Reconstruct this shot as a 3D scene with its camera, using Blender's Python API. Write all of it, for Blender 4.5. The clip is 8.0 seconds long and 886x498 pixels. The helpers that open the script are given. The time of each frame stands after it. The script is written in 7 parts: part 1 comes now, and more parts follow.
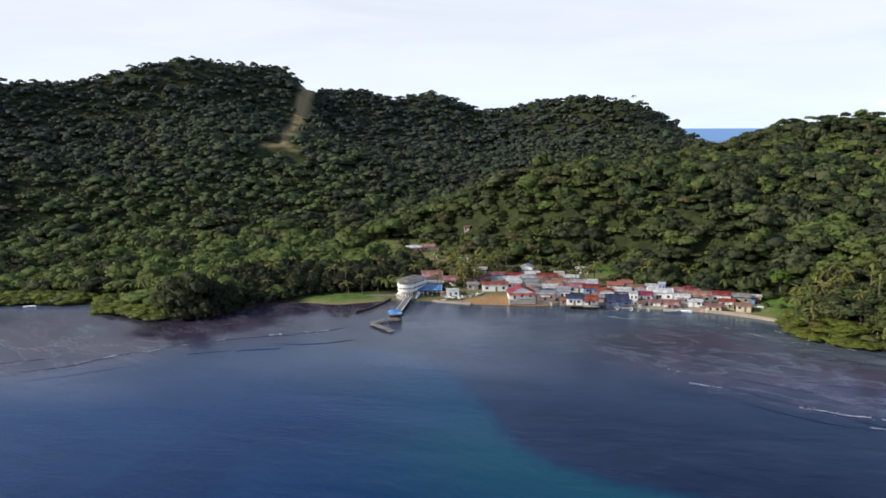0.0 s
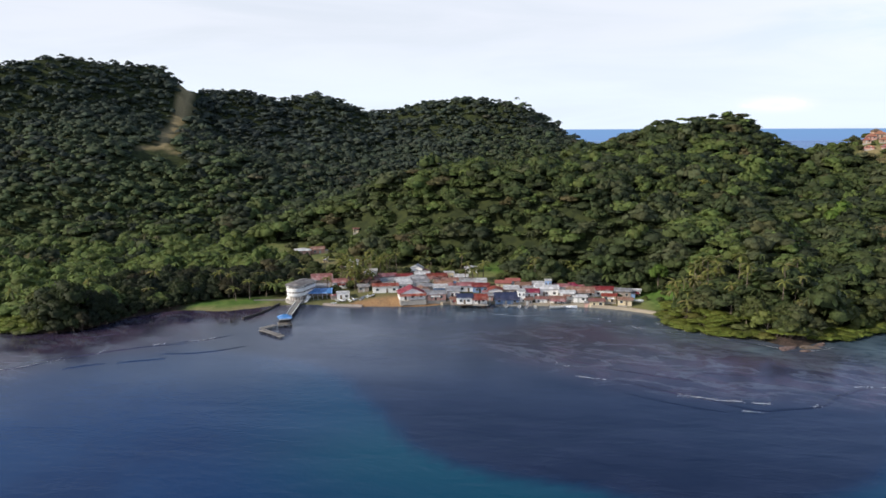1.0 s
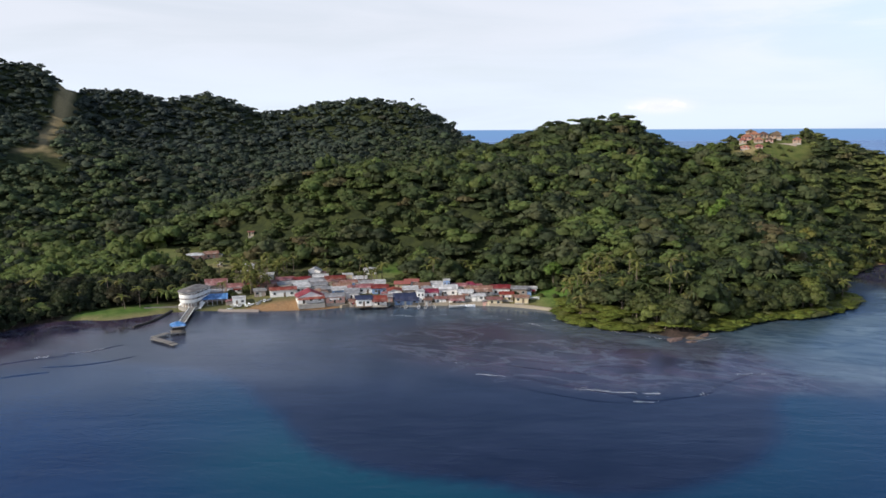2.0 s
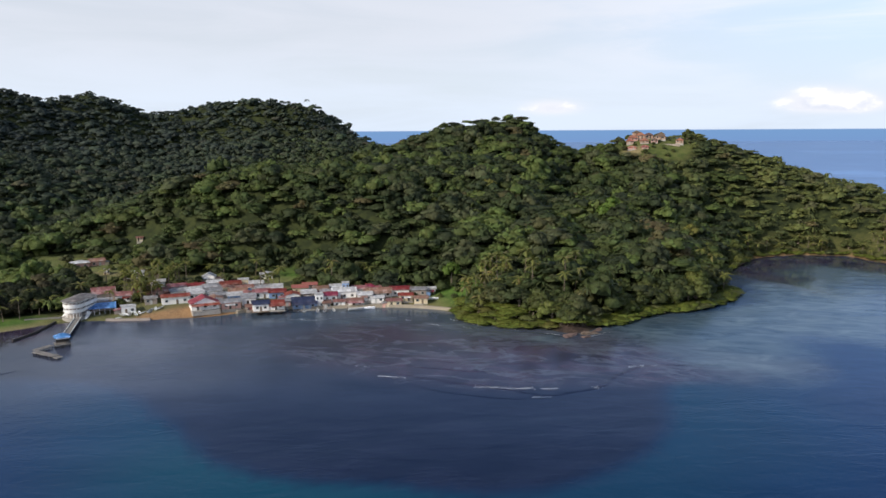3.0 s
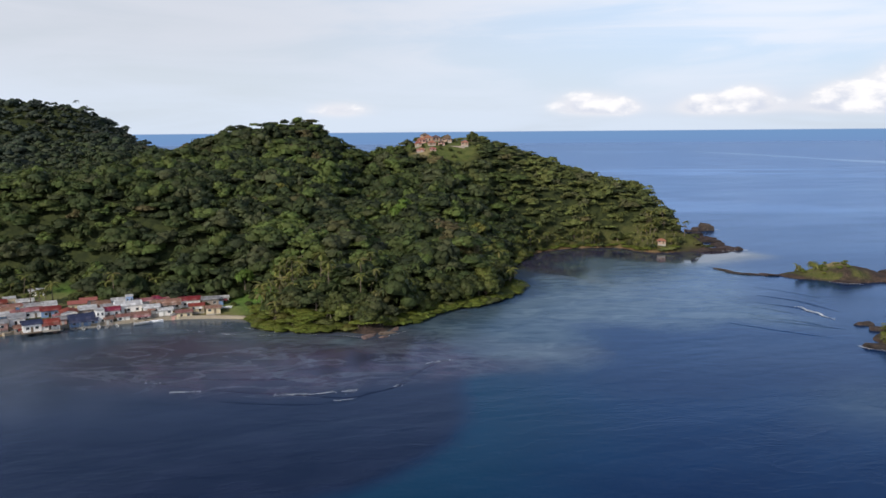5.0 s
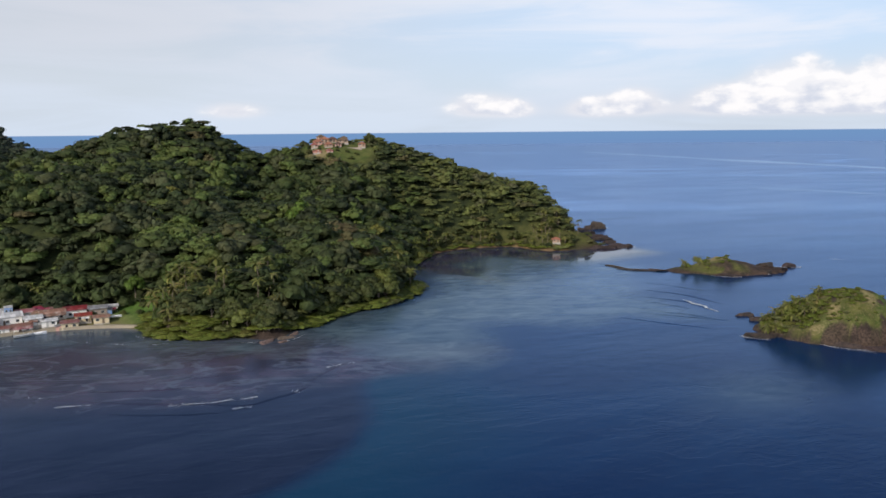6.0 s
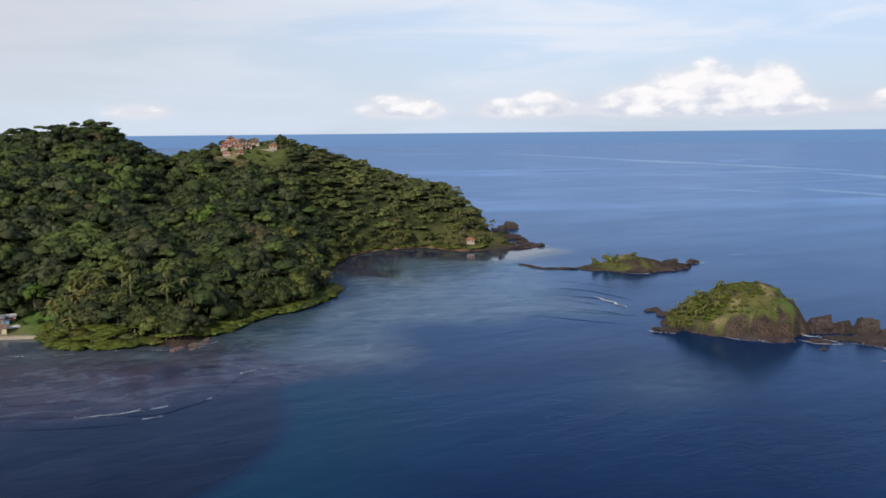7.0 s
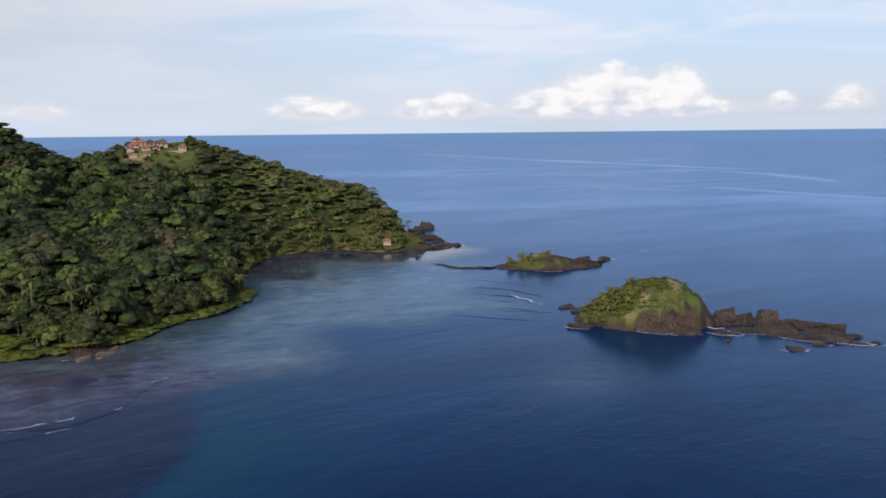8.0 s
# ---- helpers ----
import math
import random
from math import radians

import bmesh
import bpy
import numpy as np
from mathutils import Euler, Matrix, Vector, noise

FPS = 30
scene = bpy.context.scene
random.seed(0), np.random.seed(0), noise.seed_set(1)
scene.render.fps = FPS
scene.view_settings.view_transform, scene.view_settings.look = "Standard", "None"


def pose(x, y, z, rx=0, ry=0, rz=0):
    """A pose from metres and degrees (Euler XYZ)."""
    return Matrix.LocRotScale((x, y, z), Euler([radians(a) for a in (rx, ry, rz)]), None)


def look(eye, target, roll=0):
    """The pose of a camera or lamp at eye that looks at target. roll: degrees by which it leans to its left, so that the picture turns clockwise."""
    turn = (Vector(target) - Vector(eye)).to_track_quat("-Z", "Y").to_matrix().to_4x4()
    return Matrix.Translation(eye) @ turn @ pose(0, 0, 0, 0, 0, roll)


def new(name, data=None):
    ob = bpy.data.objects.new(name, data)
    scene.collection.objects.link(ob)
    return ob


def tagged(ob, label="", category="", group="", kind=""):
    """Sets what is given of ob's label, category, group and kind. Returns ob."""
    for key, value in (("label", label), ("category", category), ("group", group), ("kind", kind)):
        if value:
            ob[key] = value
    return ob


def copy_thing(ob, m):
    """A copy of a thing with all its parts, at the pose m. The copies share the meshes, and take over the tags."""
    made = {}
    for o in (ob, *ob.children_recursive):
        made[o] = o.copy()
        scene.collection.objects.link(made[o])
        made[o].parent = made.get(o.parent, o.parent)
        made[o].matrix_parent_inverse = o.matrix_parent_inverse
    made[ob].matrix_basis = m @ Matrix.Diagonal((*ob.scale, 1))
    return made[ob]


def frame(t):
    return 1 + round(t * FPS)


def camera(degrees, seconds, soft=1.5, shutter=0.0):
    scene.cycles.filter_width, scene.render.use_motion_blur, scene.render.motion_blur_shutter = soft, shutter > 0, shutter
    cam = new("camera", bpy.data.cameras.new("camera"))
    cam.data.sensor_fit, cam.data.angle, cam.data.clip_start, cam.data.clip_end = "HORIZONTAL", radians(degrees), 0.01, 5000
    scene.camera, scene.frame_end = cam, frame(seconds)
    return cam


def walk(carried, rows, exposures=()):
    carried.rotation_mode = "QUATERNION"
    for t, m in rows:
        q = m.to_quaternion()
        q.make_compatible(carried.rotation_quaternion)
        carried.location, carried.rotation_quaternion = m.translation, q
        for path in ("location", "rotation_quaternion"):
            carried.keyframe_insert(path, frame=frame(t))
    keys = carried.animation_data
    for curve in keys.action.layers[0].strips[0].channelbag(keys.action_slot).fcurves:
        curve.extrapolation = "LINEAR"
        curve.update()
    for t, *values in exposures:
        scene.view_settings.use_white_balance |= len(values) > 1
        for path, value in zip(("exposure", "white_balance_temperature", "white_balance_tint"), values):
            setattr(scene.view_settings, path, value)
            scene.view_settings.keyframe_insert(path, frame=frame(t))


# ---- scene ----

# ------------------------------------------------------------ camera
cam = camera(57.2, 8.0, soft=1.6)
# seconds, eye x, y, z, heading, tilt, lean to the right
ROWS = [
    (0.0, 0.00, 0.00, 78.00, 0.00, -8.45, 0.14),
    (0.5, -0.14, -0.08, 78.07, -4.19, -8.41, 0.18),
    (1.0, -0.27, -0.17, 78.14, -7.88, -8.39, 0.23),
    (1.5, -0.41, -0.25, 78.22, -11.51, -8.38, 0.26),
    (3.0, -0.78, -0.46, 78.47, -22.40, -8.32, 0.32),
    (3.5, -0.90, -0.52, 78.54, -26.02, -8.30, 0.37),
    (4.0, -1.02, -0.57, 78.60, -29.63, -8.27, 0.38),
    (4.5, -1.14, -0.62, 78.66, -33.26, -8.26, 0.43),
    (6.0, -1.45, -0.67, 78.72, -44.18, -8.21, 0.50),
    (6.5, -1.52, -0.68, 78.70, -47.33, -8.19, 0.52),
    (7.0, -1.60, -0.70, 78.68, -50.24, -8.17, 0.54),
    (7.5, -1.67, -0.71, 78.65, -53.19, -8.18, 0.58),
    (8.0, -1.74, -0.73, 78.62, -56.18, -8.17, 0.61),
]


def flown(x, y, z, heading, tilt, lean):
    a, b = radians(heading), radians(tilt)
    way = Vector((-math.sin(a) * math.cos(b), math.cos(a) * math.cos(b), math.sin(b)))
    return look((x, y, z), Vector((x, y, z)) + 100 * way, -lean)


walk(cam, [(t, flown(*row)) for t, *row in ROWS], exposures=[(0.0, 0.26), (3.0, 0.06), (8.0, -0.20)])

# ------------------------------------------------------------ world and sun
SUN_AZ, SUN_EL = -105.0, 30.0      # degrees clockwise from +y, and above the horizon


def nodes_of(owner):
    owner.use_nodes = True
    tree = owner.node_tree
    tree.nodes.clear()
    return tree


def node(tree, kind, ins=None, **props):
    n = tree.nodes.new(kind)
    for key, value in props.items():
        if key == "operation":
            n.operation = value
        elif key == "use_clamp":
            n.use_clamp = value
        elif key == "data_type":
            n.data_type = value
        elif key == "blend_type":
            n.blend_type = value
        elif key == "interpolation_type":
            n.interpolation_type = value
        elif key == "attribute_name":
            n.attribute_name = value
        elif key == "noise_dimensions":
            n.noise_dimensions = value
    for key, value in (ins or {}).items():
        sock = n.inputs[key]
        if hasattr(value, "links"):
            tree.links.new(value, sock)
        else:
            sock.default_value = value
    return n


def maths(tree, op, a, b=0.0, clamp=False):
    return node(tree, "ShaderNodeMath", {0: a, 1: b}, operation=op, use_clamp=clamp).outputs[0]


def blend(tree, fac, a, b, how="MIX"):
    n = node(tree, "ShaderNodeMix", {0: fac, 6: a, 7: b}, data_type="RGBA", blend_type=how)
    return n.outputs[2]


def ramp(tree, fac, low, high, out0=0.0, out1=1.0):
    n = node(tree, "ShaderNodeMapRange", {0: fac, 1: low, 2: high, 3: out0, 4: out1}, interpolation_type="SMOOTHSTEP")
    return n.outputs[0]


def noise_tex(tree, vec, scale, detail=4.0, rough=0.55, dist=0.0):
    return node(tree, "ShaderNodeTexNoise", {"Vector": vec, "Scale": scale, "Detail": detail, "Roughness": rough, "Distortion": dist}).outputs[0]


def build_world():
    world = bpy.data.worlds.new("sky")
    scene.world = world
    t = nodes_of(world)
    sky = node(t, "ShaderNodeTexSky")
    sky.sky_type, sky.sun_disc = "NISHITA", False
    sky.sun_elevation, sky.sun_rotation = radians(SUN_EL), radians(SUN_AZ)
    sky.dust_density, sky.ozone_density = 1.4, 1.4
    way = node(t, "ShaderNodeTexCoord").outputs["Generated"]
    xyz = node(t, "ShaderNodeSeparateXYZ", {0: way})
    x, y, z = xyz.outputs
    az = maths(t, "ARCTAN2", x, y)
    el = maths(t, "ARCSINE", z)
    base = blend(t, 1.0, sky.outputs[0], (0.115, 0.115, 0.115, 1), "MULTIPLY")
    # thin high veil: thick towards the horizon, streaky, thinning overhead
    flat = node(t, "ShaderNodeCombineXYZ", {0: maths(t, "MULTIPLY", az, 2.2), 1: maths(t, "MULTIPLY", el, 13.0), 2: 0.3}).outputs[0]
    streak = noise_tex(t, flat, 1.6, 5.0, 0.55, 0.6)
    aside = ramp(t, az, -0.60, 0.45)
    high_end, low_end = maths(t, "SUBTRACT", 0.62, maths(t, "MULTIPLY", aside, 0.20)), maths(t, "SUBTRACT", 0.29, maths(t, "MULTIPLY", aside, 0.08))
    cover = maths(t, "MULTIPLY", ramp(t, el, high_end, low_end, 0.06, 1.0), ramp(t, streak, 0.28, 0.66, 0.82, 0.98))
    streaked = blend(t, ramp(t, streak, 0.36, 0.62), (0.70, 0.875, 1.13, 1), (0.89, 0.955, 1.09, 1))
    upper = blend(t, ramp(t, az, 0.30, 1.05), (0.735, 0.775, 0.868, 1), streaked)
    veil_tone = blend(t, ramp(t, el, 0.0, 0.13), (0.76, 0.855, 1.0, 1), upper)
    veil_tone = blend(t, ramp(t, el, 0.35, 1.0), veil_tone, (0.46, 0.60, 0.86, 1))
    veiled = blend(t, cover, base, veil_tone)
    # heaped clouds standing low over the open sea
    puffs = node(t, "ShaderNodeCombineXYZ", {0: maths(t, "MULTIPLY", az, 17.0), 1: maths(t, "MULTIPLY", el, 30.0), 2: 1.7}).outputs[0]
    fluff = noise_tex(t, puffs, 1.9, 7.0, 0.52, 0.1)
    total = None
    for a, e, wide, high, gain in ((47.0, 1.75, 2.3, 0.9, 0.38), (49.3, 1.5, 1.2, 0.6, 0.28), (54.6, 1.55, 1.6, 0.75, 0.37), (57.4, 1.9, 1.6, 0.95, 0.39), (63.0, 2.0, 1.8, 1.0, 0.42), (65.4, 2.5, 1.5, 1.4, 0.42), (67.8, 2.8, 1.6, 1.7, 0.46),
                                   (70.3, 2.3, 1.8, 1.3, 0.40), (72.4, 2.7, 1.5, 1.5, 0.46), (69.0, 1.7, 6.0, 0.8, 0.36), (78.6, 1.9, 0.8, 0.5, 0.40), (82.6, 2.0, 1.2, 0.7, 0.44), (91.0, 2.2, 3.0, 1.1, 0.46), (104.0, 3.0, 6.0, 1.8, 0.46), (30.0, 1.5, 2.2, 0.6, 0.30), (66.0, 1.35, 16.0, 0.5, 0.17), (-150.0, 4.0, 14.0, 3.0, 0.5)):
        da = maths(t, "DIVIDE", maths(t, "SUBTRACT", az, radians(a)), radians(wide))
        de = maths(t, "DIVIDE", maths(t, "SUBTRACT", el, radians(e)), radians(high))
        r2 = maths(t, "ADD", maths(t, "MULTIPLY", da, da), maths(t, "MULTIPLY", de, de))
        hump = maths(t, "MULTIPLY", maths(t, "POWER", 2.718, maths(t, "MULTIPLY", r2, -1.0)), gain)
        total = hump if total is None else maths(t, "ADD", total, hump)
    floor_cut = ramp(t, el, radians(0.55), radians(1.25))
    # grey-blue sheet at the level of the cloud bases
    sheet = maths(t, "MULTIPLY", maths(t, "MULTIPLY", ramp(t, el, radians(0.6), radians(1.0)), ramp(t, el, radians(3.0), radians(1.5))), ramp(t, az, radians(40), radians(74)))
    veiled = blend(t, maths(t, "MULTIPLY", sheet, ramp(t, streak, 0.3, 0.6, 0.55, 0.95)), veiled, (0.70, 0.765, 0.895, 1))
    heap = ramp(t, maths(t, "ADD", maths(t, "MULTIPLY", total, maths(t, "MULTIPLY", floor_cut, 1.3)), maths(t, "MULTIPLY", maths(t, "SUBTRACT", fluff, 0.5), 0.9)), 0.20, 0.44)
    under = ramp(t, maths(t, "ADD", el, maths(t, "MULTIPLY", maths(t, "SUBTRACT", fluff, 0.5), 0.11)), radians(0.5), radians(2.6))
    beside = noise_tex(t, node(t, "ShaderNodeVectorMath", {0: puffs, 1: (-0.16, 0.20, 0.0)}, operation="ADD").outputs[0], 1.9, 7.0, 0.52, 0.1)
    relief = ramp(t, maths(t, "SUBTRACT", fluff, beside), -0.14, 0.10)
    soft = maths(t, "MULTIPLY", ramp(t, total, 0.02, 0.30), floor_cut)
    veiled = blend(t, maths(t, "MULTIPLY", soft, ramp(t, streak, 0.3, 0.6, 0.7, 0.9)), veiled, (0.90, 0.905, 0.97, 1))
    cloud = blend(t, maths(t, "MULTIPLY", under, ramp(t, relief, 0.0, 1.0, 0.78, 1.0)), (0.72, 0.77, 0.90, 1), (1.16, 1.13, 1.13, 1))
    heap = maths(t, "MULTIPLY", heap, ramp(t, total, 0.04, 0.20))
    clouded = blend(t, maths(t, "MULTIPLY", heap, 0.86), veiled, cloud)
    # open sea beyond the sheet of water, under the horizon
    below = ramp(t, el, -0.0016, -0.0002, 1.0, 0.0)
    offing = blend(t, ramp(t, el, -0.017, -0.003), (0.185, 0.320, 0.600, 1), (0.185, 0.335, 0.610, 1))
    final = blend(t, below, clouded, offing)
    bg = node(t, "ShaderNodeBackground", {"Color": final, "Strength": 1.0})
    out = node(t, "ShaderNodeOutputWorld", {"Surface": bg.outputs[0]})


build_world()
sun = new("sun", bpy.data.lights.new("sun", "SUN"))
sun.data.energy, sun.data.angle, sun.data.color = 3.6, radians(1.0), (1.0, 0.92, 0.80)
a, e = radians(SUN_AZ), radians(SUN_EL)
sun.matrix_world = look((math.sin(a) * math.cos(e) * 900, math.cos(a) * math.cos(e) * 900, math.sin(e) * 900), (0, 0, 0))

# ------------------------------------------------------------ materials
def surface(name, colour, rough=0.7, metal=0.0, grain=0.0, size=1.0, bump=0.0, second=None, spot=0.3, vary=0.0, spec=0.5, streak=False):
    """A worn surface: colour with grain at one size and stains at eight times that size; second: the stain's colour; vary: from object to object."""
    m = bpy.data.materials.new(name)
    t = nodes_of(m)
    co = node(t, "ShaderNodeTexCoord").outputs["Object"]
    if streak:
        co = node(t, "ShaderNodeMapping", {0: co, 3: (1.0, 1.0, 0.25)}).outputs[0]
    fine = noise_tex(t, co, 4.0 / size, 4.0, 0.6)
    wide = noise_tex(t, co, 0.5 / size, 3.0, 0.6)
    c = (*colour, 1)
    dark = tuple(v * (1 - grain) for v in colour) + (1,)
    light = tuple(min(1, v * (1 + grain)) for v in colour) + (1,)
    col = blend(t, ramp(t, fine, 0.3, 0.7), dark, light)
    col = blend(t, maths(t, "MULTIPLY", ramp(t, wide, 0.48, 0.70), spot), col, (*(second or tuple(v * 0.6 for v in colour)), 1))
    if vary:
        rnd = node(t, "ShaderNodeObjectInfo").outputs["Random"]
        hsv = node(t, "ShaderNodeHueSaturation", {"Hue": ramp(t, rnd, 0, 1, 0.5 - vary * 0.08, 0.5 + vary * 0.08), "Value": ramp(t, maths(t, "FRACT", maths(t, "MULTIPLY", rnd, 7.3)), 0, 1, 1 - vary * 0.5, 1 + vary * 0.5), "Color": col})
        col = hsv.outputs[0]
    b = node(t, "ShaderNodeBsdfPrincipled", {"Base Color": col, "Roughness": ramp(t, fine, 0.2, 0.8, max(0.05, rough - 0.12), min(1, rough + 0.12)), "Metallic": metal, "Specular IOR Level": spec})
    if bump:
        nb = node(t, "ShaderNodeBump", {"Strength": bump, "Distance": 0.3 * size, "Height": fine})
        t.links.new(nb.outputs[0], b.inputs["Normal"])
    node(t, "ShaderNodeOutputMaterial", {"Surface": b.outputs[0]})
    return m


def foliage(name, dark, light, warm, spread="tint", value=1.0, upland=None):
    """Leaves: spread 'tint' reads the tone stored for each plant on a joined mesh, 'object' varies from plant to plant.
    """
    m = bpy.data.materials.new(name)
    t = nodes_of(m)
    if spread == "tint":
        tone = node(t, "ShaderNodeAttribute", attribute_name="tint").outputs["Fac"]
    else:
        tone = node(t, "ShaderNodeObjectInfo").outputs["Random"]
    hue = maths(t, "FRACT", maths(t, "MULTIPLY", tone, 13.7))
    leaf = node(t, "ShaderNodeNewGeometry").outputs["Random Per Island"]
    co = node(t, "ShaderNodeTexCoord").outputs["Object"]
    mottle = noise_tex(t, co, 1.5 if spread == "tint" else 7.0, 3.0, 0.7)
    col = blend(t, tone, (*dark, 1), (*light, 1))
    col = blend(t, ramp(t, hue, 0.91, 0.99), col, (*warm, 1))
    col = blend(t, maths(t, "MULTIPLY", ramp(t, hue, 0.44, 0.48), ramp(t, hue, 0.60, 0.56)), col, tuple((w * 0.6 + l * 1.9 + sum(light) / 3) * 0.27 for w, l in zip(warm, light)) + (1,))
    col = blend(t, ramp(t, hue, 0.07, 0.02), col, tuple(c * 1.25 for c in light) + (1,))
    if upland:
        # aerial haze put into the leaf colour: bluer with height and distance inland
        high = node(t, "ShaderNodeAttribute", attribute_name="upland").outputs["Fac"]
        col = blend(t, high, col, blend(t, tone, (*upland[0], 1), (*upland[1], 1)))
    v = maths(t, "MULTIPLY", ramp(t, leaf, 0, 1, 0.84, 1.16), ramp(t, mottle, 0.3, 0.7, 0.60, 1.40))
    hsv = node(t, "ShaderNodeHueSaturation", {"Value": maths(t, "MULTIPLY", v, value), "Hue": ramp(t, leaf, 0, 1, 0.485, 0.512), "Color": col})
    b = node(t, "ShaderNodeBsdfPrincipled", {"Base Color": hsv.outputs[0], "Roughness": 0.62, "Specular IOR Level": 0.25})
    nb = node(t, "ShaderNodeBump", {"Strength": 0.8, "Distance": 0.6 if spread == "tint" else 0.1, "Height": mottle})
    t.links.new(nb.outputs[0], b.inputs["Normal"])
    tr = node(t, "ShaderNodeBsdfTranslucent", {"Color": hsv.outputs[0]})
    mix = node(t, "ShaderNodeMixShader", {0: 0.38, 1: b.outputs[0], 2: tr.outputs[0]})
    node(t, "ShaderNodeOutputMaterial", {"Surface": mix.outputs[0]})
    return m


def ground_material():
    m = bpy.data.materials.new("island_soil")
    t = nodes_of(m)
    co = node(t, "ShaderNodeTexCoord").outputs["Object"]
    fine, mid, wide = noise_tex(t, co, 1.3, 5.0), noise_tex(t, co, 0.22, 4.0), noise_tex(t, co, 0.035, 3.0)
    forest = blend(t, ramp(t, mid, 0.35, 0.65), (0.022, 0.030, 0.012, 1), (0.045, 0.055, 0.018, 1))
    grass = blend(t, ramp(t, mid, 0.3, 0.7), (0.055, 0.120, 0.018, 1), (0.11, 0.18, 0.036, 1))
    grass = blend(t, maths(t, "MULTIPLY", ramp(t, wide, 0.5, 0.7), 0.3), grass, (0.20, 0.17, 0.075, 1))
    sand = blend(t, ramp(t, fine, 0.3, 0.7), (0.27, 0.155, 0.075, 1), (0.40, 0.245, 0.125, 1))
    sand = blend(t, maths(t, "MULTIPLY", ramp(t, mid, 0.5, 0.68), 0.6), sand, (0.20, 0.14, 0.085, 1))
    clay = blend(t, ramp(t, fine, 0.3, 0.7), (0.23, 0.175, 0.088, 1), (0.36, 0.285, 0.155, 1))
    rock = blend(t, ramp(t, fine, 0.3, 0.7), (0.036, 0.026, 0.022, 1), (0.105, 0.072, 0.056, 1))
    rock = blend(t, maths(t, "MULTIPLY", ramp(t, mid, 0.50, 0.62), 0.7), rock, (0.030, 0.023, 0.021, 1))
    scrub = blend(t, ramp(t, mid, 0.3, 0.7), (0.055, 0.068, 0.018, 1), (0.115, 0.115, 0.034, 1))
    scrub = blend(t, ramp(t, fine, 0.48, 0.68), scrub, (0.15, 0.125, 0.060, 1))
    col = blend(t, node(t, "ShaderNodeAttribute", attribute_name="scrub").outputs["Fac"], forest, scrub)
    for key, tone in (("grass", grass), ("clay", clay), ("sand", sand), ("rock", rock)):
        col = blend(t, node(t, "ShaderNodeAttribute", attribute_name=key).outputs["Fac"], col, tone)
    b = node(t, "ShaderNodeBsdfPrincipled", {"Base Color": col, "Roughness": 0.95, "Specular IOR Level": 0.2})
    nb = node(t, "ShaderNodeBump", {"Strength": 0.7, "Distance": 0.8, "Height": maths(t, "ADD", fine, maths(t, "MULTIPLY", mid, 1.5))})
    t.links.new(nb.outputs[0], b.inputs["Normal"])
    node(t, "ShaderNodeOutputMaterial", {"Surface": b.outputs[0]})
    return m


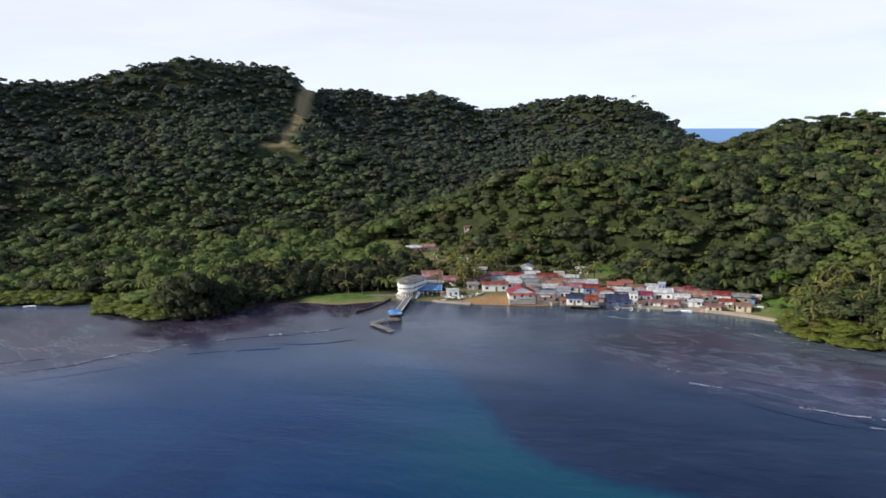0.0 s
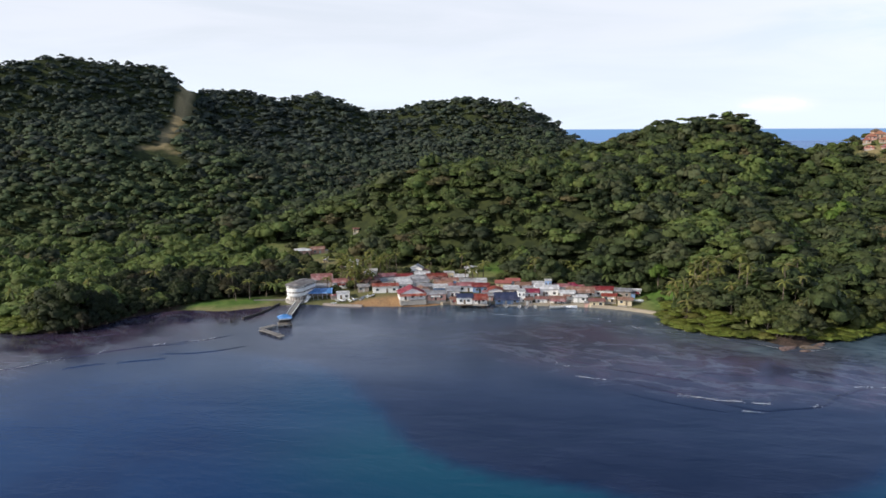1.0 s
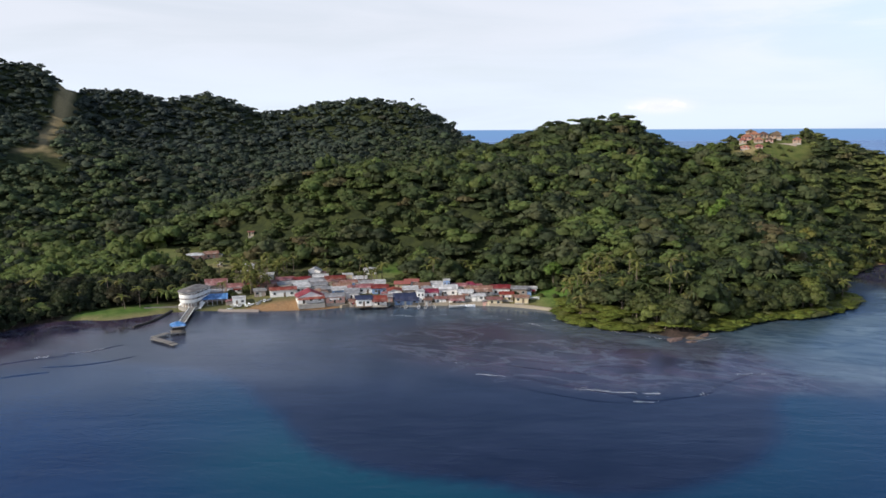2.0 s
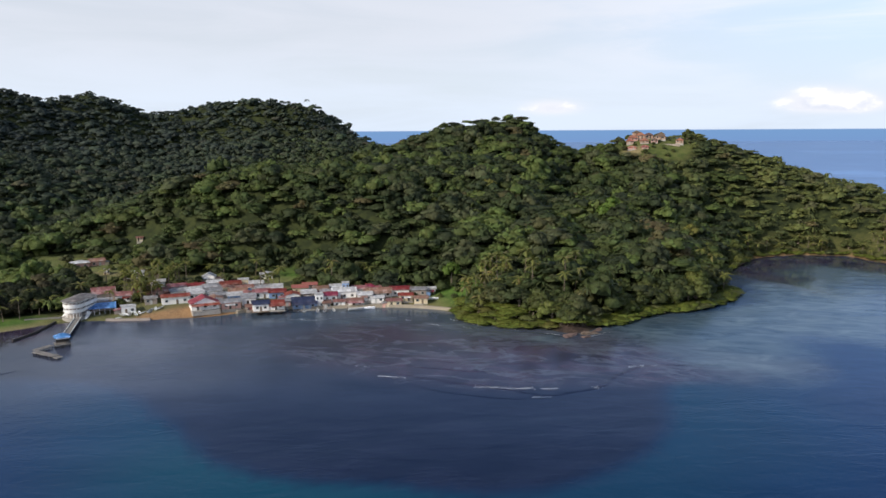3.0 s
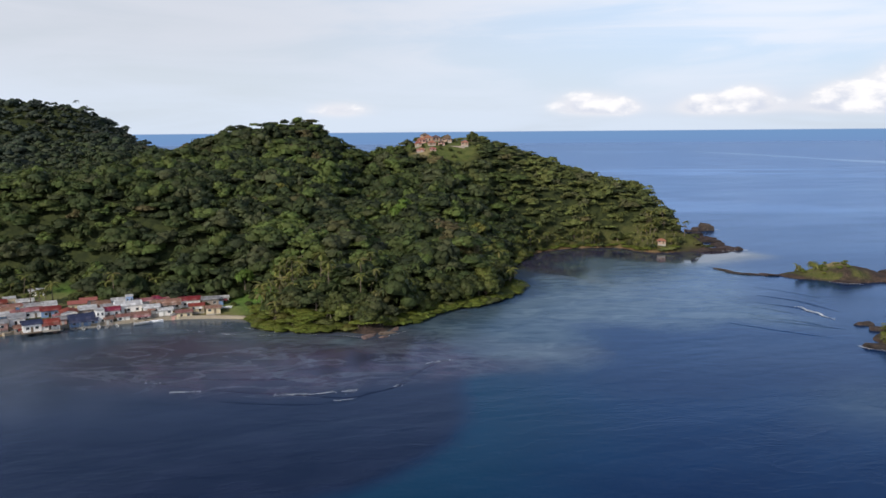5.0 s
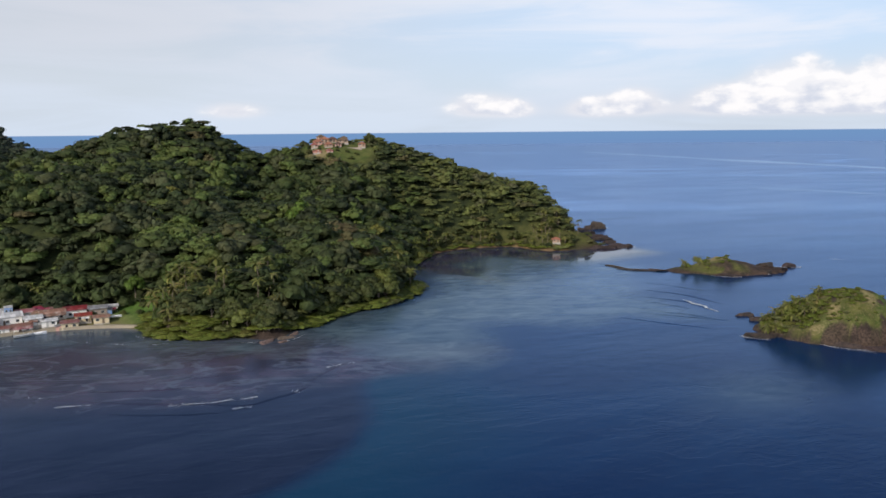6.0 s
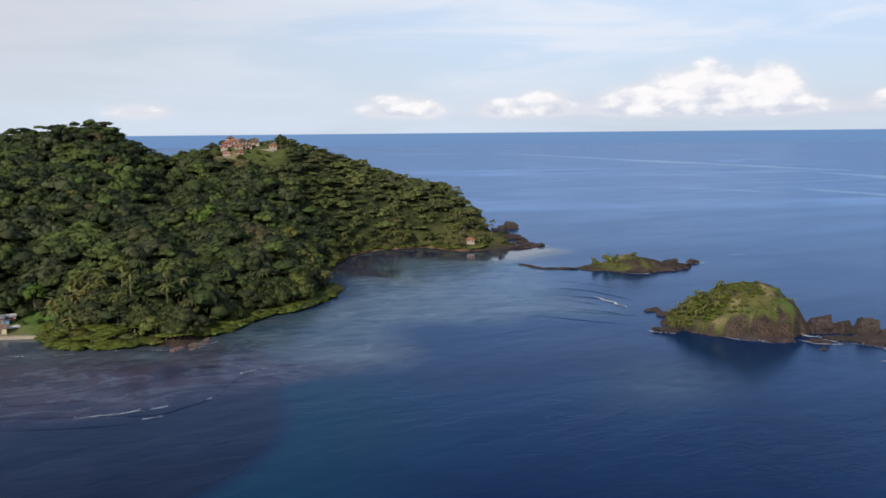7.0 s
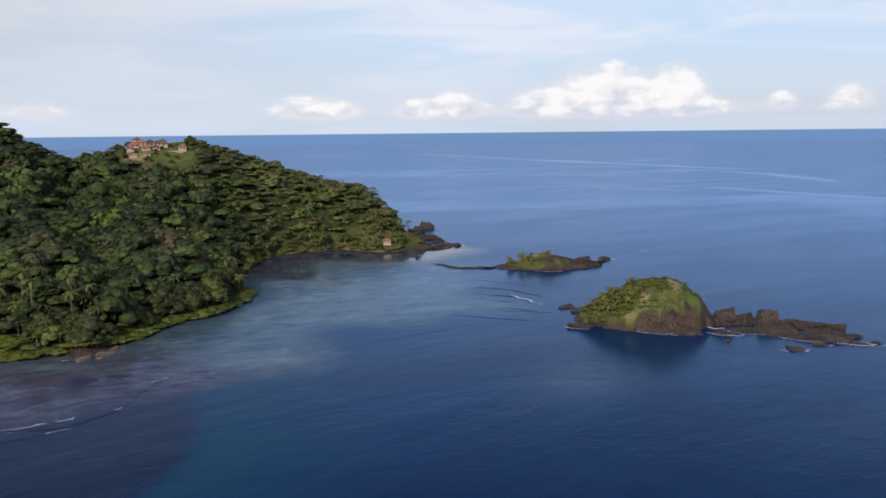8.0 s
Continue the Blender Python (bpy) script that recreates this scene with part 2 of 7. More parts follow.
def sea_material():
    m = bpy.data.materials.new("sea_water")
    t = nodes_of(m)
    co = node(t, "ShaderNodeTexCoord").outputs["Object"]
    attr = lambda key: node(t, "ShaderNodeAttribute", attribute_name=key).outputs["Fac"]
    drift_map = node(t, "ShaderNodeMapping", {0: co, 2: (0, 0, radians(-35)), 3: (2.2, 1.0, 1.0)})
    drift_map.vector_type = "TEXTURE"
    drifted = drift_map.outputs[0]
    patch, cloudy = noise_tex(t, co, 0.012, 4.0, 0.6, 0.6), noise_tex(t, co, 0.05, 5.0, 0.6, 0.5)
    deep = blend(t, ramp(t, patch, 0.35, 0.68), (0.003, 0.017, 0.067, 1), (0.004, 0.029, 0.098, 1))
    col = blend(t, attr("teal"), deep, (0.004, 0.056, 0.092, 1))
    slope = blend(t, ramp(t, cloudy, 0.35, 0.65), (0.006, 0.010, 0.029, 1), (0.012, 0.017, 0.042, 1))
    col = blend(t, attr("slope"), col, slope)
    mottle = noise_tex(t, drifted, 0.11, 5.0, 0.62, 1.2)
    flat = blend(t, ramp(t, cloudy, 0.38, 0.58), (0.027, 0.020, 0.038, 1), (0.060, 0.042, 0.066, 1))
    flat = blend(t, maths(t, "MULTIPLY", ramp(t, mottle, 0.55, 0.70), 0.75), flat, (0.085, 0.090, 0.114, 1))
    # sky reflected by the calm bay, painted into the water's own colour
    silt = maths(t, "MULTIPLY", maths(t, "SUBTRACT", 1.0, attr("open"), True), attr("silt"))
    col = blend(t, silt, col, blend(t, ramp(t, patch, 0.35, 0.65), (0.076, 0.094, 0.142, 1), (0.135, 0.148, 0.205, 1)))
    # torn streaks of sand and weed over the reef flats
    vein = noise_tex(t, drifted, 0.038, 5.0, 0.6, 1.6)
    sandy = ramp(t, maths(t, "ABSOLUTE", maths(t, "SUBTRACT", vein, 0.52)), 0.035, 0.004)
    weedy = ramp(t, noise_tex(t, drifted, 0.060, 4.0, 0.6, 1.0), 0.56, 0.70)
    flat = blend(t, maths(t, "MULTIPLY", sandy, 0.50), flat, (0.120, 0.135, 0.170, 1))
    flat = blend(t, maths(t, "MULTIPLY", weedy, 0.60), flat, (0.016, 0.014, 0.026, 1))
    col = blend(t, attr("reef"), col, flat)
    col = blend(t, attr("pale"), col, blend(t, ramp(t, mottle, 0.30, 0.74), (0.050, 0.088, 0.122, 1), (0.160, 0.215, 0.240, 1)))
    # ripples: wind waves and chop, with calm slicks and ruffled water in between
    def drawn_out(turn, long):
        n = node(t, "ShaderNodeMapping", {0: co, 2: (0, 0, radians(turn)), 3: (long, 1.0, 1.0)})
        n.vector_type = "TEXTURE"
        return n.outputs[0]
    turned = drawn_out(-24, 1.8)
    chop = noise_tex(t, turned, 0.75, 4.0, 0.65)
    wind = noise_tex(t, turned, 0.16, 3.0, 0.6, 0.6)
    swell = noise_tex(t, drawn_out(-14, 4.5), 0.042, 2.0, 0.5, 0.4)
    ruffle = ramp(t, noise_tex(t, drawn_out(-30, 3.3), 0.020, 5.0, 0.58, 0.6), 0.30, 0.70, 0.62, 1.0)
    h = maths(t, "ADD", maths(t, "ADD", maths(t, "MULTIPLY", chop, 0.035), maths(t, "MULTIPLY", wind, 0.09)), maths(t, "MULTIPLY", swell, 0.22))
    nb = node(t, "ShaderNodeBump", {"Strength": maths(t, "MULTIPLY", maths(t, "MULTIPLY", ruffle, ramp(t, attr("open"), 0.10, 0.85, 0.60, 1.0)), ramp(t, attr("open"), 0.0, 0.11, 0.25, 1.0)), "Distance": 1.5, "Height": h})
    # long narrow slicks drawn out by the current
    lane = noise_tex(t, drawn_out(-46, 5.0), 0.0022, 3.0, 0.5, 0.5)
    slick = maths(t, "MULTIPLY", ramp(t, maths(t, "ABSOLUTE", maths(t, "SUBTRACT", lane, 0.5)), 0.022, 0.004), ramp(t, noise_tex(t, co, 0.0016, 3.0), 0.45, 0.6))
    body = node(t, "ShaderNodeBsdfDiffuse", {"Color": col, "Normal": nb.outputs[0]})
    tint = blend(t, attr("open"), (0.92, 0.97, 1.0, 1), (0.48, 0.65, 0.94, 1))
    tint = node(t, "ShaderNodeHueSaturation", {"Value": maths(t, "MULTIPLY", ramp(t, ruffle, 0.55, 1.0, 1.05, 0.98), maths(t, "ADD", maths(t, "MULTIPLY", slick, 0.16), 1.0)), "Color": tint}).outputs[0]
    gloss = node(t, "ShaderNodeBsdfGlossy", {"Color": tint, "Roughness": maths(t, "MULTIPLY", ramp(t, ruffle, 0.55, 1.0, 0.17, 0.22), maths(t, "MULTIPLY", ramp(t, attr("open"), 0.1, 0.8, 1.15, 1.0), ramp(t, attr("open"), 0.0, 0.11, 0.28, 1.0))), "Normal": nb.outputs[0]})
    fres = node(t, "ShaderNodeFresnel", {"IOR": 1.33, "Normal": nb.outputs[0]})
    mix = node(t, "ShaderNodeMixShader", {0: maths(t, "MINIMUM", maths(t, "MULTIPLY", fres.outputs[0], 0.97), 0.61), 1: body.outputs[0], 2: gloss.outputs[0]})
    node(t, "ShaderNodeOutputMaterial", {"Surface": mix.outputs[0]})
    return m


M_GROUND, M_SEA = ground_material(), sea_material()
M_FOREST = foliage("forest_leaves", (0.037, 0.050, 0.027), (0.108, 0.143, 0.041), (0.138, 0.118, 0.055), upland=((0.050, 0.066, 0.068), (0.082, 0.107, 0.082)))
M_HEADLAND = foliage("headland_scrub_leaves", (0.066, 0.087, 0.037), (0.176, 0.198, 0.064), (0.185, 0.160, 0.074))
# leaf colours darkened to stand in for deep shade at the point and lawn
M_SHADED_TREE = foliage("shaded_tree_leaves", (0.018, 0.026, 0.014), (0.045, 0.058, 0.022), (0.050, 0.046, 0.024), "object")
M_TREE = foliage("tree_leaves", (0.045, 0.060, 0.026), (0.128, 0.146, 0.038), (0.120, 0.122, 0.046), "object")
M_MANGROVE = foliage("mangrove_leaves", (0.118, 0.146, 0.026), (0.158, 0.186, 0.036), (0.15, 0.15, 0.04), "object")
M_PALM = foliage("palm_fronds", (0.105, 0.130, 0.030), (0.22, 0.215, 0.060), (0.26, 0.20, 0.08), "object")
M_BARK = surface("bark", (0.16, 0.125, 0.095), 0.9, grain=0.4, size=0.5, bump=0.4)

# ------------------------------------------------------------ lie of the land
# shoreline, stretch by stretch, seen from above
WEST_SHORE = [(-620, 430), (-420, 380), (-260, 362), (-199, 357), (-178, 356), (-160, 358), (-146, 342), (-128, 330), (-115, 326), (-103, 328), (-94, 335), (-86, 349), (-68, 363), (-49, 355), (-37, 359), (-24, 365)]
TOWN_SHORE = [(-11, 364), (4, 358), (22, 354), (41, 351), (55, 356), (69, 353), (83, 347), (101, 343), (115, 338), (128, 329), (135, 318)]
EAST_SHORE = [(134, 306), (137, 294), (144, 282), (155, 278), (162, 263), (172, 265), (181, 273), (191, 273), (212, 281), (225, 279), (241, 281), (263, 291), (282, 310), (292, 326), (306, 334), (300, 345), (333, 361), (361, 380), (388, 382), (410, 371), (422, 360), (414, 343), (423, 327), (443, 321), (452, 313), (461, 311), (468, 326), (476, 341), (503, 370), (527, 392)]
BACK_SHORE = [(548, 420), (545, 520), (480, 640), (380, 780), (330, 960), (60, 1070), (-300, 1060), (-620, 900)]
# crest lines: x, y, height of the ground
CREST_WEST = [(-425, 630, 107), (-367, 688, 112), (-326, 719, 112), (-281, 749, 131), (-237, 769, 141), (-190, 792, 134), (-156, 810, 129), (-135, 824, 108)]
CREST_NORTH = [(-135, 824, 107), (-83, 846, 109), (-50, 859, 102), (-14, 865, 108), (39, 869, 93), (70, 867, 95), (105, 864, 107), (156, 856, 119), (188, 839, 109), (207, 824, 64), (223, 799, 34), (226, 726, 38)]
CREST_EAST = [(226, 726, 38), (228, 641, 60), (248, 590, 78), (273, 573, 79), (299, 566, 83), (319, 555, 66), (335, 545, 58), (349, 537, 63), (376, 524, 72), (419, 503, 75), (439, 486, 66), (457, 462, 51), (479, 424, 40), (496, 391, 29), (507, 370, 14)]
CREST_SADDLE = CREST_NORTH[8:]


def rounded(points, times=2, closed=True):
    p = np.array(points, float)
    for _ in range(times):
        q = np.roll(p, -1, axis=0) if closed else p[1:]
        a = p if closed else p[:-1]
        p2 = np.empty((2 * len(a), 2))
        p2[0::2], p2[1::2] = a * 0.75 + q * 0.25, a * 0.25 + q * 0.75
        p = p2 if closed else np.vstack([p[:1], p2, p[-1:]])
    return p


def edge_distance(x, y, poly):
    """Distance to a closed outline, positive inside it."""
    x, y = np.asarray(x, float), np.asarray(y, float)
    best, inside = np.full(x.shape, 1e18), np.zeros(x.shape, bool)
    for (ax, ay), (bx, by) in zip(poly, np.roll(poly, -1, axis=0)):
        dx, dy = bx - ax, by - ay
        u = np.clip(((x - ax) * dx + (y - ay) * dy) / (dx * dx + dy * dy + 1e-9), 0, 1)
        best = np.minimum(best, (x - ax - u * dx) ** 2 + (y - ay - u * dy) ** 2)
        inside ^= ((ay > y) != (by > y)) & (x < dx * (y - ay) / (dy if abs(dy) > 1e-9 else 1e-9) + ax)
    return np.where(inside, 1, -1) * np.sqrt(best)


def line_distance(x, y, line):
    """Distance to an open line of 2 or 3 numbers a point, and the third number at the nearest place."""
    x, y = np.asarray(x, float), np.asarray(y, float)
    best, val = np.full(x.shape, 1e18), np.zeros(x.shape)
    for p, q in zip(line[:-1], line[1:]):
        dx, dy = q[0] - p[0], q[1] - p[1]
        u = np.clip(((x - p[0]) * dx + (y - p[1]) * dy) / (dx * dx + dy * dy + 1e-9), 0, 1)
        d = (x - p[0] - u * dx) ** 2 + (y - p[1] - u * dy) ** 2
        near = d < best
        best = np.where(near, d, best)
        if len(p) > 2:
            val = np.where(near, p[2] + u * (q[2] - p[2]), val)
    return np.sqrt(best), val


def value_noise(x, y, cell, seed=0):
    """Smooth noise from -1 to 1."""
    u, v = np.asarray(x, float) / cell + 1000.0, np.asarray(y, float) / cell + 1000.0
    i, j = np.floor(u).astype(np.int64), np.floor(v).astype(np.int64)
    fu, fv = u - i, v - j
    fu, fv = fu * fu * (3 - 2 * fu), fv * fv * (3 - 2 * fv)

    def corner(a, b):
        n = (a * 374761393 + b * 668265263 + seed * 974634777) & 0x7FFFFFFF
        n = ((n ^ (n >> 13)) * 1274126177) & 0x7FFFFFFF
        return (n ^ (n >> 16)) / 0x7FFFFFFF * 2.0 - 1.0
    return (corner(i, j) * (1 - fu) + corner(i + 1, j) * fu) * (1 - fv) + (corner(i, j + 1) * (1 - fu) + corner(i + 1, j + 1) * fu) * fv


def rise(v, low, high):
    u = np.clip((np.asarray(v, float) - low) / (high - low), 0, 1)
    return u * u * (3 - 2 * u)


COAST = rounded(WEST_SHORE + TOWN_SHORE + EAST_SHORE + BACK_SHORE, 2)
TOWN_FLAT = rounded([(-45, 356), (-20, 372), (-25, 440), (-40, 500), (0, 500), (30, 440), (80, 410), (120, 372), (140, 335), (130, 322), (80, 346), (20, 352)], 2)
WEST_FLAT = rounded([(-230, 350), (-60, 350), (-60, 430), (-110, 500), (-230, 520), (-330, 470), (-330, 365)], 2)


def land_height(x, y):
    x, y = np.asarray(x, float), np.asarray(y, float)
    shore = edge_distance(x, y, COAST)
    hills = np.zeros(x.shape)
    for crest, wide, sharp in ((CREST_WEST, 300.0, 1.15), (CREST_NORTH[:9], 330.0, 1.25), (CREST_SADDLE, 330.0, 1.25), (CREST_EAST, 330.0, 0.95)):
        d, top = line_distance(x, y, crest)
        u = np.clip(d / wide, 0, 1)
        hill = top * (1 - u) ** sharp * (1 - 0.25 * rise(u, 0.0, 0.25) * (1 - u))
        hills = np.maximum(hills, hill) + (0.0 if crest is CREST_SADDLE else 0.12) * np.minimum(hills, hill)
    hills = hills + (value_noise(x, y, 95, 3) * 5.0 + value_noise(x, y, 42, 5) * 2.6 + value_noise(x, y, 17, 7) * 0.9) * rise(hills, 4, 40)
    knoll = 20.0 * np.exp(-(((x - 35) / 55) ** 2 + ((y - 510) / 45) ** 2)) + 14.0 * np.exp(-(((x - 120) / 60) ** 2 + ((y - 470) / 60) ** 2))
    hills = hills + knoll
    flat = np.maximum(rise(edge_distance(x, y, TOWN_FLAT), -55, 0), rise(edge_distance(x, y, WEST_FLAT), -70, 10))
    low = 2.2 + 0.035 * np.clip(shore, 0, 200)
    hills = hills * (1 - flat) + np.minimum(hills, low) * flat
    bank = np.where(shore > 0, 0.9 * np.clip(shore / 6.0, 0, 1) + (0.62 + 0.75 * rise(x, 445, 478)) * np.clip(shore - 4, 0, None), shore * 0.22)
    return np.where(shore > 0, np.minimum(np.maximum(hills, 1.2), bank), np.maximum(bank, -8.0))


def height_at(x, y):
    return float(land_height(np.array([x]), np.array([y]))[0])


# ------------------------------------------------------------ mesh helpers
def mesh_object(name, verts, quads, material, parent=None, smooth=False, attributes=None, normals=None):
    """One mesh object from arrays of corners and of four-cornered faces."""
    verts, quads = np.asarray(verts, np.float32), np.asarray(quads, np.int32)
    me = bpy.data.meshes.new(name)
    me.vertices.add(len(verts))
    me.vertices.foreach_set("co", verts.ravel())
    me.loops.add(quads.size)
    me.loops.foreach_set("vertex_index", quads.ravel())
    me.polygons.add(len(quads))
    me.polygons.foreach_set("loop_start", np.arange(0, quads.size, 4, dtype=np.int32))
    me.polygons.foreach_set("use_smooth", np.full(len(quads), smooth or normals is not None))
    for key, values in (attributes or {}).items():
        layer = me.attributes.new(key, "FLOAT", "POINT")
        layer.data.foreach_set("value", np.asarray(values, np.float32).ravel())
    me.update()
    if normals is not None:
        layer = me.attributes.new("custom_normal", "FLOAT_VECTOR", "POINT")
        layer.data.foreach_set("vector", np.asarray(normals, np.float32).ravel())
    me.materials.append(material)
    ob = new(name, me)
    if parent is not None:
        ob.parent = parent
    return ob


def part(name, bm, material, parent, label=""):
    """Links a bmesh as one mesh object under a thing or a part."""
    me = bpy.data.meshes.new(name)
    bm.to_mesh(me)
    bm.free()
    me.materials.append(material)
    ob = new(name, me)
    ob.parent = parent
    if label:
        ob["label"] = label
    return ob


def add_box(bm, x0, x1, y0, y1, z0, z1, bevel=0.0):
    made = bmesh.ops.create_cube(bm, size=1.0, matrix=Matrix.Translation(((x0 + x1) / 2, (y0 + y1) / 2, (z0 + z1) / 2)) @ Matrix.Diagonal((x1 - x0, y1 - y0, z1 - z0, 1)))
    if bevel:
        bmesh.ops.bevel(bm, geom=list({e for v in made["verts"] for e in v.link_edges}), offset=bevel, segments=2, affect="EDGES")
    return bm


def box(x0, x1, y0, y1, z0, z1, bevel=0.0):
    return add_box(bmesh.new(), x0, x1, y0, y1, z0, z1, bevel)


def add_tube(bm, a, b, r0, r1, sides=8):
    a, b = Vector(a), Vector(b)
    m = Matrix.Translation((a + b) / 2) @ (b - a).to_track_quat("Z", "Y").to_matrix().to_4x4()
    bmesh.ops.create_cone(bm, cap_ends=True, segments=sides, radius1=r0, radius2=r1, depth=(b - a).length, matrix=m)
    return bm


def thing(name, m, label, category, group="", kind=""):
    ob = new(name)
    ob.matrix_world = m
    return tagged(ob, label, category, group, kind)


def grid(xs, ys):
    gx, gy = np.meshgrid(xs, ys)
    nx, ny = len(xs), len(ys)
    i = np.arange(nx * ny).reshape(ny, nx)
    quads = np.stack([i[:-1, :-1], i[:-1, 1:], i[1:, 1:], i[1:, :-1]], -1).reshape(-1, 4)
    return gx.ravel(), gy.ravel(), quads


# ------------------------------------------------------------ ground
SCAR = [(-133, 820, 0), (-131, 801, 0), (-130, 777, 0), (-134, 752, 0), (-136, 714, 0), (-131, 674, 0)]
SCAR_FOOT = [(-146, 658, 0), (-131, 668, 0), (-116, 661, 0)]
LAWN = rounded([(-68, 360), (-50, 354), (-34, 358), (-24, 366), (-30, 377), (-50, 376), (-66, 370)], 2)
BEACH = rounded([(9, 358), (14, 355), (22, 352), (42, 348), (50, 354), (44, 362), (22, 364), (10, 363)], 2)
FIELD = rounded([(-50, 506), (-48, 476), (-38, 452), (-20, 444), (4, 440), (6, 456), (0, 486), (-16, 500), (-30, 514)], 2)
EAST_CLEARING = rounded([(128, 334), (138, 322), (152, 322), (158, 340), (146, 352), (132, 346)], 2)
RESORT = rounded([(350, 508), (360, 492), (384, 478), (402, 484), (408, 502), (384, 532), (362, 532)], 2)
YARD = rounded([(66, 398), (84, 394), (88, 414), (76, 420), (66, 416)], 2)
GROVE = rounded([(134, 318), (140, 296), (152, 290), (168, 296), (170, 330), (158, 350), (140, 344)], 2)
COVE_GROVE = rounded([(345, 372), (392, 386), (424, 366), (422, 336), (446, 326), (462, 318), (468, 336), (440, 366), (396, 400), (350, 388)], 2)
TOWN_CLEAR = rounded([(-24, 366), (-16, 400), (-22, 440), (-26, 486), (-4, 488), (2, 462), (14, 442), (52, 428), (86, 408), (96, 378), (128, 356), (140, 340), (130, 322), (80, 346), (20, 352)], 2)


def build_ground():
    gx, gy, quads = grid(np.arange(-620, 604, 5.0), np.arange(236, 1092, 5.0))
    z = land_height(gx, gy)
    z = z + value_noise(gx, gy, 9, 11) * 0.35 * rise(z, 1, 5)
    wob = value_noise(gx, gy, 8, 21) * 2.0
    scar = np.maximum(rise(line_distance(gx, gy, SCAR)[0] + wob, 7, 3), 0.75 * rise(line_distance(gx, gy, SCAR_FOOT)[0] + wob, 5, 1))
    shore = edge_distance(gx, gy, COAST)
    sand = np.maximum(rise(edge_distance(gx, gy, BEACH) + wob, -3, 1), rise(np.abs(shore - 2.0), 5, 1) * 0.15 * rise(gx, 2, 12) * rise(gx, 150, 130))
    sand = np.maximum(sand, rise(np.abs(shore - 0.5), 3.5, 1) * 0.7 * rise(gx, 285, 300) * rise(gx, 445, 425))
    grass = np.maximum.reduce([rise(edge_distance(gx, gy, p) + wob, -4, 2) for p in (LAWN, EAST_CLEARING, YARD)] + [0.8 * rise(edge_distance(gx, gy, FIELD) + wob, -4, 2)])
    town = rise(edge_distance(gx, gy, TOWN_FLAT) + wob, -6, 4)
    rock = rise(np.abs(shore), 8, 2) * rise(gx, 430, 452) + 0.9 * rise(np.abs(shore - 2.0), 9, 4) * rise(gx, -122, -112) * rise(gx, -60, -68) + rise(np.hypot(gx - 166, gy - 266), 14, 7)
    ob = mesh_object("ground", np.stack([gx, gy, z], -1), quads, M_GROUND, smooth=True,
                     attributes={"scrub": np.maximum(rise(edge_distance(gx, gy, RESORT) + wob, -4, 2), 0.8 * rise(edge_distance(gx, gy, COVE_GROVE) + wob, -10, 4)), "grass": np.maximum.reduce([grass, town * 0.4, 0.28 * rise(edge_distance(gx, gy, RESORT) + wob, -2, 4)]), "clay": np.maximum.reduce([scar, town * 0.35, 0.30 * rise(edge_distance(gx, gy, FIELD) + wob * 2, -4, 2), 0.8 * rise(line_distance(gx, gy, [(-36, 470), (-20, 458), (-4, 452), (8, 446)])[0] + wob * 0.5, 4, 2), 0.8 * rise(np.hypot(gx - 361, gy - 506) + wob, 9, 4), 0.7 * rise(np.abs(shore - 0.5), 5, 2) * rise(gx, -66, -60) * rise(gx, -24, -30)]), "sand": sand, "rock": np.clip(rock, 0, 1)})
    tagged(ob, "hilly tropical island ground with beach and landslide scar", "ground", kind="structure")


build_ground()

# ------------------------------------------------------------ sea
SLOPE_EDGE = rounded([(-60, 300), (0, 270), (12, 216), (17, 199), (26, 184), (47, 164), (76, 150), (97, 146), (118, 154), (137, 168), (150, 187), (160, 206), (200, 240), (230, 285), (160, 300), (130, 345), (60, 365), (-40, 365)], 2)
REEF_FLAT = rounded([(46, 290), (72, 252), (100, 225), (132, 200), (160, 203), (205, 186), (222, 198), (196, 226), (176, 262), (150, 284), (128, 312), (96, 318), (66, 312)], 2)
WEST_REEF = rounded([(-320, 240), (-150, 236), (-118, 268), (-88, 290), (-50, 315), (-60, 350), (-110, 330), (-160, 345), (-320, 350)], 2)
PALE_SAND = rounded([(340, 296), (287, 247), (250, 220), (222, 200), (203, 188), (190, 192), (180, 208), (186, 256), (206, 266), (238, 276), (276, 300), (302, 322)], 2)


CHANNEL = rounded([(236, 250), (262, 200), (300, 170), (330, 190), (390, 240), (430, 290), (420, 330), (360, 360), (310, 320), (270, 280)], 2)


